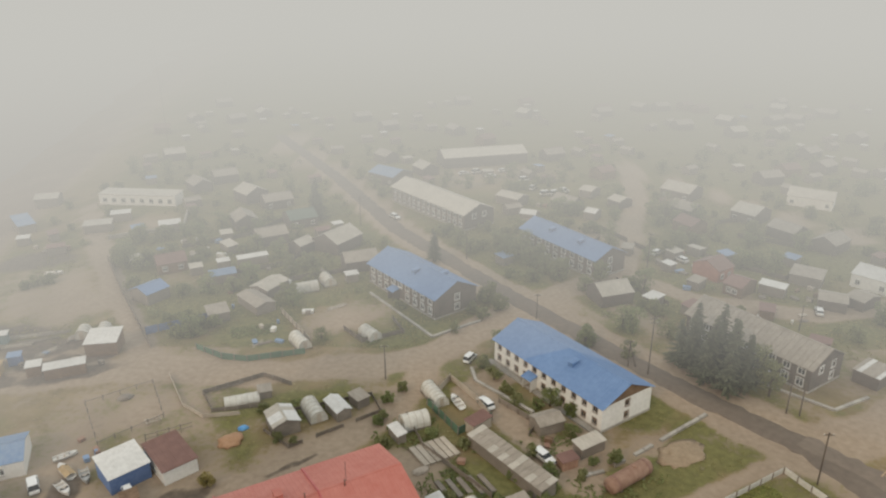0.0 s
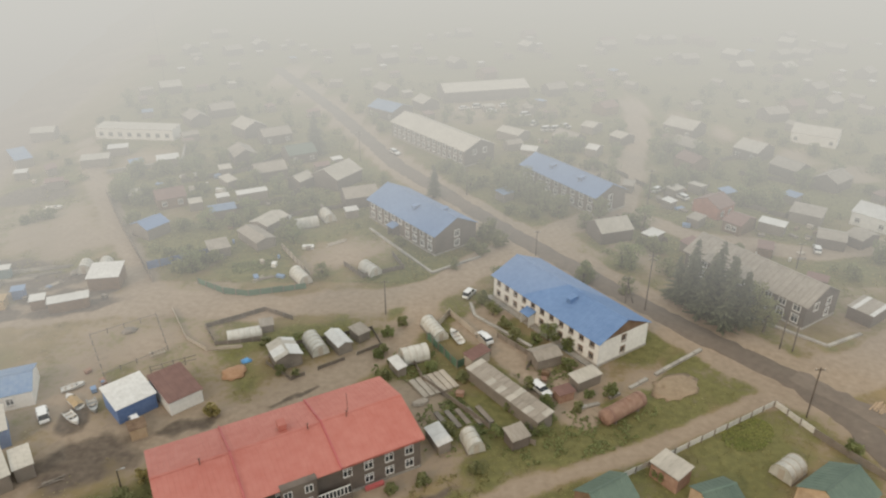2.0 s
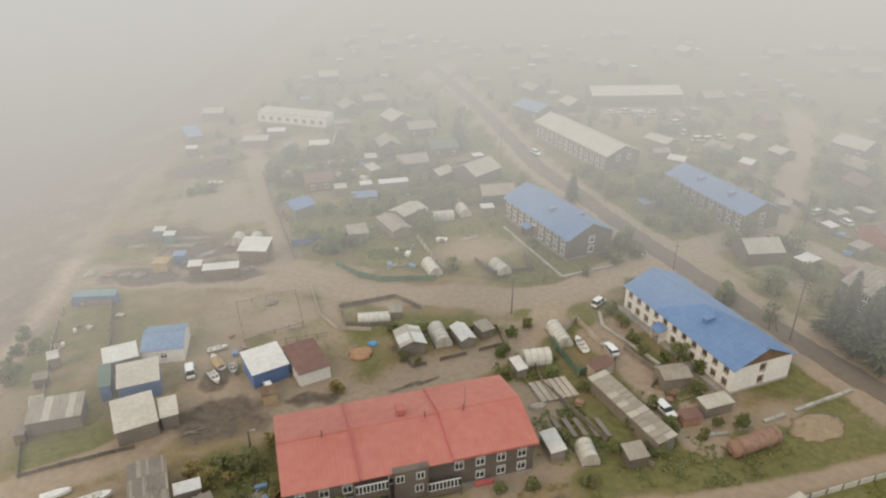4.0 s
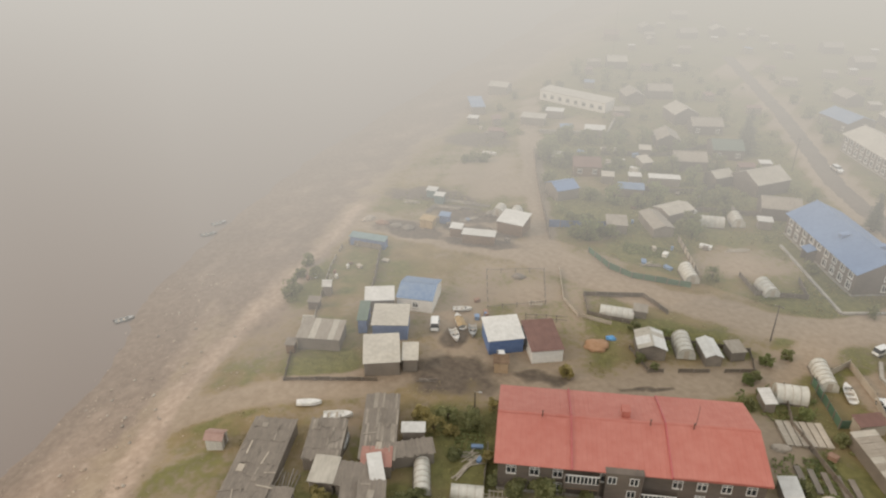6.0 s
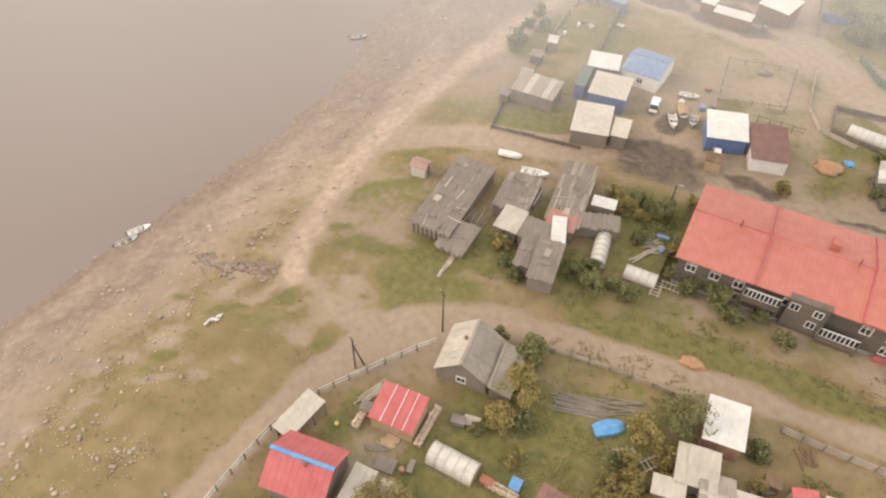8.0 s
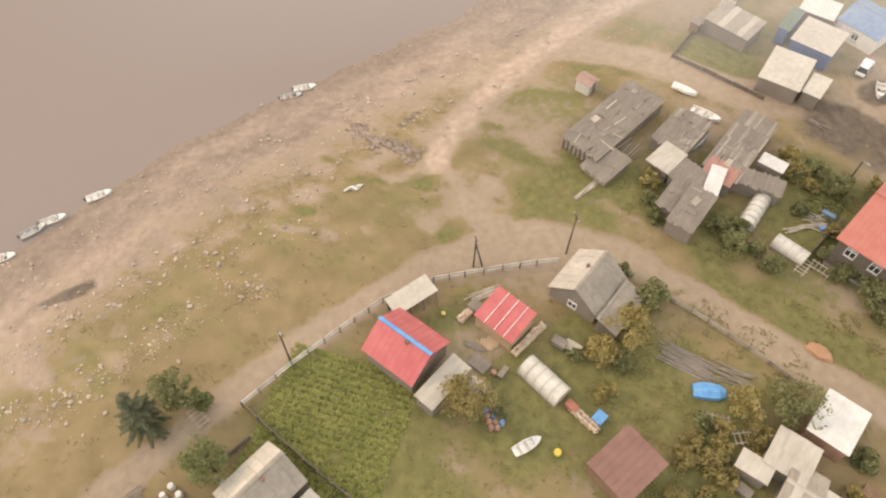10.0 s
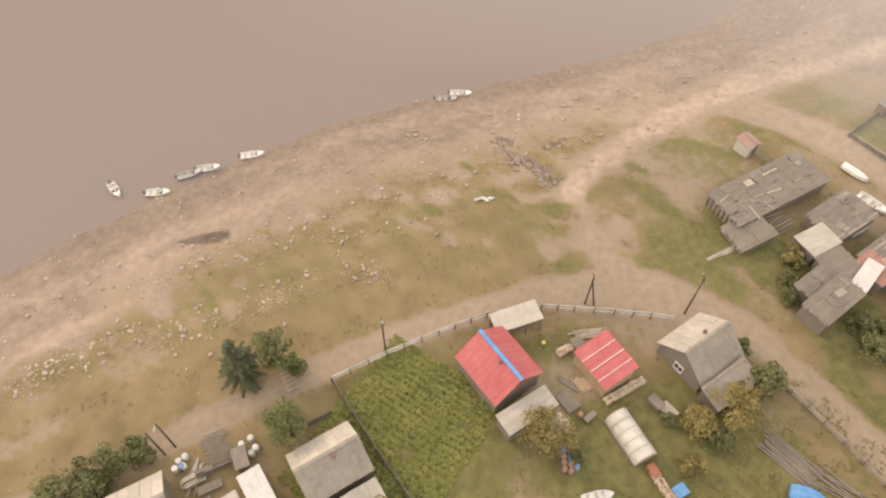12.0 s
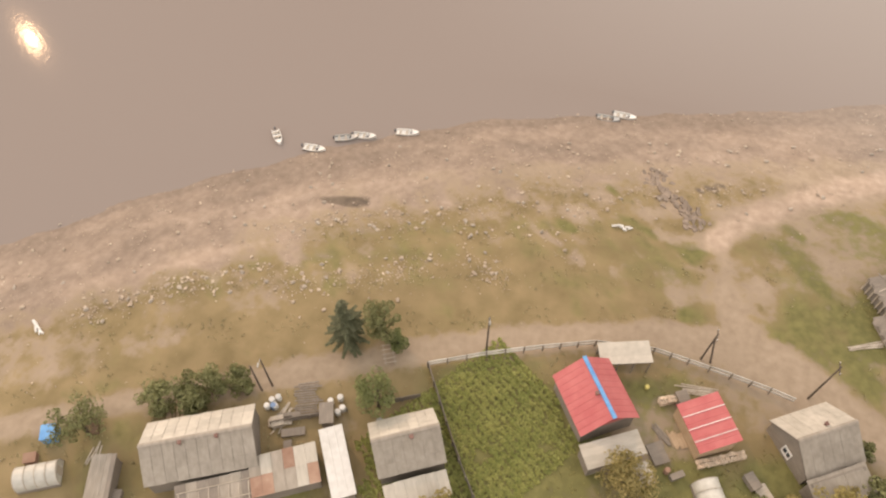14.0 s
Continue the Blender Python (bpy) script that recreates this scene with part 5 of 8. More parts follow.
# ---- boats ----
def boat_mesh(kind):
    """A hull with inside, from bow to stern; local x towards the bow, 4.4 m long."""
    bm = bmesh.new()
    outer, inner = [], []
    for x, w, d, s in ((-2.2, 0.72, 0.42, 0.62), (-1.2, 0.8, 0.46, 0.6), (0.0, 0.82, 0.46, 0.64), (1.0, 0.68, 0.42, 0.72), (1.7, 0.42, 0.32, 0.8), (2.2, 0.04, 0.16, 0.88)):
        outer.append([bm.verts.new((x, yy, zz)) for yy, zz in ((-w, s), (-w * 0.82, 0.22), (0, s - 0.62 if x < 1.5 else 0.12), (w * 0.82, 0.22), (w, s))])
        v = max(w - 0.07, 0.02)
        inner.append([bm.verts.new((x + (0.06 if x < -2 else 0), yy, zz)) for yy, zz in ((-v, s), (-v * 0.8, 0.27), (0, 0.2), (v * 0.8, 0.27), (v, s))])
    for a, b in zip(outer[:-1], outer[1:]):
        for k in range(4):
            bm.faces.new((a[k], a[k + 1], b[k + 1], b[k]))
    for a, b in zip(inner[:-1], inner[1:]):
        for k in range(4):
            bm.faces.new((b[k], b[k + 1], a[k + 1], a[k]))
    for i in range(5):
        for k in (0, 4):
            bm.faces.new((outer[i][k], outer[i + 1][k], inner[i + 1][k], inner[i][k]))
    for e in (0, -1):
        for k in range(4):
            bm.faces.new((outer[e][k], outer[e][k + 1], inner[e][k + 1], inner[e][k]))
    bmesh.ops.recalc_face_normals(bm, faces=bm.faces[:])
    return bm


def boat(x, y, yaw, label, mat=None, z=None, size=1.0, upturned=False, motor=True, screen=True, group="boats along the shore", cover=None):
    t = thing("boat", x, y, height(x, y) if z is None else z, yaw, label, "boat", group)
    t.scale = (size, size, size)
    mat = mat or M_BOATWHITE
    if upturned:
        t.matrix_basis = pose(x, y, height(x, y) + 0.85 * size, 180, 0, yaw) @ Matrix.Scale(size, 4)
    part("hull", boat_mesh(0), mat, t)
    if upturned:
        return t
    part("thwart", boxes((-1.5, -1.15, -0.72, 0.72, 0.42, 0.47)), M_PALEWOOD, t)
    part("thwart", boxes((-0.3, 0.05, -0.74, 0.74, 0.42, 0.47)), M_PALEWOOD, t)
    bm = bmesh.new()
    slab(bm, [(0.9, -0.66, 0.73), (1.7, -0.4, 0.81), (2.15, 0, 0.9), (1.7, 0.4, 0.81), (0.9, 0.66, 0.73)], 0.04)
    part("foredeck", bm, mat, t)
    if screen:
        bm = bmesh.new()
        slab(bm, [(0.75, -0.6, 0.75), (0.95, 0, 0.78), (0.95, 0, 0.8), (0.6, -0.55, 1.1)], 0.02)
        slab(bm, [(0.75, 0.6, 0.75), (0.6, 0.55, 1.1), (0.95, 0, 0.8), (0.95, 0, 0.78)], 0.02)
        part("windscreen", bm, M_GLASS, t)
    if motor:
        mo = part("outboard_motor", boxes((-2.5, -2.2, -0.16, 0.16, 0.55, 1.0)), M_CARDARK, t)
        part("shaft", boxes((-2.42, -2.3, -0.05, 0.05, -0.1, 0.55)), M_BOATGREY, mo)
    if cover:
        bm = bmesh.new()
        slab(bm, [(-2.0, -0.8, 0.68), (1.0, -0.72, 0.78), (1.0, 0, 1.05), (-2.0, 0, 1.0)], 0.03)
        slab(bm, [(-2.0, 0, 1.0), (1.0, 0, 1.05), (1.0, 0.72, 0.78), (-2.0, 0.8, 0.68)], 0.03)
        part("cover", bm, cover, t)
    return t


W1 = WATER - 0.12
boat(-64.7, -49.0, 40, "white motorboat moored a little off the shore", z=W1, size=0.78)
boat(-64.3, -42.6, 95, "white motorboat with its bow on the shore", z=W1, size=0.82)
boat(-67.9, -38.9, 112, "white open boat beside another at the shore", M_BOATGREY, z=W1, size=0.82)
boat(-69.2, -36.4, 100, "white motorboat with a red seat at the shore", z=W1, size=0.82)
boat(-72.0, -30.4, 102, "white motorboat nosed onto the shingle", z=W1, size=0.82)
boat(-85.0, -1.6, 92, "pale motorboat in a pair on the beach", M_BOATGREY, z=W1, size=0.82)
boat(-86.4, 0.7, 88, "white motorboat in a pair on the beach", z=W1, size=0.82)
boat(-138.0, 93.0, 70, "small boat at the misty shore", M_BOATGREY, z=W1, size=0.82)
boat(-135.0, 87.6, 60, "small boat pulled up at the misty shore", M_BOATGREY, z=W1, size=0.82)
boat(-117.4, 54.5, 65, "small grey boat at the water's edge", M_BOATGREY, z=W1, size=0.82)
boat(-64.9, 54.0, 40, "white upturned boat lying on the grass", upturned=True, group="boats among the barns", size=0.85)
boat(-59.3, 54.4, 38, "weathered white open boat by the barns", motor=False, screen=False, group="boats among the barns")
boat(-55.0, 51.2, 118, "old upturned boat beside a barn", M_BOATGREY, upturned=True, group="boats among the barns", size=0.85)
boat(-57.4, 81.4, -40, "white boat on the yard", group="boats in the yard", motor=False, size=0.9)
boat(-59.0, 85.2, 140, "boat under an ochre tarpaulin", cover=M_YELLOWTARP, group="boats in the yard", motor=False)
boat(-55.6, 84.3, -55, "dark open boat on the yard", M_BOATGREY, group="boats in the yard", motor=False, size=0.9)
boat(-61.0, 88.9, 35, "white boat on a trailer in the yard", group="boats in the yard", motor=False, size=0.8)
boat(-20.9, 14.7, 104, "narrow pale boat lying in the garden", group="boats in the gardens", motor=False, screen=False, size=0.75)
boat(0.6, 104.4, 115, "white motorboat stored inside a green fence", group="boats in the gardens", motor=False)


def covered_boat():
    t = thing("covered_boat", -21.4, 35.4, 0, 68, "low boat wrapped in a bright blue tarpaulin", "boat", "boats in the gardens")
    bm = bmesh.new()
    rows = []
    for x, w, h in ((-1.7, 0.7, 0.5), (-1.0, 0.85, 0.8), (0, 0.9, 0.85), (1.0, 0.8, 0.8), (1.7, 0.5, 0.55)):
        rows.append([bm.verts.new((x, yy, zz)) for yy, zz in ((-w - 0.05, 0.0), (-w, h * 0.7), (-w * 0.3, h), (w * 0.3, h * 0.97), (w, h * 0.68), (w + 0.05, 0.0))])
    for a, b in zip(rows[:-1], rows[1:]):
        for k in range(5):
            bm.faces.new((a[k + 1], a[k], b[k], b[k + 1]))
    bm.faces.new(rows[0]), bm.faces.new(rows[-1][::-1])
    part("tarpaulin", bm, M_TARP, t)
    part("keel_block", boxes((-1.2, -0.9, -0.5, 0.5, -0.1, 0.06)), M_OLDWOOD, t)


covered_boat()


# ---- cars ----
def car(x, y, yaw, label, paint=None, van=False, size=1.0, group="parked cars"):
    t = thing("car", x, y, height(x, y), yaw, label, "car", group)
    t.scale = (size, size, size)
    paint = paint or M_CARWHITE
    bm = bmesh.new()
    prof = [(-2.15, 0.35), (-2.2, 0.7), (-2.1, 0.95), (-1.0, 1.0), (1.0, 1.0), (2.0, 0.85), (2.2, 0.6), (2.15, 0.35)]
    rings = [[bm.verts.new((px, s * (0.82 if abs(px) < 2.1 else 0.72), pz)) for px, pz in prof] for s in (-1, 1)]
    for k in range(8):
        bm.faces.new((rings[0][k], rings[0][(k + 1) % 8], rings[1][(k + 1) % 8], rings[1][k]))
    bm.faces.new(rings[0][::-1]), bm.faces.new(rings[1])
    bmesh.ops.bevel(bm, geom=bm.edges[:], offset=0.05, segments=1, affect="EDGES")
    part("body", bm, paint, t)
    back, front = (-2.05, 1.25) if van else (-1.85, 1.05)
    top = 1.85 if van else 1.45
    bm = bmesh.new()
    lo = [bm.verts.new((px, py, 0.98)) for px, py in ((back, -0.76), (front, -0.76), (front, 0.76), (back, 0.76))]
    hi = [bm.verts.new((px, py, top - 0.05)) for px, py in ((back + 0.2, -0.64), (front - 0.6, -0.64), (front - 0.6, 0.64), (back + 0.2, 0.64))]
    for k in range(4):
        bm.faces.new((lo[k], lo[(k + 1) % 4], hi[(k + 1) % 4], hi[k]))
    bm.faces.new(hi)
    part("cabin_glass", bm, M_GLASS, t)
    part("roof", boxes((back + 0.18, front - 0.58, -0.66, 0.66, top - 0.05, top)), paint, t)
    for s in (-1, 1):
        part("door_pillar", boxes((-0.5, -0.4, s * 0.72 - 0.06, s * 0.72 + 0.06, 0.98, top - 0.05)), paint, t)
        part("headlight", boxes((2.12, 2.2, s * 0.55 - 0.15, s * 0.55 + 0.15, 0.62, 0.78)), M_GLASS, t)
    for wx in (-1.35, 1.35):
        for s in (-1, 1):
            w = part("wheel", rods(((wx, s * 0.7, 0.32), (wx, s * 0.86, 0.32), 0.32, 0.32, 12)), M_TYRE, t)
            part("rim", rods(((wx, s * 0.86, 0.32), (wx, s * 0.875, 0.32), 0.19, 0.19, 10)), M_BOATGREY, w)
    return t


car(14.0, 89.2, -55, "white estate car parked in the yard")
car(3.2, 119.4, 60, "white van standing at the square", van=True, size=0.85)
car(5.6, 103.8, 120, "white car at the end of the lane", size=0.95)
car(-62.0, 81.8, 125, "white car parked behind the sheds", van=True, size=0.95)
car(-47.4, 80.6, 128, "white small truck beside the blue shed", van=True, size=0.8)
car(-18.5, 206.0, -52, "pale car driving on the street")
car(81.4, 140.5, 70, "white car parked by gardens", size=0.95)
for cx, cy, cyaw in ((3.7, 258, 20), (8.7, 260, 25), (13.8, 254, 15), (19, 262, 20), (25.9, 249, 30), (31.6, 231, 20), (34.9, 231.5, 25), (38.2, 234, 20), (28, 238, 60), (55, 176, 40), (60, 171, 120)):
    car(cx, cy, cyaw, "pale car parked on the open lot", van=random.random() < 0.4)


# ---- poles ----
def pole(x, y, h, lean=(0.0, 0.0), strut=None, lamp=False, arms=1, label="dark wooden utility pole"):
    t = thing("utility_pole", x, y, height(x, y), 0, label, "utility pole", "utility poles")
    top = Vector((lean[0], lean[1], h))
    part("post", rods(((0, 0, -0.6), top, 0.125, 0.085, 8)), M_POLE, t)
    for k in range(arms):
        c = top * (1 - 0.05 - 0.07 * k)
        arm = part("crossarm", boxes((c.x - 0.75, c.x + 0.75, c.y - 0.05, c.y + 0.05, c.z - 0.06, c.z + 0.06)), M_POLE, t)
        for s in (-0.65, 0.65):
            part("insulator", rods(((c.x + s, c.y, c.z + 0.06), (c.x + s, c.y, c.z + 0.24), 0.05, 0.035)), M_BOATWHITE, arm)
    if strut:
        part("strut", rods(((strut[0], strut[1], -0.3), top * 0.82, 0.12, 0.09, 8)), M_POLE, t)
    if lamp:
        part("lamp", rods((top, top + Vector((0.7, 0.2, 0.25)), 0.03), (top + Vector((0.55, 0.16, 0.2)), top + Vector((1.0, 0.3, 0.24)), 0.12, 0.08)), M_BOATGREY, t)
    return t


pole(-36.23, -7.34, 8.2, lamp=True, arms=0, label="dark wooden pole with a street lamp")
pole(-24.28, -29.24, 5.6, (-0.04, -0.07), arms=0)
pole(-25.14, -28.4, 6.0, (-0.04, -0.09), lamp=True, arms=0)
pole(-43.5, 15.6, 5.6, (-0.09, 0.18), strut=(0.15, 1.1))
pole(-42.4, 27.1, 7.3, (-0.14, 0.24))
pole(-12.8, 112.5, 7.2)
pole(36.7, 114.4, 12.4, (0.07, 0.03), arms=2, label="tall dark utility pole by the street")
pole(33.7, 117.5, 5.6, strut=(1.4, -0.6))
pole(53.85, 84.0, 9.2, (0.04, 0.04))
pole(73.3, 132.3, 6.0)
pole(-28.4, 199.3, 9.3, arms=2)
pole(-43.5, 67.0, 4.0, lamp=True, arms=0)
pole(3.4, 172.7, 7.4)
pole(50.1, 167.0, 9.5)
pole(18.2, 137.4, 6.0)
pole(57.3, 102.2, 8.0, (0.07, 0.03), arms=0)
pole(59.2, 101.4, 6.6, (0.04, 0.01), arms=0)
pole(54.1, 113.7, 5.6, arms=0)
pole(-126.0, 300.0, 45.0, arms=0, label="tall thin mast lost in smoke")


# ---- fences ----
def unit(name, mat, *rows):
    return finish(name, boxes(*rows), mat)


U_POST = unit("post", M_OLDWOOD, (-0.07, 0.07, -0.07, 0.07, -0.5, 1.0))
U_RAIL = unit("rail", M_LIMEWASH, (0, 1, -0.04, 0.04, -0.1, 0.1))
U_POLE = unit("rail", M_OLDWOOD, (0, 1, -0.03, 0.03, -0.04, 0.04))
U_BOARDS = unit("board_panel", M_OLDWOOD, (0.004, 0.996, -0.025, 0.025, -0.2, 1.0))
U_WHITE = unit("board_panel", M_PALEWOOD, (0.004, 0.996, -0.025, 0.025, -0.2, 1.0))
U_GREEN = unit("sheet_panel", M_GREENFENCE, (0.004, 0.996, -0.02, 0.02, -0.2, 1.0))
U_BLUE = unit("sheet_panel", M_BLUEWALL, (0.004, 0.996, -0.02, 0.02, -0.2, 1.0))
U_LIME = unit("board_panel", M_LIMEWASH, (0.004, 0.996, -0.025, 0.025, 0.1, 1.0))
U_DARK = unit("board_panel", material("dull_brown_boards", (0.13, 0.11, 0.085), (0.21, 0.175, 0.14), 0.9, 3.0, 0.4, 0.3, streak=(4, 4, 0.4)), (0.004, 0.996, -0.025, 0.025, -0.2, 1.0))
U_SLAB = unit("kerb_slab", M_PLINTH, (0.01, 0.99, -0.3, 0.3, -0.3, 1.0))


def fence(line, h, label, panel=None, rails=0, span=2.4, missing=0.0, category="fence", posts=True, sway=0.06, rail=None):
    t = thing("fence", line[0][0], line[0][1], height(*line[0]), 0, label, category)
    o = Vector((line[0][0], line[0][1], t.matrix_basis.translation.z))
    for (ax, ay), (bx, by) in zip(line[:-1], line[1:]):
        n = max(1, round(math.hypot(bx - ax, by - ay) / span))
        yaw = math.degrees(math.atan2(by - ay, bx - ax))
        for k in range(n):
            x, y = ax + (bx - ax) * k / n, ay + (by - ay) * k / n
            long = math.hypot(bx - ax, by - ay) / n
            base = Vector((x, y, height(x, y))) - o
            tilt = random.uniform(-1, 1) * sway * 40
            if posts:
                share("post", U_POST, t, Matrix.Translation(base) @ pose(0, 0, 0, tilt, tilt, yaw) @ Matrix.Diagonal((1, 1, h * 1.12, 1)))
            if random.random() < missing:
                continue
            if panel:
                share(panel.name.split(".")[0], panel, t, Matrix.Translation(base) @ pose(0, 0, 0, tilt, 0, yaw) @ pose(0, 0.1 if posts else 0, random.uniform(-0.05, 0.03)) @ Matrix.Diagonal((long, 1, h * random.uniform(0.94, 1.03), 1)))
            for r in range(rails):
                z = h * (r + 0.75) / rails
                share("rail", rail or U_RAIL, t, Matrix.Translation(base) @ pose(0, 0, 0, 0, random.uniform(-1.2, 1.2), yaw) @ pose(0, 0.1, z) @ Matrix.Diagonal((long, 1, 1.3, 1)))
    return t


ROAD_FENCE = [(-32.7, -13.0), (-36.0, -7.2), (-38.8, -1.5), (-41.3, 4.0), (-42.5, 10.4), (-42.3, 14.2), (-42.0, 18.8), (-41.6, 23.0), (-41.2, 25.5)]
fence(ROAD_FENCE, 1.1, "low fence of pale rails on short posts along the road", rails=2, span=2.3)
fence([(-35.4, 33.6), (-34.3, 35.5), (-29.2, 39.3), (-22.8, 43.4), (-18.7, 45.6)], 0.65, "leaning fence of pale boards along the road", panel=U_WHITE, span=2.2, missing=0.12)
fence([(-11.0, 51.2), (-7.0, 53.2), (2, 58.5), (12, 65.5)], 1.1, "grey board fence along the road", panel=U_WHITE, span=2.4, missing=0.1)
fence([(-32.7, -13.0), (-25.0, -7.6), (-20.6, -4.1), (-14, 0)], 1.2, "dark board fence beside the potato field", panel=U_BOARDS, span=2.2)
fence([(18, 67.3), (23.0, 70.6), (31.5, 75.4), (49.9, 86.3)], 1.15, "whitewashed board fence along the road", panel=U_LIME, span=2.6)
fence([(49.9, 86.3), (53.1, 80.0)], 1.15, "whitewashed board fence at the corner", panel=U_LIME, span=2.6)
fence([(53.1, 80.0), (58.8, 71.2), (64, 62)], 1.1, "grey board fence beside the street", panel=U_BOARDS, span=2.6)
fence([(-4.7, 104.0), (0.7, 95.4), (6.5, 99.6)], 1.5, "green corrugated sheet fence", panel=U_GREEN, span=2.2)
fence([(6.5, 99.6), (4.0, 105.5), (-0.7, 112.7), (-4.7, 104.0)], 1.2, "grey board fence round a boat", panel=U_WHITE, span=2.2)
fence([(-65.2, 129.4), (-54.2, 136.4)], 1.7, "blue sheet fence behind a lane", panel=U_BLUE, span=2.5)
fence([(-38.7, 139.7), (-30.0, 126.7)], 1.3, "pale picket fence by a garden", panel=U_WHITE, span=2.4)
fence([(-52.4, 123.5), (-46, 119.6), (-40.6, 118.6), (-29.8, 121.8)], 1.2, "green sheet fence round a garden", panel=U_GREEN, span=2.4)
fence([(-92.7, 170.9), (-80.3, 151.2), (-61.9, 123.7)], 1.3, "long grey board fence along a lane", panel=U_BOARDS, span=2.6)
fence([(-78.6, 63.2), (-72.4, 55.6), (-60.2, 64.2)], 0.6, "dark low fence round a grass pen", panel=U_DARK, span=2.4)
fence([(-76.8, 64.5), (-84, 75), (-91.9, 86.0), (-96.6, 94.5), (-90.1, 99.6), (-78.9, 83.7)], 0.6, "low grey board fence round a river yard", panel=U_WHITE, span=2.4, missing=0.3)
fence([(-53.9, 113.2), (-47.7, 103.2), (-43.0, 99.8), (-36.9, 100.8)], 0.7, "low pale timber edging beside the track", panel=U_WHITE, span=2.4, posts=False)
fence([(-45.4, 107.0), (-35.9, 113.1), (-30, 110)], 0.8, "dark board fence above the track", panel=U_DARK, span=2.4)
fence([(-45.4, 107.0), (-42, 101.5), (-33.5, 103.0)], 0.7, "dark board fence round a plot", panel=U_DARK, span=2.4)
fence([(-65.0, 103.2), (-55.9, 110.4), (-49.8, 99.9), (-57.4, 92.0), (-65.0, 103.2)], 0.9, "thin rail fence round a sand pitch", rails=1, span=2.6, rail=U_POLE)
fence([(-31.5, 96.0), (-26.5, 91.6), (-12.5, 101.8), (-14.8, 107.2), (-30.5, 101)], 0.6, "low dark fence round garden plots", panel=U_DARK, span=2.4, missing=0.15)
fence([(-8.0, 100.5), (-5, 92), (5.5, 80.5), (12, 77)], 0.9, "low board fence between gardens", panel=U_BOARDS, span=2.4, missing=0.1)
fence([(8.0, 105.0), (14.0, 98.2), (12.2, 95.2)], 1.0, "grey board fence before the white house", panel=U_BOARDS, span=2.2)
fence([(3.4, 116.4), (4.1, 111.8), (13.8, 101.7)], 0.35, "low concrete edging before the white house", panel=U_SLAB, span=2.4, posts=False, category="kerb", sway=0.0)
fence([(-20.1, 150.7), (-4.5, 128.9), (5.9, 136.4)], 0.3, "concrete edging round the timber house", panel=U_SLAB, span=2.4, posts=False, category="kerb", sway=0.0)
fence([(22.9, 86.5), (30.2, 91.6), (43.3, 101.4)], 0.35, "broken concrete slabs laid in a row", panel=U_SLAB, span=2.0, posts=False, category="kerb", missing=0.35)
fence([(12.0, 78.5), (17, 84.4), (22.9, 86.5)], 0.3, "broken concrete slabs laid in a row", panel=U_SLAB, span=2.0, posts=False, category="kerb", missing=0.4)
fence([(-23.5, 131.8), (-19, 126.4), (-10.5, 130.5), (-13.5, 137)], 1.0, "dark board fence round a small plot", panel=U_DARK, span=2.2)
fence([(51, 117), (66, 103), (74, 107)], 0.3, "concrete edging of a verge", panel=U_SLAB, span=2.4, posts=False, category="kerb", sway=0.0)
fence([(-16, -35), (-29, -12.5)], 0.8, "leaning grey boards behind the road", panel=U_BOARDS, span=2.0, missing=0.4)
fence([(-38, 62), (-34.5, 55.5)], 1.1, "grey board fence by the red house", panel=U_BOARDS, span=2.2)


fence([(-50.0, 93.0), (-43.6, 96.6)], 1.4, "open rail frame behind the brown shed", rails=2, span=1.8, rail=U_POLE)
fence([(-88.0, 97.0), (-80.5, 86.5)], 1.3, "dark sheet fence of a river yard", panel=U_DARK, span=2.4)
fence([(-96.0, 96.0), (-88.5, 98.0)], 1.2, "grey board fence of a river yard", panel=U_BOARDS, span=2.4, missing=0.2)


# ---- trees and bushes ----
def leaf_cloud(centres, per, size, spread, rng):
    """Small bent leaves round clump centres (x, y, z, radius)."""
    c = np.repeat(np.array(centres), per, axis=0)
    m = len(c)

    def unit_rows(v):
        return v / (np.linalg.norm(v, axis=1, keepdims=True) + 1e-6)

    d, a = unit_rows(rng.normal(size=(m, 3))), unit_rows(rng.normal(size=(m, 3)))
    p = c[:, :3] + d * (c[:, 3:] * rng.uniform(0.55, 1.0, (m, 1)) ** 0.5) * np.array((1, 1, spread))
    b = unit_rows(np.cross(a, d + 0.3 * rng.normal(size=(m, 3))))
    s = size * rng.uniform(0.6, 1.3, (m, 1))
    v = np.stack([p - a * s * 0.5, p + b * s * 0.35, p + a * s * 0.6 - d * s * 0.15, p - b * s * 0.35], 1).reshape(-1, 3)
    q = np.arange(4 * m).reshape(-1, 4)
    return v.tolist(), np.concatenate([q[:, [0, 1, 2]], q[:, [0, 2, 3]]]).tolist()


def mesh_of(name, v, f, mat):
    me = bpy.data.meshes.new(name)
    me.from_pydata(v, [], f)
    me.materials.append(mat)
    return me


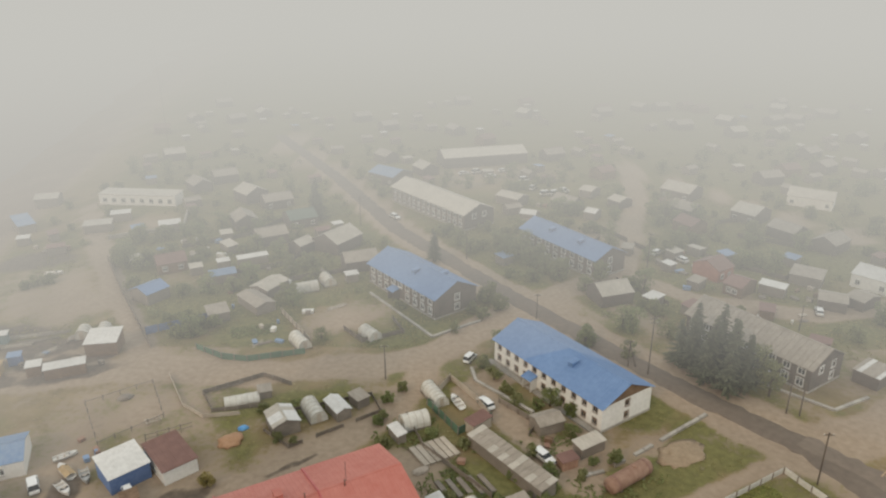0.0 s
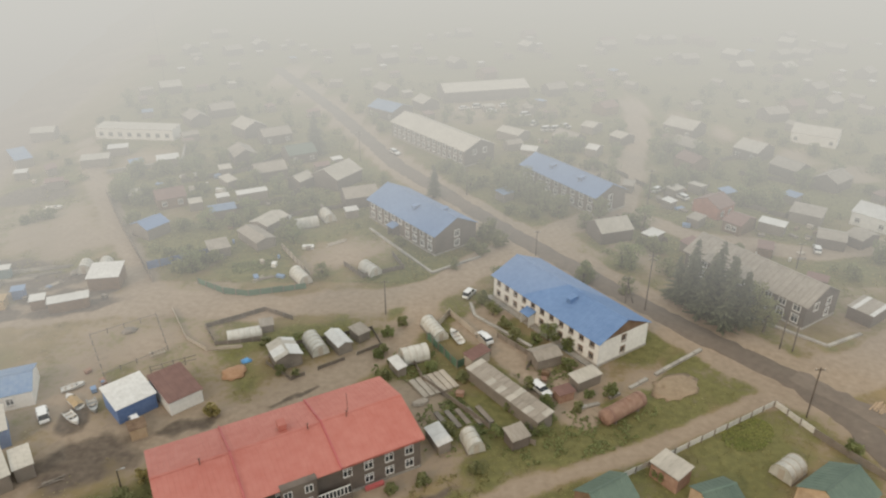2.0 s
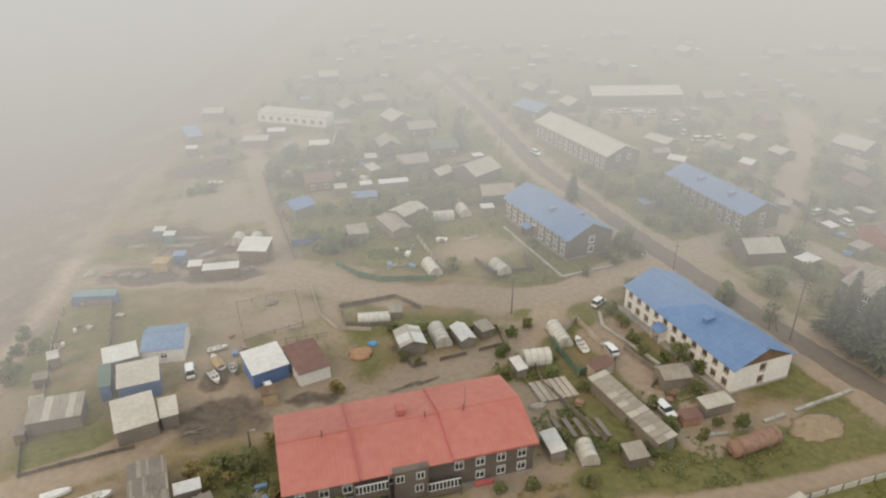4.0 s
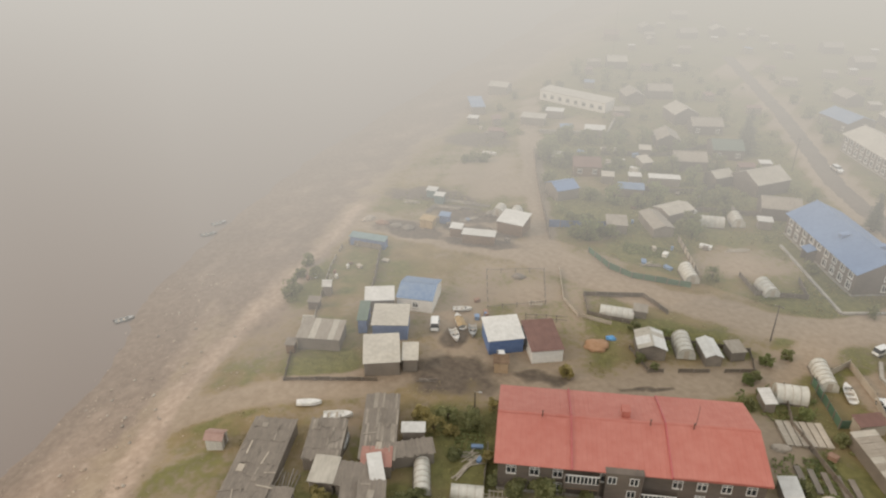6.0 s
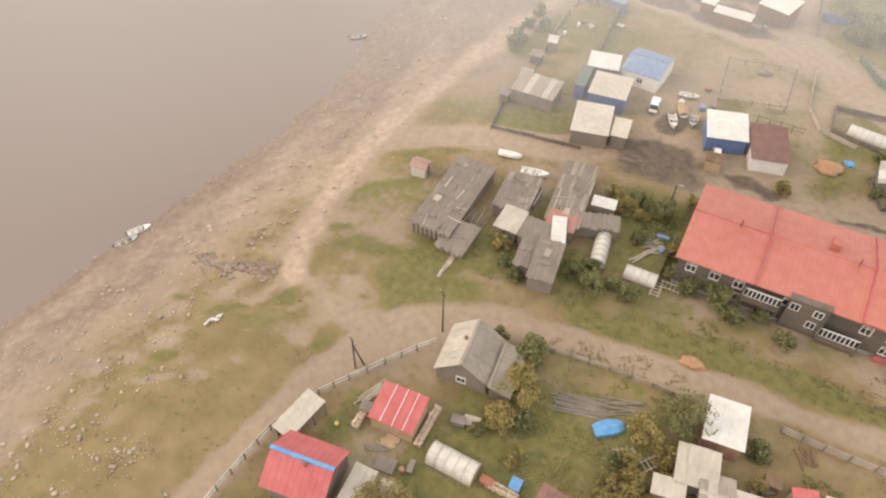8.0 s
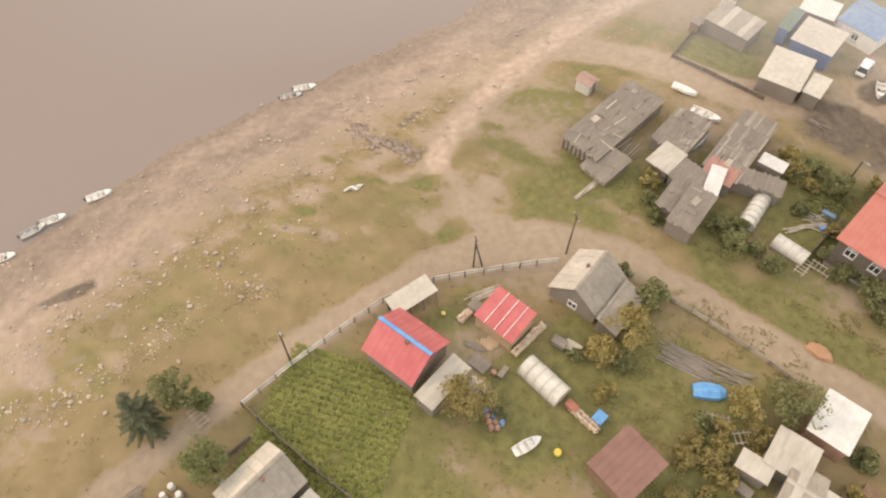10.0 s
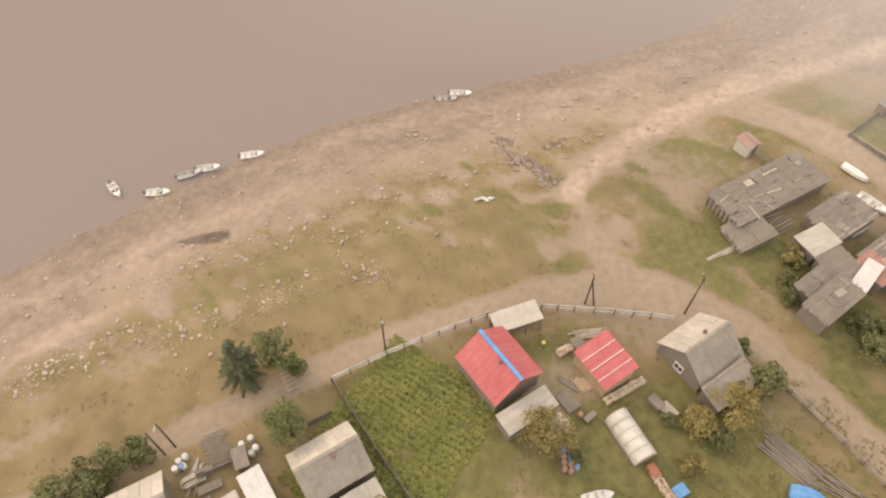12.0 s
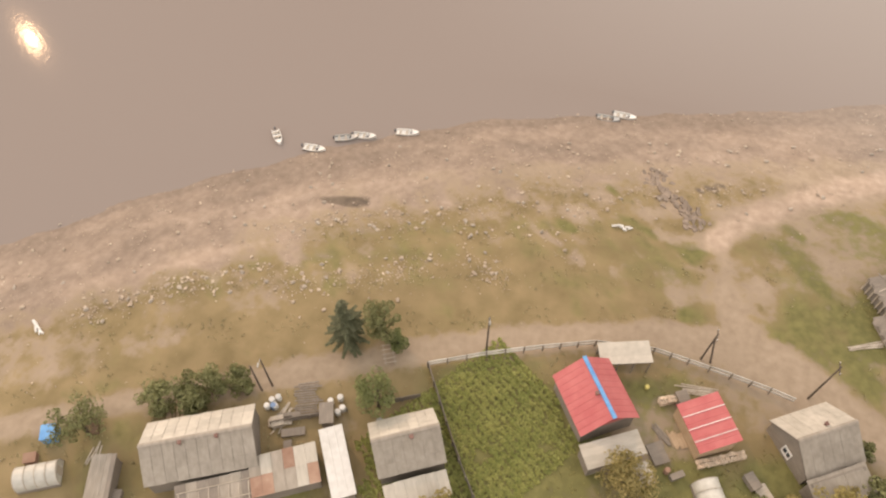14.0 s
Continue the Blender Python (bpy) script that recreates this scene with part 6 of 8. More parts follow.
def leafy_tree(name, x, y, h, r, mat, label, category="tree", seed=0, low=0.25, clumps=26, per=70):
    rng = np.random.default_rng(seed)
    t = thing(name, x, y, height(x, y), seed * 40, label, category, "trees and bushes" if category == "bush" else "garden trees")
    bm = bmesh.new()
    rod(bm, (0, 0, -0.3), (0.1, 0.05, h * 0.5), 0.05 * h ** 0.8, 0.03 * h ** 0.8, 8)
    centres = []
    for k in range(clumps):
        a, q = rng.uniform(0, math.tau), rng.uniform(0, 1) ** 0.5
        z = rng.uniform(low, 0.95)
        wide = r * math.sin(math.pi * min(0.95, (z - low) / (1.05 - low) * 0.8 + 0.2)) ** 0.6
        c = (wide * q * math.cos(a) * 0.8, wide * q * math.sin(a) * 0.8, h * z)
        centres.append((*c, r * rng.uniform(0.22, 0.4)))
        if k % 3 == 0:
            rod(bm, (0.05, 0.02, h * rng.uniform(0.15, 0.4)), c, 0.035 * h ** 0.5, 0.015, 5)
    part("trunk", bm, M_BARK, t)
    v, f = leaf_cloud(centres, per, 0.3, 0.85, rng)
    crown = new("crown", mesh_of("crown", v, f, mat))
    crown.parent = t
    return t


def conifer(name, x, y, h, r, label, seed=0):
    rng = np.random.default_rng(seed)
    t = thing(name, x, y, height(x, y), seed * 50, label, "conifer tree", "conifers")
    part("trunk", rods(((0, 0, -0.3), (0, 0, h), 0.035 * h, 0.02, 8)), M_BARK, t)
    v, f = [], []
    levels = int(h * 2.6)
    for k in range(levels):
        z = h * (0.12 + 0.86 * k / levels)
        reach = r * (1 - k / levels) ** 0.8 * rng.uniform(0.75, 1.15) + 0.12
        m = 6 if k < levels * 0.7 else 4
        for j in range(m):
            a = rng.uniform(0, math.tau)
            d = np.array((math.cos(a), math.sin(a), -0.22))
            side = np.array((-math.sin(a), math.cos(a), 0))
            ln = reach * rng.uniform(0.65, 1.1)
            steps_n = max(2, int(ln / 0.32))
            for s in range(steps_n):
                u = (s + 0.6) / steps_n
                c = np.array((0, 0, z)) + d * ln * u + np.array((0, 0, 0.12 * ln * u * u))
                for e in (-1, 1):
                    tip = c + d * 0.28 + side * e * (0.34 * (1.15 - u) + 0.1) + np.array((0, 0, rng.uniform(-0.1, 0.04)))
                    n = len(v)
                    v += [tuple(c - d * 0.16), tuple(c + d * 0.22), tuple(tip), tuple(tip - d * 0.3)]
                    f += [(n, n + 1, n + 2), (n, n + 2, n + 3)]
    crown = new("crown", mesh_of("crown", v, f, M_NEEDLE))
    crown.parent = t
    return t


conifer("pine_tree", -33.0, -22.6, 8.6, 2.8, "dark green pine beside the dirt road", 1)
leafy_tree("tree", -34.4, -18.9, 7.6, 2.3, M_BUSH, "tall bushy tree beside the pine", seed=2, clumps=36)
leafy_tree("bush", -34.0, -17.0, 2.8, 1.3, M_LEAF, "bright green shrub under the trees", "bush", seed=12)
leafy_tree("tree", -26.5, -16.4, 6.0, 2.7, M_LEAF, "round leafy tree at a cottage corner", seed=3)
for k, (bx, by, bh, br) in enumerate(((-22.6, -33.6, 3.6, 2.3), (-21.0, -36.2, 3.8, 2.3), (-19.4, -38.6, 3.4, 2.2), (-24.0, -31.4, 3.0, 1.8), (-20.0, -35.0, 3.6, 2.0))):
    leafy_tree("bush", bx, by, bh, br, M_BUSH, "dense green hedge bush behind the road", "bush", seed=20 + k, low=0.1)
leafy_tree("tree", -14.0, -44.0, 5.6, 3.0, M_BUSH, "broad leafy tree beside a shed", seed=5)
leafy_tree("tree", -26.3, 9.8, 6.0, 3.0, M_AUTUMN, "yellow-green apple tree by the cottage", seed=6, clumps=44)
leafy_tree("bush", -33.4, 33.6, 3.8, 2.2, M_BUSH, "round dark bush behind the old cottage", "bush", seed=7, low=0.1)
leafy_tree("tree", -29.9, 29.3, 4.2, 2.8, M_AUTUMN, "yellowing tree in the old cottage garden", seed=8)
leafy_tree("bush", -28.6, 25.8, 2.2, 2.2, M_AUTUMN, "low yellowing bush in rough grass", "bush", seed=9, low=0.1)
leafy_tree("tree", -17.0, 42.0, 5.6, 3.2, M_BUSH, "broad tree against the white roofed shed", seed=10)
leafy_tree("tree", -18.6, 37.6, 3.4, 2.2, M_AUTUMN, "small yellowing tree in a garden", seed=11)
leafy_tree("tree", -17.4, -7.0, 4.2, 2.6, M_AUTUMN, "yellow-brown tree beside a cottage", seed=31)
for k, (bx, by, bh, br, bm_) in enumerate(((-15.3, 33.5, 1.8, 1.6, M_AUTUMN), (-15.4, 29.2, 1.6, 1.6, M_AUTUMN), (-7.8, 43.8, 1.5, 1.0, M_AUTUMN), (-10.5, 46.6, 2.2, 1.4, M_BUSH), (-4.8, 46.6, 1.4, 1.2, M_BUSH), (-46.1, 60.2, 2.6, 2.0, M_AUTUMN), (-42.8, 65.0, 2.4, 1.8, M_BUSH),
                                           (-50.6, 41.5, 2.0, 1.3, M_AUTUMN), (-30.8, 56.8, 2.4, 1.6, M_BUSH), (-26.4, 58.6, 3.2, 2.2, M_BUSH), (-37.7, 47.2, 2.4, 2.2, M_BUSH), (-34.0, 50.1, 2.0, 1.8, M_BUSH), (-41, 46.6, 2.2, 1.7, M_BUSH), (-36.6, 82.9, 1.8, 1.4, M_AUTUMN), (-31.0, 60.0, 2.0, 1.6, M_BUSH),
                                           (-90.1, 73.6, 2.6, 2.0, M_BUSH), (-91.9, 82.0, 2.0, 1.6, M_BUSH), (17.0, 104.0, 3.6, 2.4, M_LEAF), (20.2, 101.4, 2.4, 1.6, M_LEAF), (7.5, 112.5, 3.0, 2.0, M_BUSH), (5.6, 116.5, 2.6, 1.6, M_BUSH), (34.8, 121.2, 3.2, 2.2, M_BUSH), (28.0, 126.0, 3.0, 2.0, M_BUSH),
                                           (25.0, 88.5, 2.4, 1.4, M_LEAF), (28.0, 71.0, 2.4, 1.4, M_LEAF), (14.5, 82.0, 1.8, 1.2, M_LEAF), (56.8, 76.0, 2.2, 1.6, M_LEAF), (-24.0, 24.5, 1.4, 1.5, M_AUTUMN), (-12.6, 27.0, 1.4, 1.4, M_AUTUMN), (-9.0, 31.5, 1.6, 1.4, M_AUTUMN), (6.0, 147.0, 3.4, 2.4, M_BUSH))):
    leafy_tree("bush", bx, by, bh, br, bm_, "unkempt yellow bush among the yards" if bm_ == M_AUTUMN else "unkempt green bush among the yards", "bush", seed=40 + k, low=0.1, clumps=18, per=55)
for k, (tx, ty, th, tr) in enumerate(((44.8, 115.4, 10.5, 3.2), (47.4, 112.0, 11.5, 3.4), (50.2, 109.6, 12.0, 3.4), (46.6, 119.0, 11.0, 3.2), (52.4, 108.6, 10.0, 3.2), (49.6, 114.6, 12.5, 3.4), (46.0, 111.6, 9.0, 3.0), (51.0, 112.4, 11.0, 3.2), (43.4, 118.0, 8.5, 2.8), (48.8, 107.6, 8.0, 2.8), (-5.0, 170.6, 7.6, 2.2), (-44.2, 212.6, 12.0, 3.6))):
    conifer("spruce_tree", tx, ty, th * (1.22 if k < 10 else 1.0), tr * (1.1 if k < 10 else 1.0), "dense dark spruce beside the street" if k < 10 else "single dark spruce by the street", 60 + k)
for k, (tx, ty, th, tr) in enumerate(((54.8, 109.6, 9.0, 3.0), (56.6, 107.6, 7.0, 2.4), (14.0, 171.0, 6.0, 3.0), (19.0, 176.0, 6.5, 3.2), (22.0, 168.0, 5.5, 2.8), (27.0, 160.0, 5.0, 2.6), (12.0, 178.0, 6.0, 3.0), (36.0, 158.0, 5.0, 2.6))):
    leafy_tree("tree", tx, ty, th, tr, M_BUSH, "broad leafy tree by the street", seed=70 + k, clumps=30)


# ---- small things in the yards ----
def heap(name, x, y, rx, ry, h, mat, label, category, yaw=0.0):
    bm = bmesh.new()
    bmesh.ops.create_icosphere(bm, subdivisions=3, radius=1)
    for v in bm.verts:
        n = noise.noise(v.co * 2.1 + Vector((x, y, 0))) * 0.42
        v.co = Vector((v.co.x * rx * (1 + n), v.co.y * ry * (1 + n), max(-0.25, v.co.z * h * (1 + n))))
    for f in bm.faces:
        f.smooth = True
    ob = new(name, finish(name, bm, mat))
    ob.matrix_basis = pose(x, y, height(x, y) - 0.05, 0, 0, yaw)
    return tagged(ob, label, category)


heap("earth_mound", 36.0, 91.2, 4.4, 2.8, 0.4, M_EARTHPILE, "broad bare mound of tan earth", "earth mound", 35)
heap("sand_mound", -36.4, 93.4, 2.2, 1.6, 0.7, M_SANDPILE, "small pile of orange sand", "sand pile", 30)
heap("tarp_heap", -35.2, 96.8, 0.9, 0.6, 0.5, M_TARP, "crumpled blue tarpaulin on the ground", "tarpaulin", 30)
heap("climbing_mound", -59.0, 105.6, 1.3, 1.0, 0.6, M_OLDWOOD, "dark weathered timber heap on the pitch", "timber heap", 30)
heap("rubble_mound", -5.0, 86.4, 1.4, 0.8, 0.4, M_STONE, "small heap of pale rubble", "rubble", 30)


def steel_tank():
    t = thing("steel_tank", 26.0, 84.2, 1.15, 36, "large rusty steel tank lying on the grass", "tank")
    bm = bmesh.new()
    rings = []
    for x, r in ((-4.4, 0.5), (-4.25, 1.0), (-4.0, 1.25), (-3.2, 1.28), (3.2, 1.28), (4.0, 1.25), (4.25, 1.0), (4.4, 0.5)):
        rings.append([bm.verts.new((x, r * math.cos(k * math.tau / 24), r * math.sin(k * math.tau / 24))) for k in range(24)])
    for a, b in zip(rings[:-1], rings[1:]):
        for k in range(24):
            bm.faces.new((a[k], a[(k + 1) % 24], b[(k + 1) % 24], b[k])).smooth = True
    bm.faces.new(rings[0]), bm.faces.new(rings[-1][::-1])
    part("shell", bm, M_RUST, t)
    for x in (-3.2, 3.2):
        part("weld_band", rods(((x - 0.08, 0, 0), (x + 0.08, 0, 0), 1.32, 1.32, 24)), M_BROWNROOF, t)
    part("manhole", rods(((1.0, 0, 1.2), (1.0, 0, 1.45), 0.35, 0.35, 12)), M_RUST, t)
    part("cradle", boxes((-2.6, -2.2, -1.0, 1.0, -1.5, -0.9), (2.2, 2.6, -1.0, 1.0, -1.5, -0.9)), M_OLDWOOD, t)


steel_tank()

M_SPLIT = material("split_birch", (0.48, 0.37, 0.27), (0.66, 0.55, 0.43), 0.85, 4.0, 0.8, 0.3, vary=0.2)
LOG = finish("log", rods(((0, -0.2, 0), (0, 0.2, 0), 0.12, 0.12, 7)), M_SPLIT)
PLANK = finish("plank", boxes((-0.5, 0.5, -0.07, 0.07, 0, 0.05)), M_PALEWOOD)
OLDPLANK = finish("plank", boxes((-0.5, 0.5, -0.08, 0.08, 0, 0.05)), M_OLDWOOD)


def woodpile(x, y, yaw, L, rows, label="stack of split firewood"):
    t = thing("firewood_stack", x, y, height(x, y), yaw, label, "firewood", "firewood stacks")
    for j in range(rows):
        for k in range(int(L / 0.26)):
            for b in range(2):
                share("log", LOG, t, pose(-L / 2 + k * 0.26 + 0.13 * (j % 2), -0.22 + 0.44 * b + random.uniform(-0.05, 0.05), 0.11 + j * 0.22, random.uniform(-14, 14), 0, random.uniform(-25, 25)) @ Matrix.Scale(random.uniform(0.75, 1.15), 4))


woodpile(-32.4, 18.9, 121, 5.2, 3)
woodpile(-21.9, 21.4, 28, 3.8, 3)
woodpile(-37.2, 12.9, 120, 2.2, 3, "short stack of split firewood")


def plank_pile(x, y, yaw, n, length, wide, label, mesh=None, fan=3.0, high=0.05):
    t = thing("plank_pile", x, y, height(x, y), yaw, label, "planks", "stacks of planks")
    for k in range(n):
        share("plank", mesh or PLANK, t, pose(random.uniform(-0.4, 0.4), -wide / 2 + wide * k / max(n - 1, 1), high * (k % 3), 0, 0, random.uniform(-fan, fan)) @ Matrix.Diagonal((length * random.uniform(0.85, 1.05), 1, 1, 1)))


plank_pile(-25.2, 34.8, 42, 14, 6.2, 2.4, "long grey poles laid out on the grass", OLDPLANK, 4)
plank_pile(-22.6, 38.6, 52, 8, 5.0, 1.8, "loose grey boards in rough grass", OLDPLANK, 9)
plank_pile(-39.4, 15.6, 100, 6, 4.0, 0.9, "pale boards stacked by the fence", PLANK, 3)
plank_pile(-51.1, 33.1, 120, 3, 4.6, 0.4, "plank footbridge over a ditch", PLANK, 1, 0.02)
plank_pile(-33.2, 14.3, 33, 8, 1.8, 1.3, "orange boards of a small platform", finish("plank", boxes((-0.5, 0.5, -0.08, 0.08, 0, 0.06)), M_NEWWOOD), 1, 0.01)
plank_pile(-25.0, -24.0, 116, 14, 2.6, 3.6, "grey board platform beside the poles", OLDPLANK, 2, 0.02)
plank_pile(-42.0, 109.6, 30, 6, 6.0, 1.0, "dark timber beams along a fence", OLDPLANK, 2)
plank_pile(-27.0, 142.8, 40, 6, 5.0, 1.0, "timber beams lying by the lane", PLANK, 4)
plank_pile(-7.5, 51.0, -20, 8, 2.2, 1.6, "reddish boards behind the fence", finish("plank", boxes((-0.5, 0.5, -0.08, 0.08, 0, 0.06)), M_BARKWOOD), 25)
plank_pile(-38.8, 59.2, 60, 10, 2.6, 2.4, "scattered boards in a garden", PLANK, 30)
plank_pile(66.0, 86.0, 40, 8, 3.0, 1.8, "fresh sawn planks stacked at the corner", finish("plank", boxes((-0.5, 0.5, -0.1, 0.1, 0, 0.12)), M_NEWWOOD), 2, 0.12)
plank_pile(-18.3, -36.2, 32, 9, 3.4, 2.0, "fresh pale boards beside the cottage", finish("plank", boxes((-0.5, 0.5, -0.1, 0.1, 0, 0.06)), M_NEWWOOD), 8)
plank_pile(-53.8, 69.0, 30, 4, 3.0, 0.6, "loose boards on the yard", OLDPLANK, 12)



def barrel(x, y, mat, label, h=0.85, r=0.3):
    t = thing("barrel", x, y, height(x, y), 0, label, "barrel", "barrels in the yards")
    bm = bmesh.new()
    rings = [[bm.verts.new((rr * math.cos(k * math.tau / 14), rr * math.sin(k * math.tau / 14), z)) for k in range(14)] for z, rr in ((0, r * 0.95), (0.02, r), (h * 0.33, r), (h * 0.35, r * 1.05), (h * 0.37, r), (h * 0.65, r), (h * 0.67, r * 1.05), (h * 0.69, r), (h - 0.02, r), (h, r * 0.94))]
    for a, b in zip(rings[:-1], rings[1:]):
        for k in range(14):
            bm.faces.new((a[k], a[(k + 1) % 14], b[(k + 1) % 14], b[k])).smooth = True
    bm.faces.new(rings[0][::-1]), bm.faces.new(rings[-1])
    part("drum", bm, mat, t)
    part("lid", rods(((0, 0, h), (0, 0, h + 0.03), r * 0.85, r * 0.85, 14)), mat, t)


for k in range(11):
    barrel(-25.4 + 0.62 * (k % 4) + 0.2 * (k // 4), 11.6 + 0.62 * (k // 4), M_RUST if k % 5 else M_PALEBLUE, "rusty steel drum in a cluster" if k % 5 else "faded blue drum in a cluster")
for bx, by in ((-23.4, -27.4), (-22.9, -26.8), (-23.9, -26.9), (-22.6, -27.6), (-25.0, -19.9), (-24.4, -20.2), (-26.0, -20.6), (-25.3, -21.4)):
    barrel(bx, by, M_BOATWHITE, "white plastic water barrel", 0.8, 0.32)
barrel(-24.9, -15.6, M_BOATGREY, "grey water barrel at a wall", 0.8, 0.34)
barrel(-19.4, 17.4, material("yellow_plastic", (0.6, 0.45, 0.06), (0.68, 0.52, 0.1), 0.5), "yellow plastic tub in the garden", 0.5, 0.38)
barrel(-38.0, 10.4, material("yellow_bucket", (0.6, 0.5, 0.15), (0.66, 0.56, 0.2), 0.5), "pale yellow bucket on the path", 0.4, 0.24)


def crate(name, x, y, yaw, L, W, H, mat, label, category="box"):
    t = thing(name, x, y, height(x, y), yaw, label, category)
    bm = boxes((-L / 2, L / 2, -W / 2, W / 2, -0.05, H))
    bmesh.ops.bevel(bm, geom=bm.edges[:], offset=0.03, segments=1, affect="EDGES")
    part("body", bm, mat, t)
    part("lid", boxes((-L / 2 - 0.04, L / 2 + 0.04, -W / 2 - 0.04, W / 2 + 0.04, H + 0.004, H + 0.06)), mat, t)


crate("box", -23.6, 20.5, 28, 1.3, 0.8, 0.7, M_BRICK, "rust-red box in the garden")
crate("box", -21.6, 22.8, 30, 1.1, 1.3, 0.8, M_TARP, "box under a blue sheet")
crate("wind_block", -12.6, -47.6, 30, 1.6, 1.4, 1.2, M_TARP, "small blue covered hut")
crate("box", -37.6, 14.2, 33, 1.6, 1.2, 1.0, M_OLDWOOD, "grey board box beside the bathhouse")
crate("table", -31.0, 21.9, 40, 1.6, 1.0, 0.7, M_OLDWOOD, "old board table by the cottage", "table")
crate("board_stack", -30.2, 23.2, 40, 1.8, 1.2, 0.25, M_PALEWOOD, "flat stack of pale sheets", "boards")
crate("board_stack", -31.0, 12.6, 35, 2.2, 1.6, 0.15, M_OLDWOOD, "flat grey boards by the annex", "boards")
crate("box", -9.8, -47.9, 120, 1.2, 1.0, 0.6, M_RUST, "rusty tray on the ground")
crate("box", -11.0, 33.8, 30, 1.4, 1.0, 0.5, M_OLDWOOD, "open grey frame on the grass")
crate("box", -7.4, 45.2, 30, 1.6, 1.4, 1.3, M_BARKWOOD, "brown board box by the fence")
for k, (px, py) in enumerate(((-22.4, -25.0), (-21.6, -25.6), (-21.0, -23.8))):
    crate("garden_bed", px, py, 116, 2.4, 0.8, 0.22, M_PALEWOOD if k % 2 else M_OLDWOOD, "raised garden bed of boards", "garden bed")
for k in range(6):
    crate("garden_bed", -5.4 + 1.02 * k * 0.93, 89.6 + 0.6 * k * 0.9, -58, 5.0, 0.85, 0.25, M_PALEWOOD, "long raised bed under pale film", "garden bed")
for k in range(5):
    crate("garden_bed", -1.5 + 1.6 * k, 82.0 + 0.4 * k, -60, 4.2, 0.7, 0.2, M_OLDWOOD, "narrow raised bed of dark boards", "garden bed")


def frame_rack(x, y, yaw, label="small ladder rack of pale poles"):
    t = thing("ladder_rack", x, y, height(x, y), yaw, label, "rack", "pale wooden racks")
    for s in (-0.5, 0.5):
        part("stile", boxes((-1.3, 1.3, s - 0.05, s + 0.05, 0.4, 0.5)), M_PALEWOOD, t)
        for e in (-1.1, 1.1):
            part("leg", boxes((e - 0.05, e + 0.05, s - 0.04, s + 0.04, -0.1, 0.39)), M_PALEWOOD, t)
    for k in range(5):
        part("rung", boxes((-1.1 + 0.55 * k - 0.04, -1.1 + 0.55 * k + 0.04, -0.75, 0.75, 0.505, 0.57)), M_PALEWOOD, t)


for px, py, pw in ((-32.9, 53.7, 120), (-32.2, 55.6, 30), (-18.2, 34.6, 60), (-15.8, 36.5, 80), (-32.6, -17.6, 30), (-51.0, 98.4, 35)):
    frame_rack(px, py, pw)


# the batten frame and white strips on the roofs
def roof_extras():
    t = thing("roof_battens", -12.4, -27.6, 2.22, 122, "bare pale battens of a stripped roof", "battens")
    for k in range(8):
        part("batten", boxes((-3.4 + k * 0.95, -3.32 + k * 0.95, -1.4, 1.4, 0.02, 0.1)), M_PALEWOOD, t)
    for k in range(2):
        part("batten", boxes((-3.5, 3.5, -0.9 + 1.5 * k, -0.82 + 1.5 * k, 0.11, 0.18)), M_PALEWOOD, t)
    t = thing("roof_strips", -34.8, 16.6, 2.3, 33, "white strips on the crimson bathhouse roof", "roof trim")
    for k in (-1.2, 0.2, 1.5):
        bm = bmesh.new()
        slab(bm, [(k - 0.035, -2.2, 0.09), (k + 0.035, -2.2, 0.09), (k + 0.035, 2.2, 0.99), (k - 0.035, 2.2, 0.99)], 0.03)
        part("strip", bm, M_WINFRAME, t)


roof_extras()
part("blue_ridge_strip", boxes((-3.6, 3.6, -0.22, 0.22, 4.98, 5.06)), M_TARP, bpy.data.objects["cottage.001"], "sky blue ridge strip")
for nm, cx, cy, cz in (("cottage.001", 0.6, -0.5, 4.5), ("cottage.002", 0.4, 0.7, 3.9), ("cottage.003", -1.5, -0.4, 4.3), ("cottage.003", 2.0, -0.4, 4.3), ("cottage.004", 0.5, -0.5, 4.4)):
    chimney(bpy.data.objects[nm], cx, cy, cz - 0.4, cz + 0.55, M_BROWNROOF, r=0.11)


# ---- stones on the bank ----
def stone_shapes(n):
    out = []
    for k in range(n):
        bm = bmesh.new()
        bmesh.ops.create_icosphere(bm, subdivisions=1, radius=0.5)
        for v in bm.verts:
            v.co *= 1 + 0.5 * noise.noise(v.co * 2 + Vector((k * 7.1, 0, 0)))
            v.co.z *= 0.6
        out.append(finish("stone", bm, M_STONE))
    return out


STONES = stone_shapes(5)


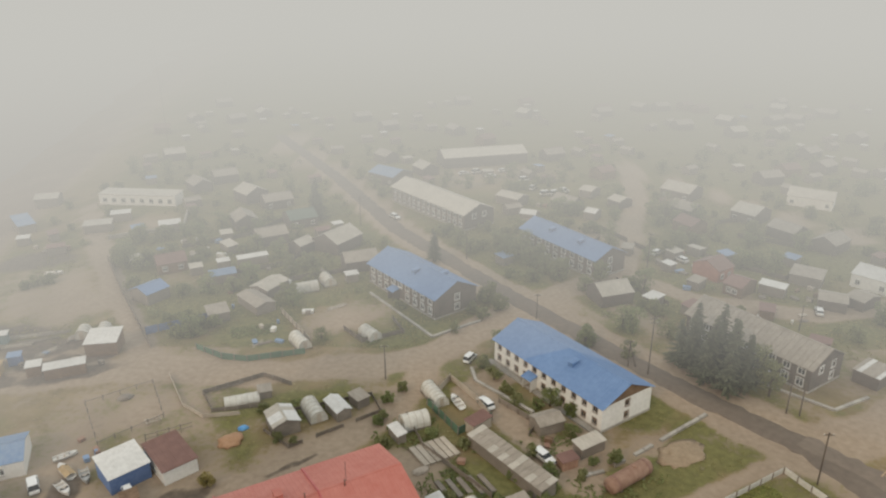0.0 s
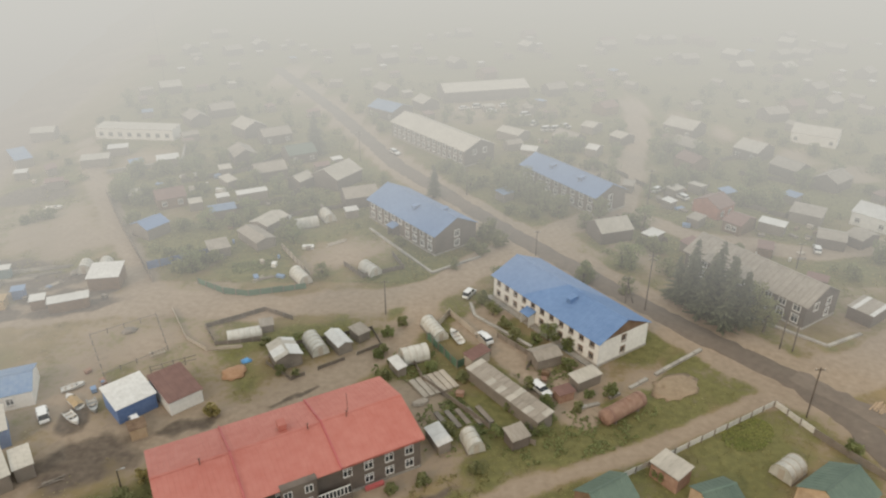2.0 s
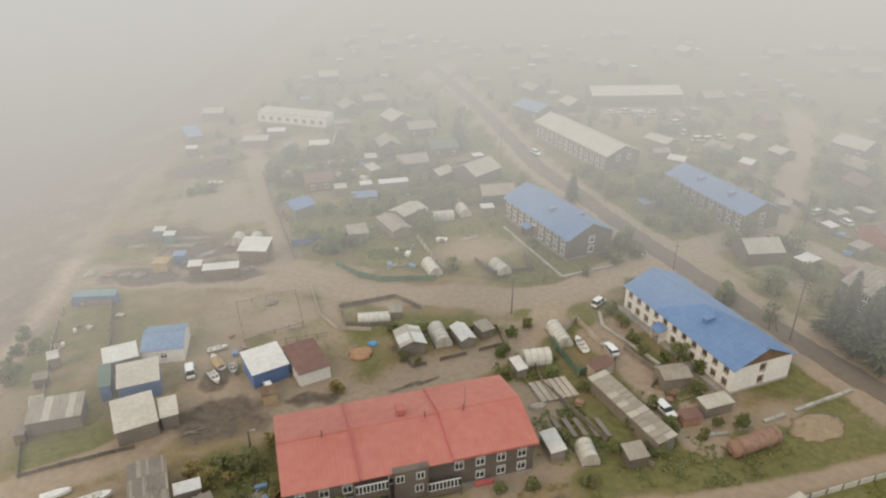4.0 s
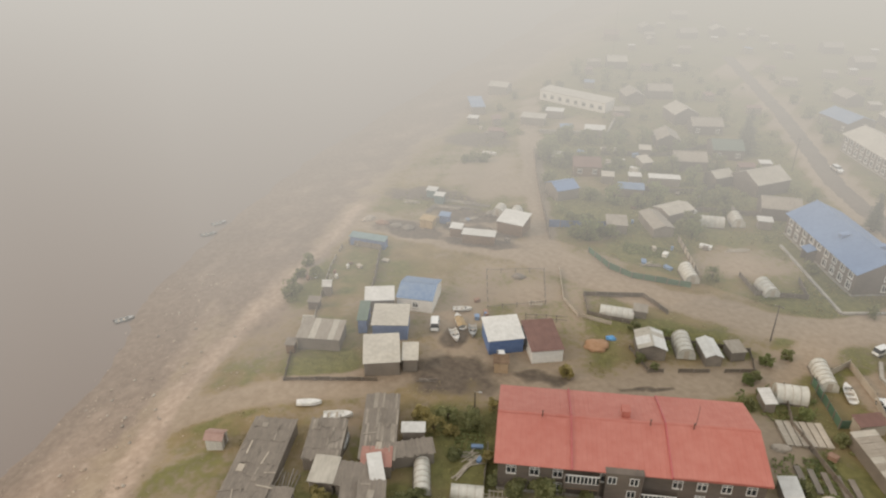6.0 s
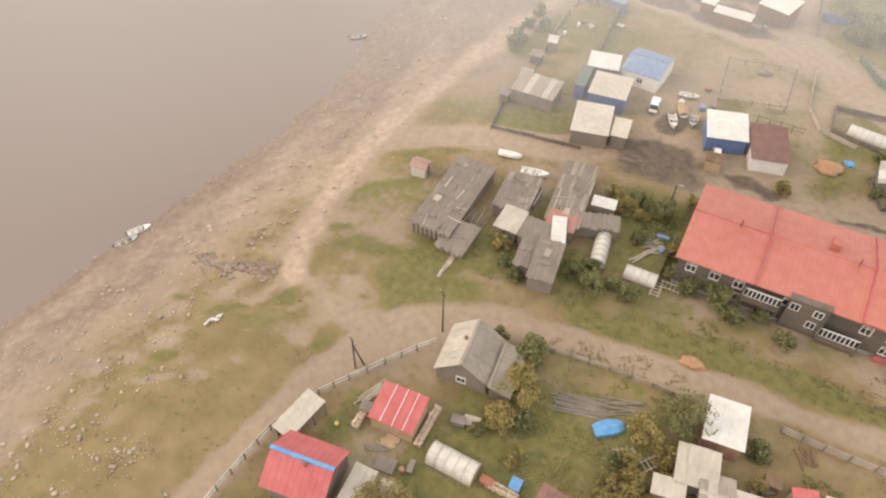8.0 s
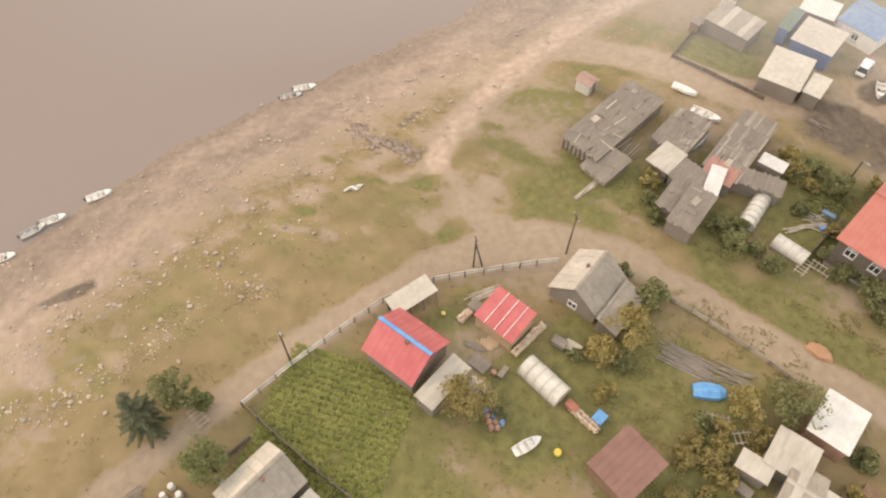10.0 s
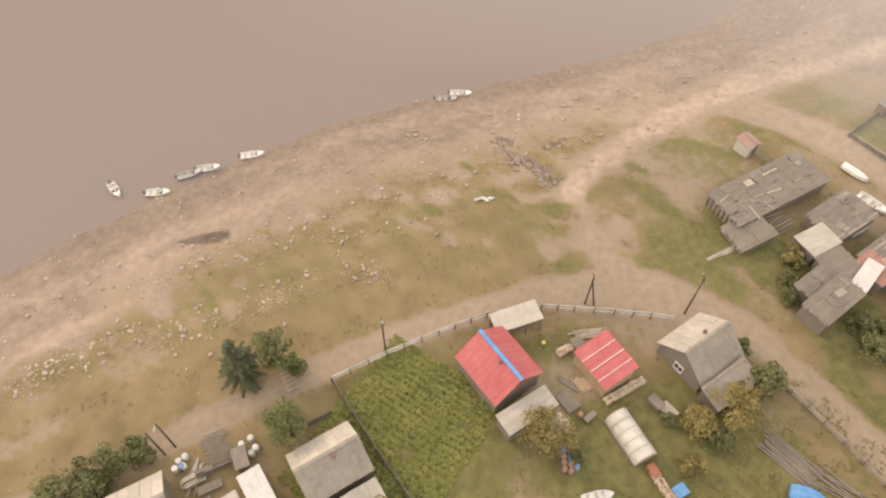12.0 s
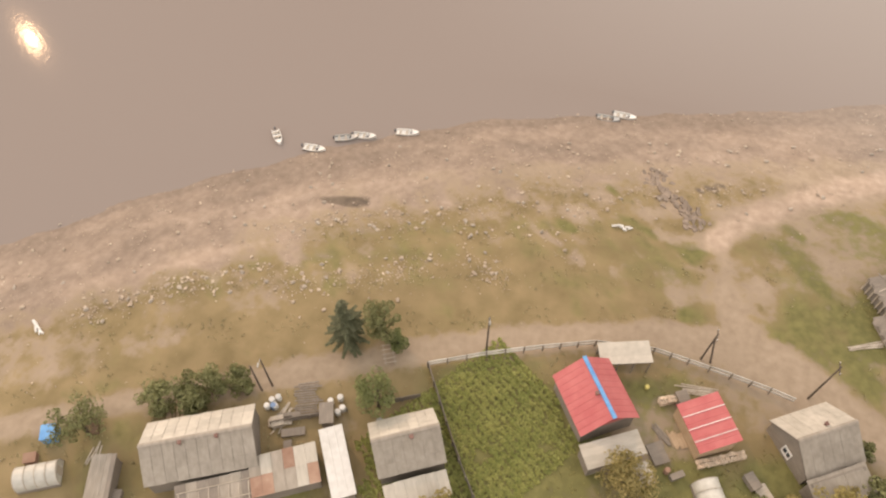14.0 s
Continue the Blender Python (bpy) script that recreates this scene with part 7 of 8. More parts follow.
def bank_stones():
    rng = random.Random(7)
    v, f = [], []
    big = 0
    gen = np.random.default_rng(7)
    tries_n = 230000
    gx, gy = gen.uniform(-125, 10, tries_n), gen.uniform(-85, 75, tries_n)
    gz, gd = land(gx, gy)
    gw, gs = wobble(gx, gy, 2.0, 1.0), wobble(gx, gy, 0.7, 3.0)
    lines = [np.exp(-(line_distance(gx, gy, q)[0] / w) ** 2) for q, w in zip(STONE_LINES, (2.3, 2.6, 1.6, 1.8, 2.2))]
    belt = np.maximum(lines[0], 0.55 * np.maximum.reduce(lines[1:]))
    keep = (gd > -1.2) & (gd < 36)
    for k in np.nonzero(keep)[0].tolist():
        x, y, z, d = float(gx[k]), float(gy[k]), float(gz[k]), float(gd[k])
        loose = 0.2 * math.exp(-((d - 11) / 9) ** 2) + 0.012
        chance = (float(belt[k]) * 0.8 + loose) * max(0.08, 0.5 + 0.5 * float(gw[k]) + 0.35 * float(gs[k]))
        if rng.random() > chance:
            continue
        size = rng.uniform(0.07, 0.15) + 0.06 * float(belt[k]) * rng.random() + (0.5 * rng.random() ** 11)
        if size > 0.42 and big < 110:
            ob = new("boulder", STONES[big % 5])
            ob.matrix_basis = pose(x, y, z + size * 0.02, rng.uniform(-12, 12), rng.uniform(-12, 12), rng.uniform(0, 360)) @ Matrix.Diagonal((size * 1.35, size * 1.0, size * 0.9, 1))
            tagged(ob, "pale rounded boulder on the stony bank", "boulder", "boulders on the bank")
            big += 1
            continue
        me = STONES[k % 5]
        c, q = math.cos(k), math.sin(k)
        o = len(v)
        for p in me.vertices:
            a = p.co * size
            v.append((x + 1.3 * a.x * c - a.y * q, y + 1.3 * a.x * q + a.y * c, z + a.z * 0.7))
        f += [tuple(o + i for i in p.vertices) for p in me.polygons]
    me = bpy.data.meshes.new("stones")
    me.from_pydata(v, [], f)
    me.materials.append(M_STONE_ISLE)
    tagged(new("stones", me), "many pale stones scattered along the river bank", "stones", kind="stuff")


def rock_ledge():
    """Dark flat rock breaking through the top of the beach, split into low plates."""
    rng = random.Random(3)
    t = thing("rock_ledge", -68.3, 9.6, height(-68.3, 9.6), 33, "dark fractured flat rock showing through the bank", "rock")
    for k in range(90):
        u = rng.uniform(-6.4, 6.4)
        w = rng.gauss(0, 0.9) + 0.4 * math.sin(u * 0.6)
        bm = bmesh.new()
        m = rng.randrange(5, 8)
        n0 = [(rng.uniform(0.25, 0.7), k2 * math.tau / m + rng.uniform(-0.25, 0.25)) for k2 in range(m)]
        lo = [bm.verts.new((q * math.cos(e) * 1.15, q * math.sin(e) * 1.1 * 0.6, -0.4)) for q, e in n0]
        hi = [bm.verts.new((q * math.cos(e), q * math.sin(e) * 0.6, rng.uniform(0.0, 0.05))) for q, e in n0]
        bm.faces.new(hi), bm.faces.new(lo[::-1])
        for i in range(m):
            bm.faces.new((lo[i], lo[(i + 1) % m], hi[(i + 1) % m], hi[i]))
        ob = part("rock_plate", bm, M_LEDGE, t)
        c, q = math.cos(radians(33)), math.sin(radians(33))
        gx, gy = -68.3 + u * c - w * q, 9.6 + u * q + w * c
        ob.matrix_basis = pose(u, w, height(gx, gy) - height(-68.3, 9.6), rng.uniform(-5, 5), rng.uniform(-5, 5), rng.uniform(-40, 40))


M_LEDGE = material("dark_split_rock", (0.2, 0.158, 0.123), (0.29, 0.23, 0.18), 0.9, 2.5, 0.6, 0.5, vary=0.2)
rock_ledge()
M_STONE_ISLE = leaf_material("scattered_stone", (0.29, 0.228, 0.17), (0.43, 0.35, 0.268), 0.0)
bank_stones()


def driftwood(x, y, yaw, n, label):
    t = thing("driftwood", x, y, height(x, y), yaw, label, "driftwood", "driftwood on the bank")
    rng = random.Random(int(x * 10))
    for k in range(n):
        a = Vector((-1.2 + 2.4 * k / n, rng.uniform(-0.25, 0.25), 0.08))
        part("branch", rods((a, a + Vector((rng.uniform(0.5, 1.3), rng.uniform(-0.4, 0.4), rng.uniform(0.0, 0.25))), 0.19, 0.1)), M_BOATWHITE, t)


driftwood(-60.2, 3.9, 95, 7, "bleached white driftwood log on the bank")
driftwood(-23.6, -59.4, 60, 6, "bleached driftwood on the stony bank")


# ---- low growth ----
def tufts(name, n, area, keep, size, mat, label, seed, leaves=3, tall=1.0):
    rng = np.random.default_rng(seed)
    x0, x1, y0, y1 = area
    px, py = rng.uniform(x0, x1, n), rng.uniform(y0, y1, n)
    ok = keep(px, py)
    for cx, cy, r in TAKEN:
        ok &= np.hypot(px - cx, py - cy) > r * 0.72
    px, py = px[ok], py[ok]
    pz = land(px, py)[0] - 0.05
    m = len(px)
    v = np.zeros((m, leaves, 4, 3))
    for k in range(leaves):
        a = rng.uniform(0, math.tau, m)
        s = size * rng.uniform(0.6, 1.4, m)
        dx, dy = np.cos(a), np.sin(a)
        lean = rng.uniform(0.3, 1.0, m)
        for j, (al, ac, up) in enumerate(((0.0, 0.0, 0.0), (0.45, 0.32, 0.55), (1.0, 0.0, 0.75), (0.45, -0.32, 0.55))):
            v[:, k, j, 0] = px + s * (dx * al * lean - dy * ac)
            v[:, k, j, 1] = py + s * (dy * al * lean + dx * ac)
            v[:, k, j, 2] = pz + s * up * tall * (1.2 - 0.5 * lean)
    v = v.reshape(-1, 3)
    q = np.arange(len(v)).reshape(-1, 4)
    me = bpy.data.meshes.new(name)
    me.from_pydata(v.tolist(), [], q.tolist())
    me.materials.append(mat)
    return tagged(new(name, me), label, "plants", kind="stuff")


def in_field(px, py):
    """The potato field between the fence and the crimson cottage."""
    c, s = math.cos(radians(57)), math.sin(radians(57))
    u, w = (px + 30.2) * c + (py + 3.2) * s, -(px + 30.2) * s + (py + 3.2) * c
    row = np.abs(((w + 50) % 0.75) - 0.375) < 0.24
    return (np.abs(u) < 7.4) & (w > -17) & (w < 5.4) & row & (wobble(px, py, 1.1, 4.0) > -0.85)


tufts("potato_plants", 46000, (-46, -8, -20, 16), in_field, 0.34, M_CROP, "rows of green and yellowing potato plants", 3, 4, 0.55)
tufts("potato_plants", 4000, (38, 50, 72, 86), lambda x, y: blob(x, y, [(43.5, 80, 4.6, 3.0, 35)]) > 0.5, 0.28, M_CROP, "patch of leafy potato plants", 4, 4, 0.5)
tufts("weeds", 70000, (-75, 62, -70, 126), lambda x, y: ((x > -45) | (y > 45)) & (ground_masks(x, y)[1] > 0.5) & (ground_masks(x, y)[0] > 0.5) & (wobble(x, y, 1.4, 2.0) > -0.5), 0.18, M_WEED, "green weeds and long grass on the verges", 5, 3, 0.55)
tufts("dry_grass", 42000, (-75, 62, -80, 126), lambda x, y: (ground_masks(x, y)[0] > 0.6) & (ground_masks(x, y)[1] < 0.6) & (wobble(x, y, 1.2, 6.0) > 0.1), 0.24, M_TUFT, "tufts of dry yellow-green grass", 6, 3, 0.45)


# long timbers and wrecks in the yard by the river
for k, (px, py, pl, pw) in enumerate(((-89, 128.5, 9, 18), (-86, 126.5, 8, 20), (-90, 124.0, 7, 14), (-84.5, 129.5, 6, 22), (-82.0, 121.4, 5, 60), (-92.5, 121.0, 5, 100), (-99.0, 121.5, 4, 30))):
    plank_pile(px, py, pw, 6, pl, 1.0, "long grey timbers stacked in the river yard", OLDPLANK if k % 2 else PLANK, 4, 0.12)
boat(-102.0, 161.2, 10, "pale boat hull laid up in a far yard", group="boats in the gardens", motor=False)
for k, (bx, by, bh, br) in enumerate(((-102.5, 154.5, 2.6, 2.2), (-100.0, 156.0, 2.2, 1.8), (-104.5, 152.0, 1.8, 1.8), (-92.4, 76.2, 2.4, 2.0), (-97.0, 85.0, 2.2, 1.9), (-94.8, 80.5, 1.6, 1.6), (-12.5, 142.6, 2.0, 1.8), (4.6, 140.6, 2.6, 2.0), (6.4, 137.6, 2.4, 1.8))):
    leafy_tree("bush", bx, by, bh, br, M_BUSH, "dull green bush at the edge of a yard", "bush", seed=260 + k, low=0.05, clumps=18, per=60)
for k, (hx, hy, hm, hl) in enumerate(((-97.0, 108.4, M_RUST, "rusty heap of scrap in the river yard"), (-93.4, 108.9, M_OLDWOOD, "dark heap of old boards in the river yard"), (-90.6, 109.6, M_OLDWOOD, "dark heap of old boards in the river yard"), (-101.0, 108.0, M_STONE, "pale heap of rubble in the river yard"), (-79.6, 127.2, M_OLDWOOD, "dark heap of old boards by the garage"))):
    heap("scrap_heap", hx, hy, 1.6, 0.9, 0.8, hm, hl, "scrap heap", 20 + 15 * k)


# ---- clutter in the yards ----
def yard_clutter():
    rng = random.Random(5)
    plots = ((-76, 119, 9, 4, 9), (-87, 86, 6, 9, 9), (-49, 148, 9, 8, 8), (-58, 91, 4, 3, 5), (1, 88, 6, 5, 6), (-12, -41, 3, 4, 5), (-21, -24.5, 2.5, 3, 4), (15, 93, 3, 3, 4), (-8, 43, 4, 3, 5), (-41, 130, 6, 5, 7), (-38, 58, 3, 4, 4), (-31, 15, 2.5, 3, 4), (70, 137, 8, 6, 8), (88, 150, 8, 6, 5), (-8, 31, 4, 4, 4), (-45, 88, 3, 3, 3))
    looks = ((M_PALEWOOD, "pale board crate"), (M_OLDWOOD, "grey board crate"), (M_RUST, "rusty metal box"), (M_BOATWHITE, "white painted box"), (M_PALEBLUE, "faded blue box"), (M_BARKWOOD, "brown board box"))
    for cx, cy, rx, ry, n in plots:
        for _ in range(n):
            x, y = cx + rng.uniform(-rx, rx), cy + rng.uniform(-ry, ry)
            if any(math.hypot(x - tx, y - ty) < tr * 0.75 for tx, ty, tr in TAKEN):
                continue
            pick = rng.random()
            if pick < 0.5:
                m, lab = looks[rng.randrange(6)]
                crate("crate", x, y, rng.uniform(0, 180), rng.uniform(0.7, 1.8), rng.uniform(0.5, 1.1), rng.uniform(0.2, 0.8), m, lab + " standing in the yard")
            elif pick < 0.8:
                plank_pile(x, y, rng.uniform(0, 180), rng.randrange(3, 7), rng.uniform(1.6, 3.6), rng.uniform(0.4, 1.0), "loose boards dropped in the yard", PLANK if rng.random() < 0.5 else OLDPLANK, 12)
            else:
                barrel(x, y, rng.choice((M_RUST, M_BOATWHITE, M_PALEBLUE)), "steel drum standing in the yard")


yard_clutter()


def in_plot(cx, cy, long, wide, yaw, gap):
    """Rows in an oblong plot."""
    c, q = math.cos(radians(yaw)), math.sin(radians(yaw))

    def keep(px, py):
        u, w = (px - cx) * c + (py - cy) * q, -(px - cx) * q + (py - cy) * c
        return (np.abs(u) < long / 2) & (np.abs(w) < wide / 2) & (np.abs(((w + 50) % gap) - gap / 2) < gap * 0.3)

    return keep


for k, (vx, vy, vl, vw, vyaw) in enumerate(((5.0, 82.4, 7, 5, 30), (0.8, 84.6, 4, 6, 30), (10.5, 80.4, 4, 4, 30), (-9.0, 97.0, 4, 3, 35), (-27.5, 104.6, 6, 2.4, 25), (17.8, 94.4, 3, 3, 30), (-3.8, 49.0, 4, 3, 35), (-40.6, 61.5, 4, 6, 30), (-43, 131, 9, 5, 15), (-17.5, 127.5, 4, 3, -50))):
    tufts("vegetable_plants", 2600, (vx - 7, vx + 7, vy - 7, vy + 7), in_plot(vx, vy, vl, vw, vyaw, 0.8), 0.34, M_LEAF, "rows of green vegetables in a garden plot", 30 + k, 4, 0.8)
GREENS = [(5, 84, 13, 7, 35), (-8, 96, 6, 4, 35), (15, 79, 9, 3.5, 35), (-22, 103.5, 8, 1.8, 25), (25, 80, 9, 2.0, 35), (16, 95, 4, 3, -50)]
tufts("garden_greens", 15000, (-34, 40, 70, 110), lambda x, y: (blob(x, y, GREENS) > 0.45) & (wobble(x, y, 0.9, 5.0) > -0.1), 0.34, M_LEAF, "rank green growth between the garden beds", 66, 4, 0.8)
for k, (bx, by, bh, br, bmat) in enumerate(((-14.0, 31.4, 1.8, 1.5, M_AUTUMN), (-16.8, 31.0, 1.4, 1.4, M_AUTUMN), (-13.2, 36.4, 1.6, 1.2, M_AUTUMN), (-17.2, 34.8, 1.5, 1.3, M_AUTUMN), (-11.4, 30.0, 1.3, 1.3, M_AUTUMN), (3.0, 80.0, 1.5, 1.1, M_LEAF), (9.0, 84.5, 1.6, 1.2, M_LEAF), (-12.0, 99.4, 1.8, 1.2, M_BUSH), (11.0, 104.4, 2.2, 1.4, M_BUSH), (13.0, 79.4, 1.6, 1.3, M_LEAF), (21.5, 87.8, 1.6, 1.1, M_LEAF), (-29.6, 62.2, 1.6, 1.3, M_BUSH), (-22.6, 61.5, 1.8, 1.4, M_BUSH), (-41.4, 69.0, 2.2, 1.5, M_AUTUMN), (-26.0, 92.8, 1.4, 1.0, M_BUSH), (-33.0, 101.5, 1.6, 1.2, M_BUSH), (-9.2, 108.4, 1.7, 1.3, M_BUSH), (0.2, 131.2, 2.2, 1.6, M_BUSH))):
    leafy_tree("bush", bx, by, bh, br, bmat, "ragged yellow shrub in rough grass" if bmat == M_AUTUMN else "ragged green shrub by a fence", "bush", seed=120 + k, low=0.1, clumps=14, per=45)
HEDGES = ((-10.8, 92.6), (-3.6, 95.0), (-0.6, 79.2), (6.4, 78.6), (11.6, 82.2), (14.8, 86.0), (19.2, 84.6), (-11.6, 104.6), (1.6, 92.2), (-12.8, 98.2), (12.4, 90.4), (19.4, 95.6), (-28.6, 93.6), (-30.4, 99.0), (9.4, 108.4), (14.6, 103.2))
for k, (bx, by) in enumerate(HEDGES):
    leafy_tree("bush", bx, by, 1.3 + 0.25 * (k % 4), 1.2 + 0.2 * (k % 3), M_LEAF if k % 2 else M_BUSH, "ragged green shrub between garden plots", "bush", seed=420 + k, low=0.05, clumps=16, per=50)
LUMPS = ((-49.7, 41.2, 1.8, 1.5, M_AUTUMN), (-47.0, 40.2, 1.4, 1.4, M_BUSH), (-44.6, 39.6, 1.3, 1.3, M_BUSH), (-48.9, 61.3, 2.2, 1.9, M_AUTUMN), (-46.0, 63.6, 2.0, 1.9, M_BUSH), (-42.0, 64.4, 2.4, 2.0, M_BUSH), (-43.6, 61.0, 1.6, 1.5, M_AUTUMN), (-38.8, 47.2, 1.6, 1.6, M_BUSH), (-36.6, 49.4, 1.6, 1.5, M_BUSH), (-40.4, 49.0, 1.7, 1.4, M_BUSH),
         (-31.6, 31.2, 2.6, 2.0, M_AUTUMN), (-27.0, 28.0, 1.4, 1.6, M_BUSH), (-18.0, 43.0, 1.6, 1.5, M_AUTUMN), (-15.4, 37.7, 2.0, 1.7, M_AUTUMN), (-14.9, 32.6, 2.2, 1.8, M_AUTUMN), (-12.6, 32.6, 1.8, 1.5, M_AUTUMN), (-18.4, 33.0, 1.2, 1.4, M_BUSH), (-10.4, 46.6, 2.0, 1.5, M_BUSH), (-37.8, 32.4, 1.5, 1.2, M_BUSH), (-10.0, 27.0, 1.4, 1.4, M_BUSH), (-24.6, 12.6, 1.2, 1.2, M_BUSH),
         (-29.2, 23.0, 0.9, 1.0, M_BUSH), (-24.0, 58.2, 1.8, 1.4, M_BUSH), (-18.6, 60.8, 1.7, 1.5, M_BUSH), (-36.4, 60.0, 1.6, 1.4, M_AUTUMN), (-40.6, 58.0, 1.3, 1.2, M_BUSH))
for k, (bx, by, bh, br, bmat) in enumerate(LUMPS):
    leafy_tree("bush", bx, by, bh, br, bmat, "ragged yellow shrub in rough grass" if bmat == M_AUTUMN else "low unkempt green bush in rough grass", "bush", seed=160 + k, low=0.08, clumps=16, per=60)
tufts("long_grass", 12000, (-42, -4, 16, 50), lambda x, y: (blob(x, y, [(-21, 33, 11, 8, 40), (-14, 33, 7, 6, 40), (-27, 42, 8, 2.4, 35), (-10, 28, 6, 6, 40)]) > 0.35) & (wobble(x, y, 0.9, 1.0) > 0.0), 0.2, M_WEED, "rough uncut grass in the gardens", 61, 3, 0.5)
tufts("long_grass", 7000, (-66, -32, 30, 68), lambda x, y: (blob(x, y, [(-49, 39.5, 7, 3.4, 35), (-54, 34.0, 5, 2.6, 25), (-40, 46, 4, 4, 35), (-45, 63, 6, 4, 36), (-57, 45, 2, 5, 30)]) > 0.35) & (wobble(x, y, 0.9, 1.0) > 0.0), 0.2, M_WEED, "rough uncut grass round the barns", 62, 3, 0.5)
plank_pile(-55.4, 40.6, 120, 9, 4.6, 2.2, "loose grey boards slid off a barn roof", OLDPLANK, 8, 0.5)
plank_pile(-51.0, 33.2, 115, 2, 4.6, 0.3, "pale beam lying in the grass", PLANK, 1)
heap("sand_mound", -22.6, 49.6, 1.5, 1.0, 0.4, M_SANDPILE, "low pile of orange sand by the road", "sand pile", 30)
tufts("long_grass", 9000, (-34, 16, 48, 74), lambda x, y: (blob(x, y, [(-5, 65.5, 10, 2.6, 30), (-26, 53, 6, 1.8, 32), (-16, 59.5, 6, 1.2, 30)]) > 0.3) & (wobble(x, y, 0.8, 3.0) > 0.0), 0.24, M_WEED, "rough grass on the bank before the red roofed house", 64, 3, 0.6)
for k, (bx, by, bh, br) in enumerate(((-30.6, 58.6, 2.4, 1.9), (-28.4, 59.6, 2.6, 2.0), (-33.6, 57.4, 1.6, 1.4), (-4.0, 69.6, 1.2, 1.2), (-8.0, 68.0, 1.0, 1.1), (3.4, 72.0, 1.3, 1.3))):
    leafy_tree("bush", bx, by, bh, br, M_BUSH, "dense green bush against a timber wall", "bush", seed=220 + k, low=0.05, clumps=20, per=80)


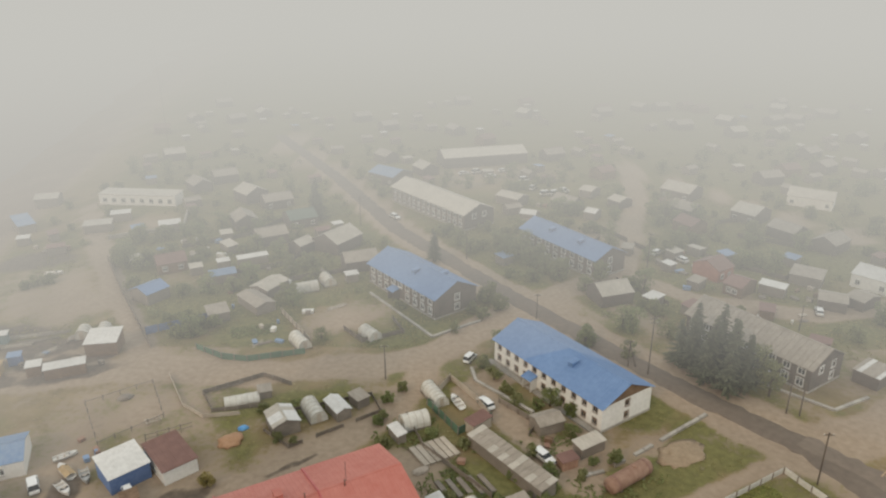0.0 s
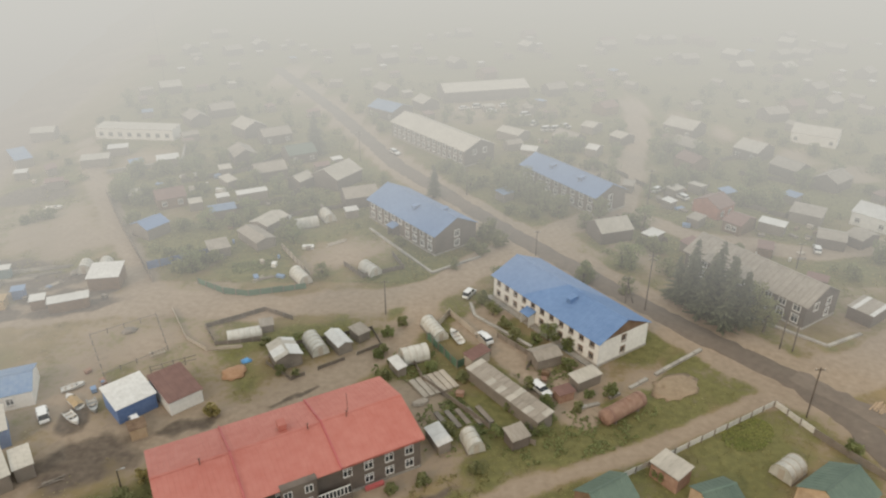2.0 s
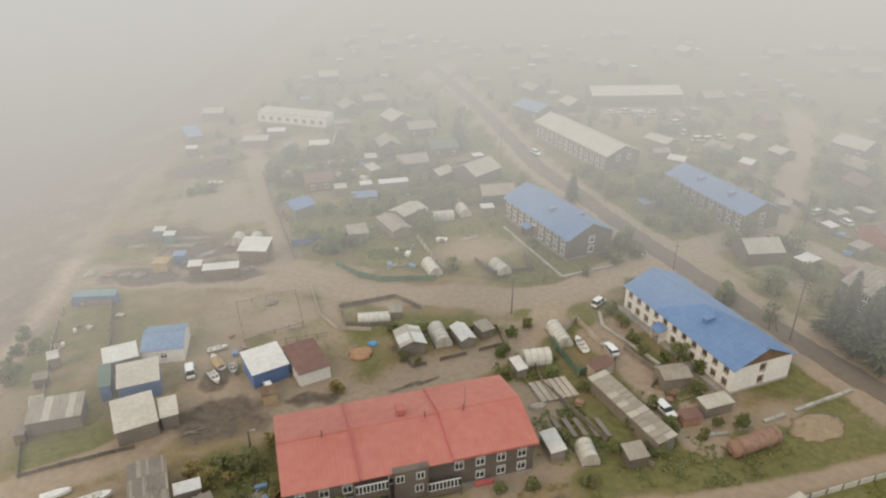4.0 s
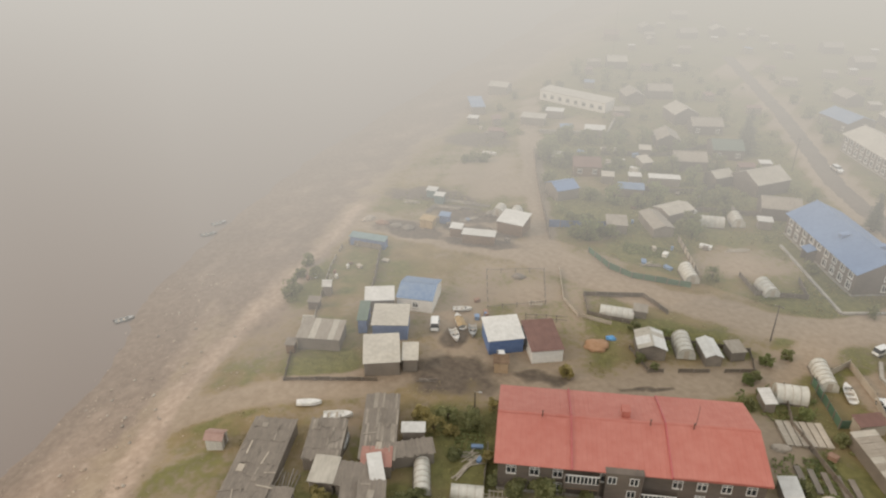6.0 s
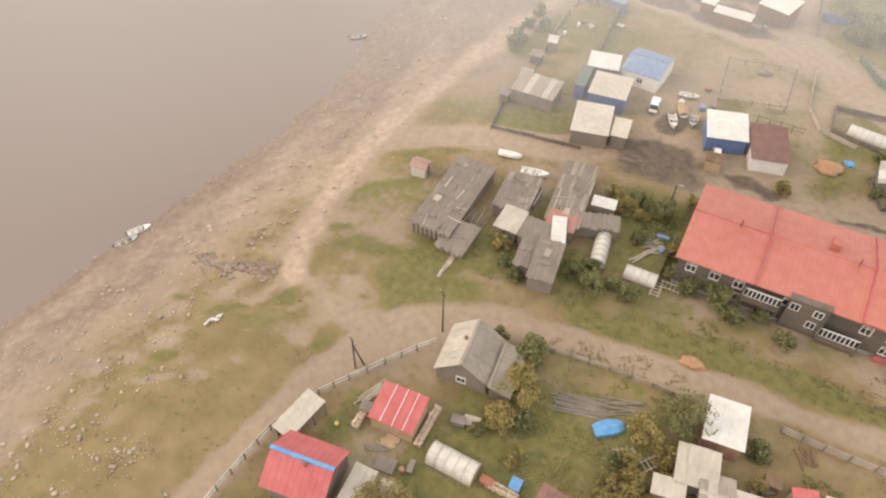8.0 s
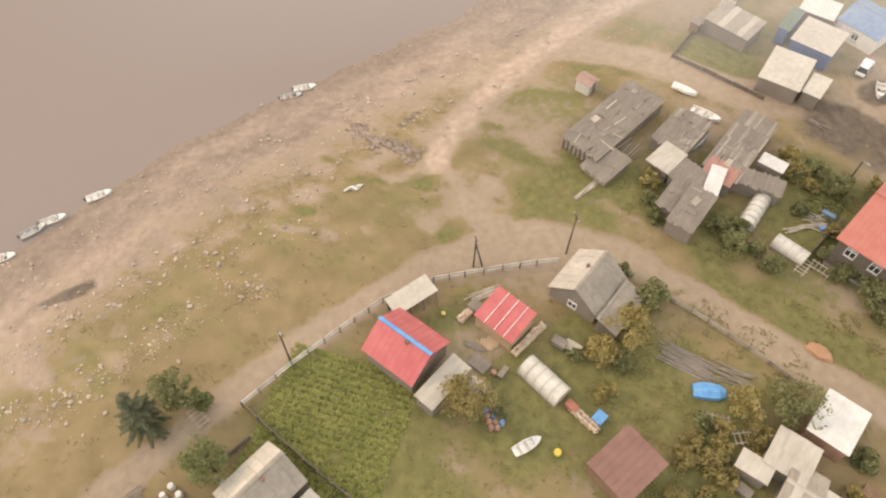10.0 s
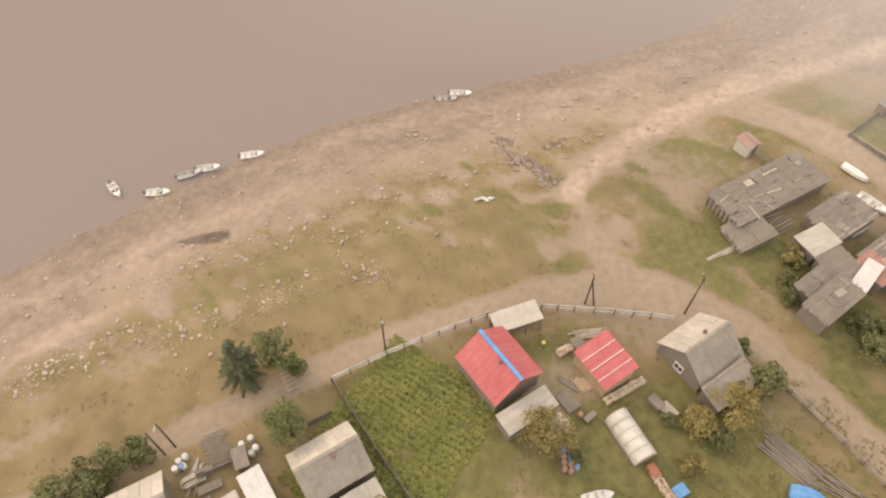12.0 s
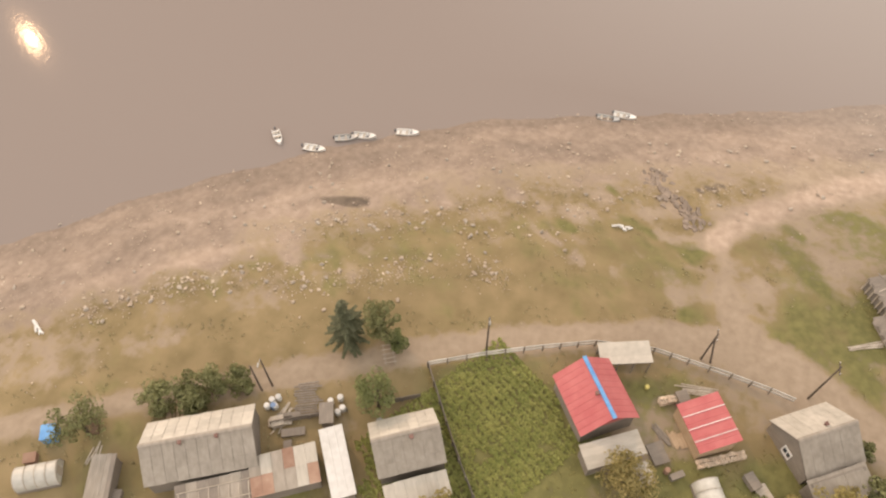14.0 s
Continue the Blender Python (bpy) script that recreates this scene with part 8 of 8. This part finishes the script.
# ---- the far quarters, half lost in smoke ----
FAR = ((65.1, 162.0, 35, 6.5, 8.0, 3.0, 1.8, M_BROWNROOF, M_BRICK, "house with a dull red roof and pinkish wall"),
       (68.0, 152.0, -50, 5.0, 7.5, 2.6, 1.2, M_BROWNROOF, M_BARKWOOD, "annex with a dull red roof"),
       (75.5, 151.0, -38, 6.1, 3.4, 2.3, -0.3, M_WHITEROOF, M_OLDWOOD, "shed with a pale flat roof"),
       (86.8, 157.9, -35, 7.5, 6.5, 2.4, -0.5, M_SLATE, M_OLDWOOD, "grey-green roofed shed in a garden"),
       (102.4, 155.5, -50, 9.0, 9.0, 3.2, 1.6, M_WHITEROOF, M_WHITEWALL, "white house with a pale roof"),
       (86.1, 144.3, -27, 6.2, 6.4, 2.3, 0.8, M_SLATE, M_DARKWOOD, "dark shed with a slate roof"),
       (45.8, 145.2, -50, 3.6, 4.4, 2.0, -0.2, M_WHITEROOF, M_OLDWOOD, "small shed with a bright white roof"),
       (77.7, 229.5, -46, 11.0, 10.0, 3.0, 2.0, M_PALESLATE, M_DARKWOOD, "timber house with a pale slate roof"),
       (91.7, 205.5, -52, 8.4, 10.0, 3.0, 2.0, M_PALESLATE, M_DARKWOOD, "timber house with a pale slate roof"),
       (117.7, 221.0, -33, 14.0, 9.0, 3.2, 2.0, M_PALESLATE, M_WHITEWALL, "long house with a pale slate roof"),
       (54.4, 219.0, -55, 5.5, 6.5, 2.4, 1.0, M_PALESLATE, M_DARKWOOD, "small house with a pale roof"),
       (-105.1, 222.3, -5, 27.0, 6.5, 3.4, -0.4, M_CREAM, M_WHITEWALL, "long cream building beside a yard"),
       (-104.0, 204.4, 20, 6.0, 4.0, 2.4, -0.2, M_WHITEROOF, M_OLDWOOD, "shed with a white flat roof"),
       (-106.5, 194.6, 19, 8.0, 5.0, 2.3, -0.3, M_CREAM, M_OLDWOOD, "low shed with a cream roof"),
       (-85.0, 194.9, 24, 6.4, 4.5, 2.3, -0.3, M_WHITEROOF, M_OLDWOOD, "low shed with a white roof"),
       (-130.2, 196.4, 41, 5.0, 12.0, 2.6, -0.4, M_PALEBLUE, M_OLDWOOD, "long shed with a pale blue roof"),
       (-135.7, 220.6, 15, 7.5, 7.0, 2.8, 1.0, M_CREAM, M_OLDWOOD, "house with a cream roof by the river"),
       (-122.2, 182.8, 20, 3.6, 3.0, 2.0, -0.2, M_WHITEROOF, M_OLDWOOD, "small shed with a white roof"),
       (-73.7, 165.9, 30, 7.5, 8.0, 2.6, 1.4, M_BROWNROOF, M_BARKWOOD, "house with a faded dull red roof"),
       (-83.5, 167.7, 30, 3.6, 4.0, 2.0, -0.3, M_PALESLATE, M_OLDWOOD, "small shed with a pale roof"),
       (-53.2, 169.2, 27, 8.1, 2.8, 2.0, -0.2, M_WHITEROOF, M_OLDWOOD, "narrow shed with a white roof"),
       (-65.8, 162.3, 26, 3.4, 3.4, 2.0, -0.2, M_PALESLATE, M_OLDWOOD, "small shed with a pale roof"),
       (-62.2, 178.3, -49, 6.0, 3.2, 2.0, -0.3, M_PALESLATE, M_OLDWOOD, "shed with a pale slate roof"),
       (-65.8, 187.6, 25, 3.6, 4.0, 2.0, -0.2, M_PALESLATE, M_OLDWOOD, "small shed with a pale roof"),
       (-47.2, 201.0, 30, 8.8, 9.0, 2.8, 1.8, M_GREENROOF, M_DARKWOOD, "house with a dull green roof"),
       (-58.7, 218.9, 30, 9.6, 8.0, 2.8, 1.6, M_SLATE, M_DARKWOOD, "timber house with a grey slate roof"),
       (-23.6, 250.0, -40, 13.0, 11.0, 3.2, 1.8, M_PALEBLUE, M_DARKWOOD, "house with a pale blue roof"),
       (19.4, 222.4, -41, 9.2, 7.0, 2.6, 1.0, M_PALESLATE, M_OLDWOOD, "shed with a pale roof by the lot"),
       (46.7, 231.0, -40, 5.0, 7.0, 2.4, 0.8, M_PALESLATE, M_OLDWOOD, "shed with a pale roof"),
       (23.3, 205.4, -20, 5.2, 5.0, 2.3, 0.8, M_WHITEROOF, M_OLDWOOD, "shed with a white roof"),
       (43.3, 206.9, -35, 4.0, 5.5, 2.3, 0.8, M_WHITEROOF, M_OLDWOOD, "shed with a white roof"),
       (73.9, 124.8, -35, 4.2, 3.0, 1.9, -0.2, M_BROWNROOF, M_BARKWOOD, "low brown shed beside the street"),
       (69.2, 139.2, -23, 3.4, 4.4, 2.0, -0.2, M_BROWNROOF, M_BARKWOOD, "small brown shed among clutter"),
       (58.6, 154.5, -49, 3.4, 4.0, 2.0, -0.3, M_SLATE, M_OLDWOOD, "small grey shed by the lane"),
       (47.2, 176.8, -24, 3.2, 4.0, 2.0, -0.3, M_SLATE, M_OLDWOOD, "small grey shed by the lane"),
       (93.2, 144.8, -60, 4.7, 7.0, 2.2, 0.8, M_SLATE, M_DARKWOOD, "dark shed with a slate roof"))
for fx, fy, fyaw, fl, fw, fh, fr, froof, fwall, flabel in FAR:
    openings = columns(8, 26.6, 2.0, (0.9,), 1.4, 1.3) if "cream building" in flabel else columns(2, fl - 0.4, 1.6, (0.8,), 1.0, 1.1) if fr > 1.1 else ()
    shed("house" if fr > 1.1 else "shed", fx, fy, fyaw, fl, fw, fh, fr, froof, fwall, flabel, "house" if fr > 1.1 else "shed", holes={"s": openings})


TAKEN += [(-42, 130, 9), (-21, 136, 11), (-24, 142, 8), (-17, 129, 6), (-94, 203, 9)]


def clear_of(x, y, r):
    if any(math.hypot(x - cx, y - cy) < r + cr * 0.9 for cx, cy, cr in TAKEN):
        return False
    if x < -60 - 0.66 * (y - 122) and y < 172:
        return False
    p, q = np.array([x]), np.array([y])
    if land(p, q)[1][0] < 42:
        return False
    return all(line_distance(p, q, line)[0][0] > half + r for half, line in ROADS)


def far_quarters():
    """Sheds, cottages, bushes and trees over the far plots, copied from a few of each kind."""
    rng = random.Random(21)
    kinds = []
    for k, (l, w, h, r, roof, wall, label) in enumerate(((4.2, 3.2, 2.0, -0.3, M_PALESLATE, M_OLDWOOD, "small grey shed with a pale roof"), (5.5, 4.0, 2.2, 0.8, M_SLATE, M_OLDWOOD, "grey shed with a slate roof"), (3.4, 2.6, 1.9, -0.2, M_WHITEROOF, M_OLDWOOD, "small shed with a white sheet roof"),
                                                       (8.5, 7.5, 2.8, 1.8, M_PALESLATE, M_DARKWOOD, "timber cottage with a pale slate roof"), (9.0, 7.0, 2.8, 1.7, M_SLATE, M_DARKWOOD, "timber cottage with a grey slate roof"), (7.5, 7.0, 2.8, 1.6, M_BROWNROOF, M_BARKWOOD, "timber cottage with a brown roof"), (4.8, 3.0, 2.0, -0.3, M_BROWNROOF, M_OLDWOOD, "low shed with a brown roof"), (4.0, 3.6, 2.1, -0.3, M_PALEBLUE, M_OLDWOOD, "small shed with a pale blue roof"))):
        kinds.append((shed("cottage" if r > 1.5 else "shed", 150 + 14 * k, 300, 35, l, w, h, r, roof, wall, label, "cottage" if r > 1.5 else "shed"), 0.5 * math.hypot(l, w)))
        tagged(kinds[-1][0], group="cottages and sheds of the far quarters")
    plants = [leafy_tree("tree", 140 + 6 * k, 320, h, r, m, lab, seed=90 + k, clumps=20, per=64, low=0.06) for k, (h, r, m, lab) in enumerate(((3.6, 2.6, M_BUSH, "leafy garden tree dimmed by smoke"), (2.6, 2.0, M_BUSH, "garden bush dimmed by smoke"), (4.8, 2.8, M_LEAF, "tall leafy tree dimmed by smoke")))]
    put = 0
    for _ in range(6000):
        if put >= 165:
            break
        near = rng.random() < 0.45
        x, y = (rng.uniform(-118, 120), rng.uniform(128, 225)) if near else (rng.uniform(-170, 230), rng.uniform(215, 420))
        if y < 140 and -40 < x < 60:
            continue
        ob, r = kinds[rng.choice((0, 1, 1, 1, 2, 3, 4, 4, 5, 6, 6, 7))]
        if clear_of(x, y, r + 0.6):
            copy_thing(ob, pose(x, y, 0, 0, 0, rng.choice((-55, 35, 125, 30, 20)) + rng.uniform(-6, 6)))
            TAKEN.append((x, y, r))
            put += 1
    put = 0
    for _ in range(6000):
        if put >= 240:
            break
        x, y = (rng.uniform(-130, 150), rng.uniform(124, 300)) if put % 2 else (rng.uniform(-100, 130), rng.uniform(126, 215))
        ob = plants[rng.choice((0, 1, 1, 2))]
        if clear_of(x, y, 1.2):
            c = copy_thing(ob, pose(x, y, 0, 0, 0, rng.uniform(0, 360)))
            s = rng.uniform(0.7, 1.25)
            c.scale = (s, s, s)
            put += 1


far_quarters()


def far_thicket():
    """Scrub over the far plots, too small and dim to tell one bush from the next."""
    rng = np.random.default_rng(17)
    centres = []
    while len(centres) < 900:
        x, y = rng.uniform(-110, 150), rng.uniform(130, 300)
        if clear_of(x, y, 0.8):
            for _ in range(3):
                r = rng.uniform(0.5, 1.0)
                centres.append((x + rng.uniform(-1, 1), y + rng.uniform(-1, 1), r * rng.uniform(0.6, 1.5), r))
    v, f = leaf_cloud(centres, 26, 0.42, 0.8, rng)
    tagged(new("scrub", mesh_of("scrub", v, f, M_BUSH)), "low scrub between the far gardens dimmed by smoke", "scrub", kind="stuff")


far_thicket()
for k, (tx, ty, th, tr, tm) in enumerate(((17.4, 173.2, 6.0, 3.2, M_BUSH), (20.0, 168.0, 5.5, 3.0, M_BUSH), (23.3, 163.0, 5.0, 2.8, M_BUSH), (26.0, 159.0, 5.2, 2.8, M_BUSH), (8.1, 146.0, 5.0, 2.6, M_BUSH), (10.4, 142.0, 3.6, 2.2, M_BUSH), (66.5, 208.4, 8.0, 4.5, M_BUSH), (43.5, 183.0, 6.0, 3.4, M_BUSH), (1.1, 183.0, 5.0, 3.0, M_BUSH), (26.8, 125.6, 4.4, 2.2, M_LEAF), (-85.4, 165.5, 6.0, 3.4, M_BUSH), (-88.2, 168.6, 5.0, 3.0, M_BUSH), (-81.0, 169.0, 4.0, 2.6, M_BUSH), (58, 176, 4.5, 2.8, M_BUSH), (62, 181, 4.0, 3.0, M_BUSH), (31.4, 152.6, 3.4, 2.4, M_BUSH), (38, 148, 2.2, 2.0, M_BUSH), (43, 143, 1.8, 1.8, M_BUSH))):
    leafy_tree("tree", tx, ty, th, tr, tm, "broad leafy tree beside the street" if th > 4 else "low leafy tree in a yard", seed=300 + k, clumps=30, per=70, low=0.05)
conifer("spruce", -44.1, 207.9, 11.0, 2.6, "dark spruce between far houses", seed=71)
conifer("spruce", -41.6, 205.0, 8.5, 2.2, "dark spruce between far houses", seed=72)
conifer("spruce", -5.4, 170.9, 9.5, 2.4, "dark spruce behind the timber house", seed=73)
fence([(-100.2, 187.0), (-81.7, 196.5), (-86, 212)], 1.0, "pale low wall round a dirt yard", panel=U_SLAB, span=2.6, posts=False, category="wall", sway=0.0)
for line in (((67, 174), (82, 159), (96, 168)), ((67, 174), (80, 201), (99, 209)), ((82, 190), (104, 176)), ((-76, 180), (-60, 190), (-52, 206)), ((-60, 160), (-44, 168), (-38, 186)), ((-27, 164), (-40, 158), (-46, 148)), ((40, 158), (49, 144)), ((57, 170), (44, 196)), ((30, 172), (42, 188))):
    fence(list(line), 1.2, "grey board fence between far gardens", panel=U_DARK, span=3.0, posts=False, missing=0.08)
tufts("weeds", 36000, (-120, 130, 120, 230), lambda x, y: (ground_masks(x, y)[1] > 0.55) & (ground_masks(x, y)[0] > 0.5) & (wobble(x, y, 2.0, 2.0) > -0.3), 0.4, M_WEED, "rank green growth over the far plots", 63, 3, 0.6)


def far_clutter():
    rng = random.Random(9)
    for cx, cy, rx, ry, n in ((57, 174, 5, 5, 7), (60, 160, 4, 8, 6), (-112, 178, 6, 5, 6), (-30, 141, 4, 2, 4), (-75, 178, 8, 8, 8), (-56, 180, 8, 8, 8), (80, 150, 10, 5, 8), (-40, 160, 8, 6, 8), (22, 216, 8, 8, 8), (-88, 150, 6, 6, 6)):
        for _ in range(n):
            x, y = cx + rng.uniform(-rx, rx), cy + rng.uniform(-ry, ry)
            if clear_of(x, y, 0.3):
                m, lab = rng.choice(((M_PALEWOOD, "pale board box"), (M_OLDWOOD, "grey board box"), (M_BOATWHITE, "white painted box"), (M_RUST, "rusty metal box"), (M_PALEBLUE, "faded blue box")))
                crate("crate", x, y, rng.uniform(0, 180), rng.uniform(1.0, 2.6), rng.uniform(0.7, 1.4), rng.uniform(0.3, 1.1), m, lab + " standing in a far yard")


far_clutter()
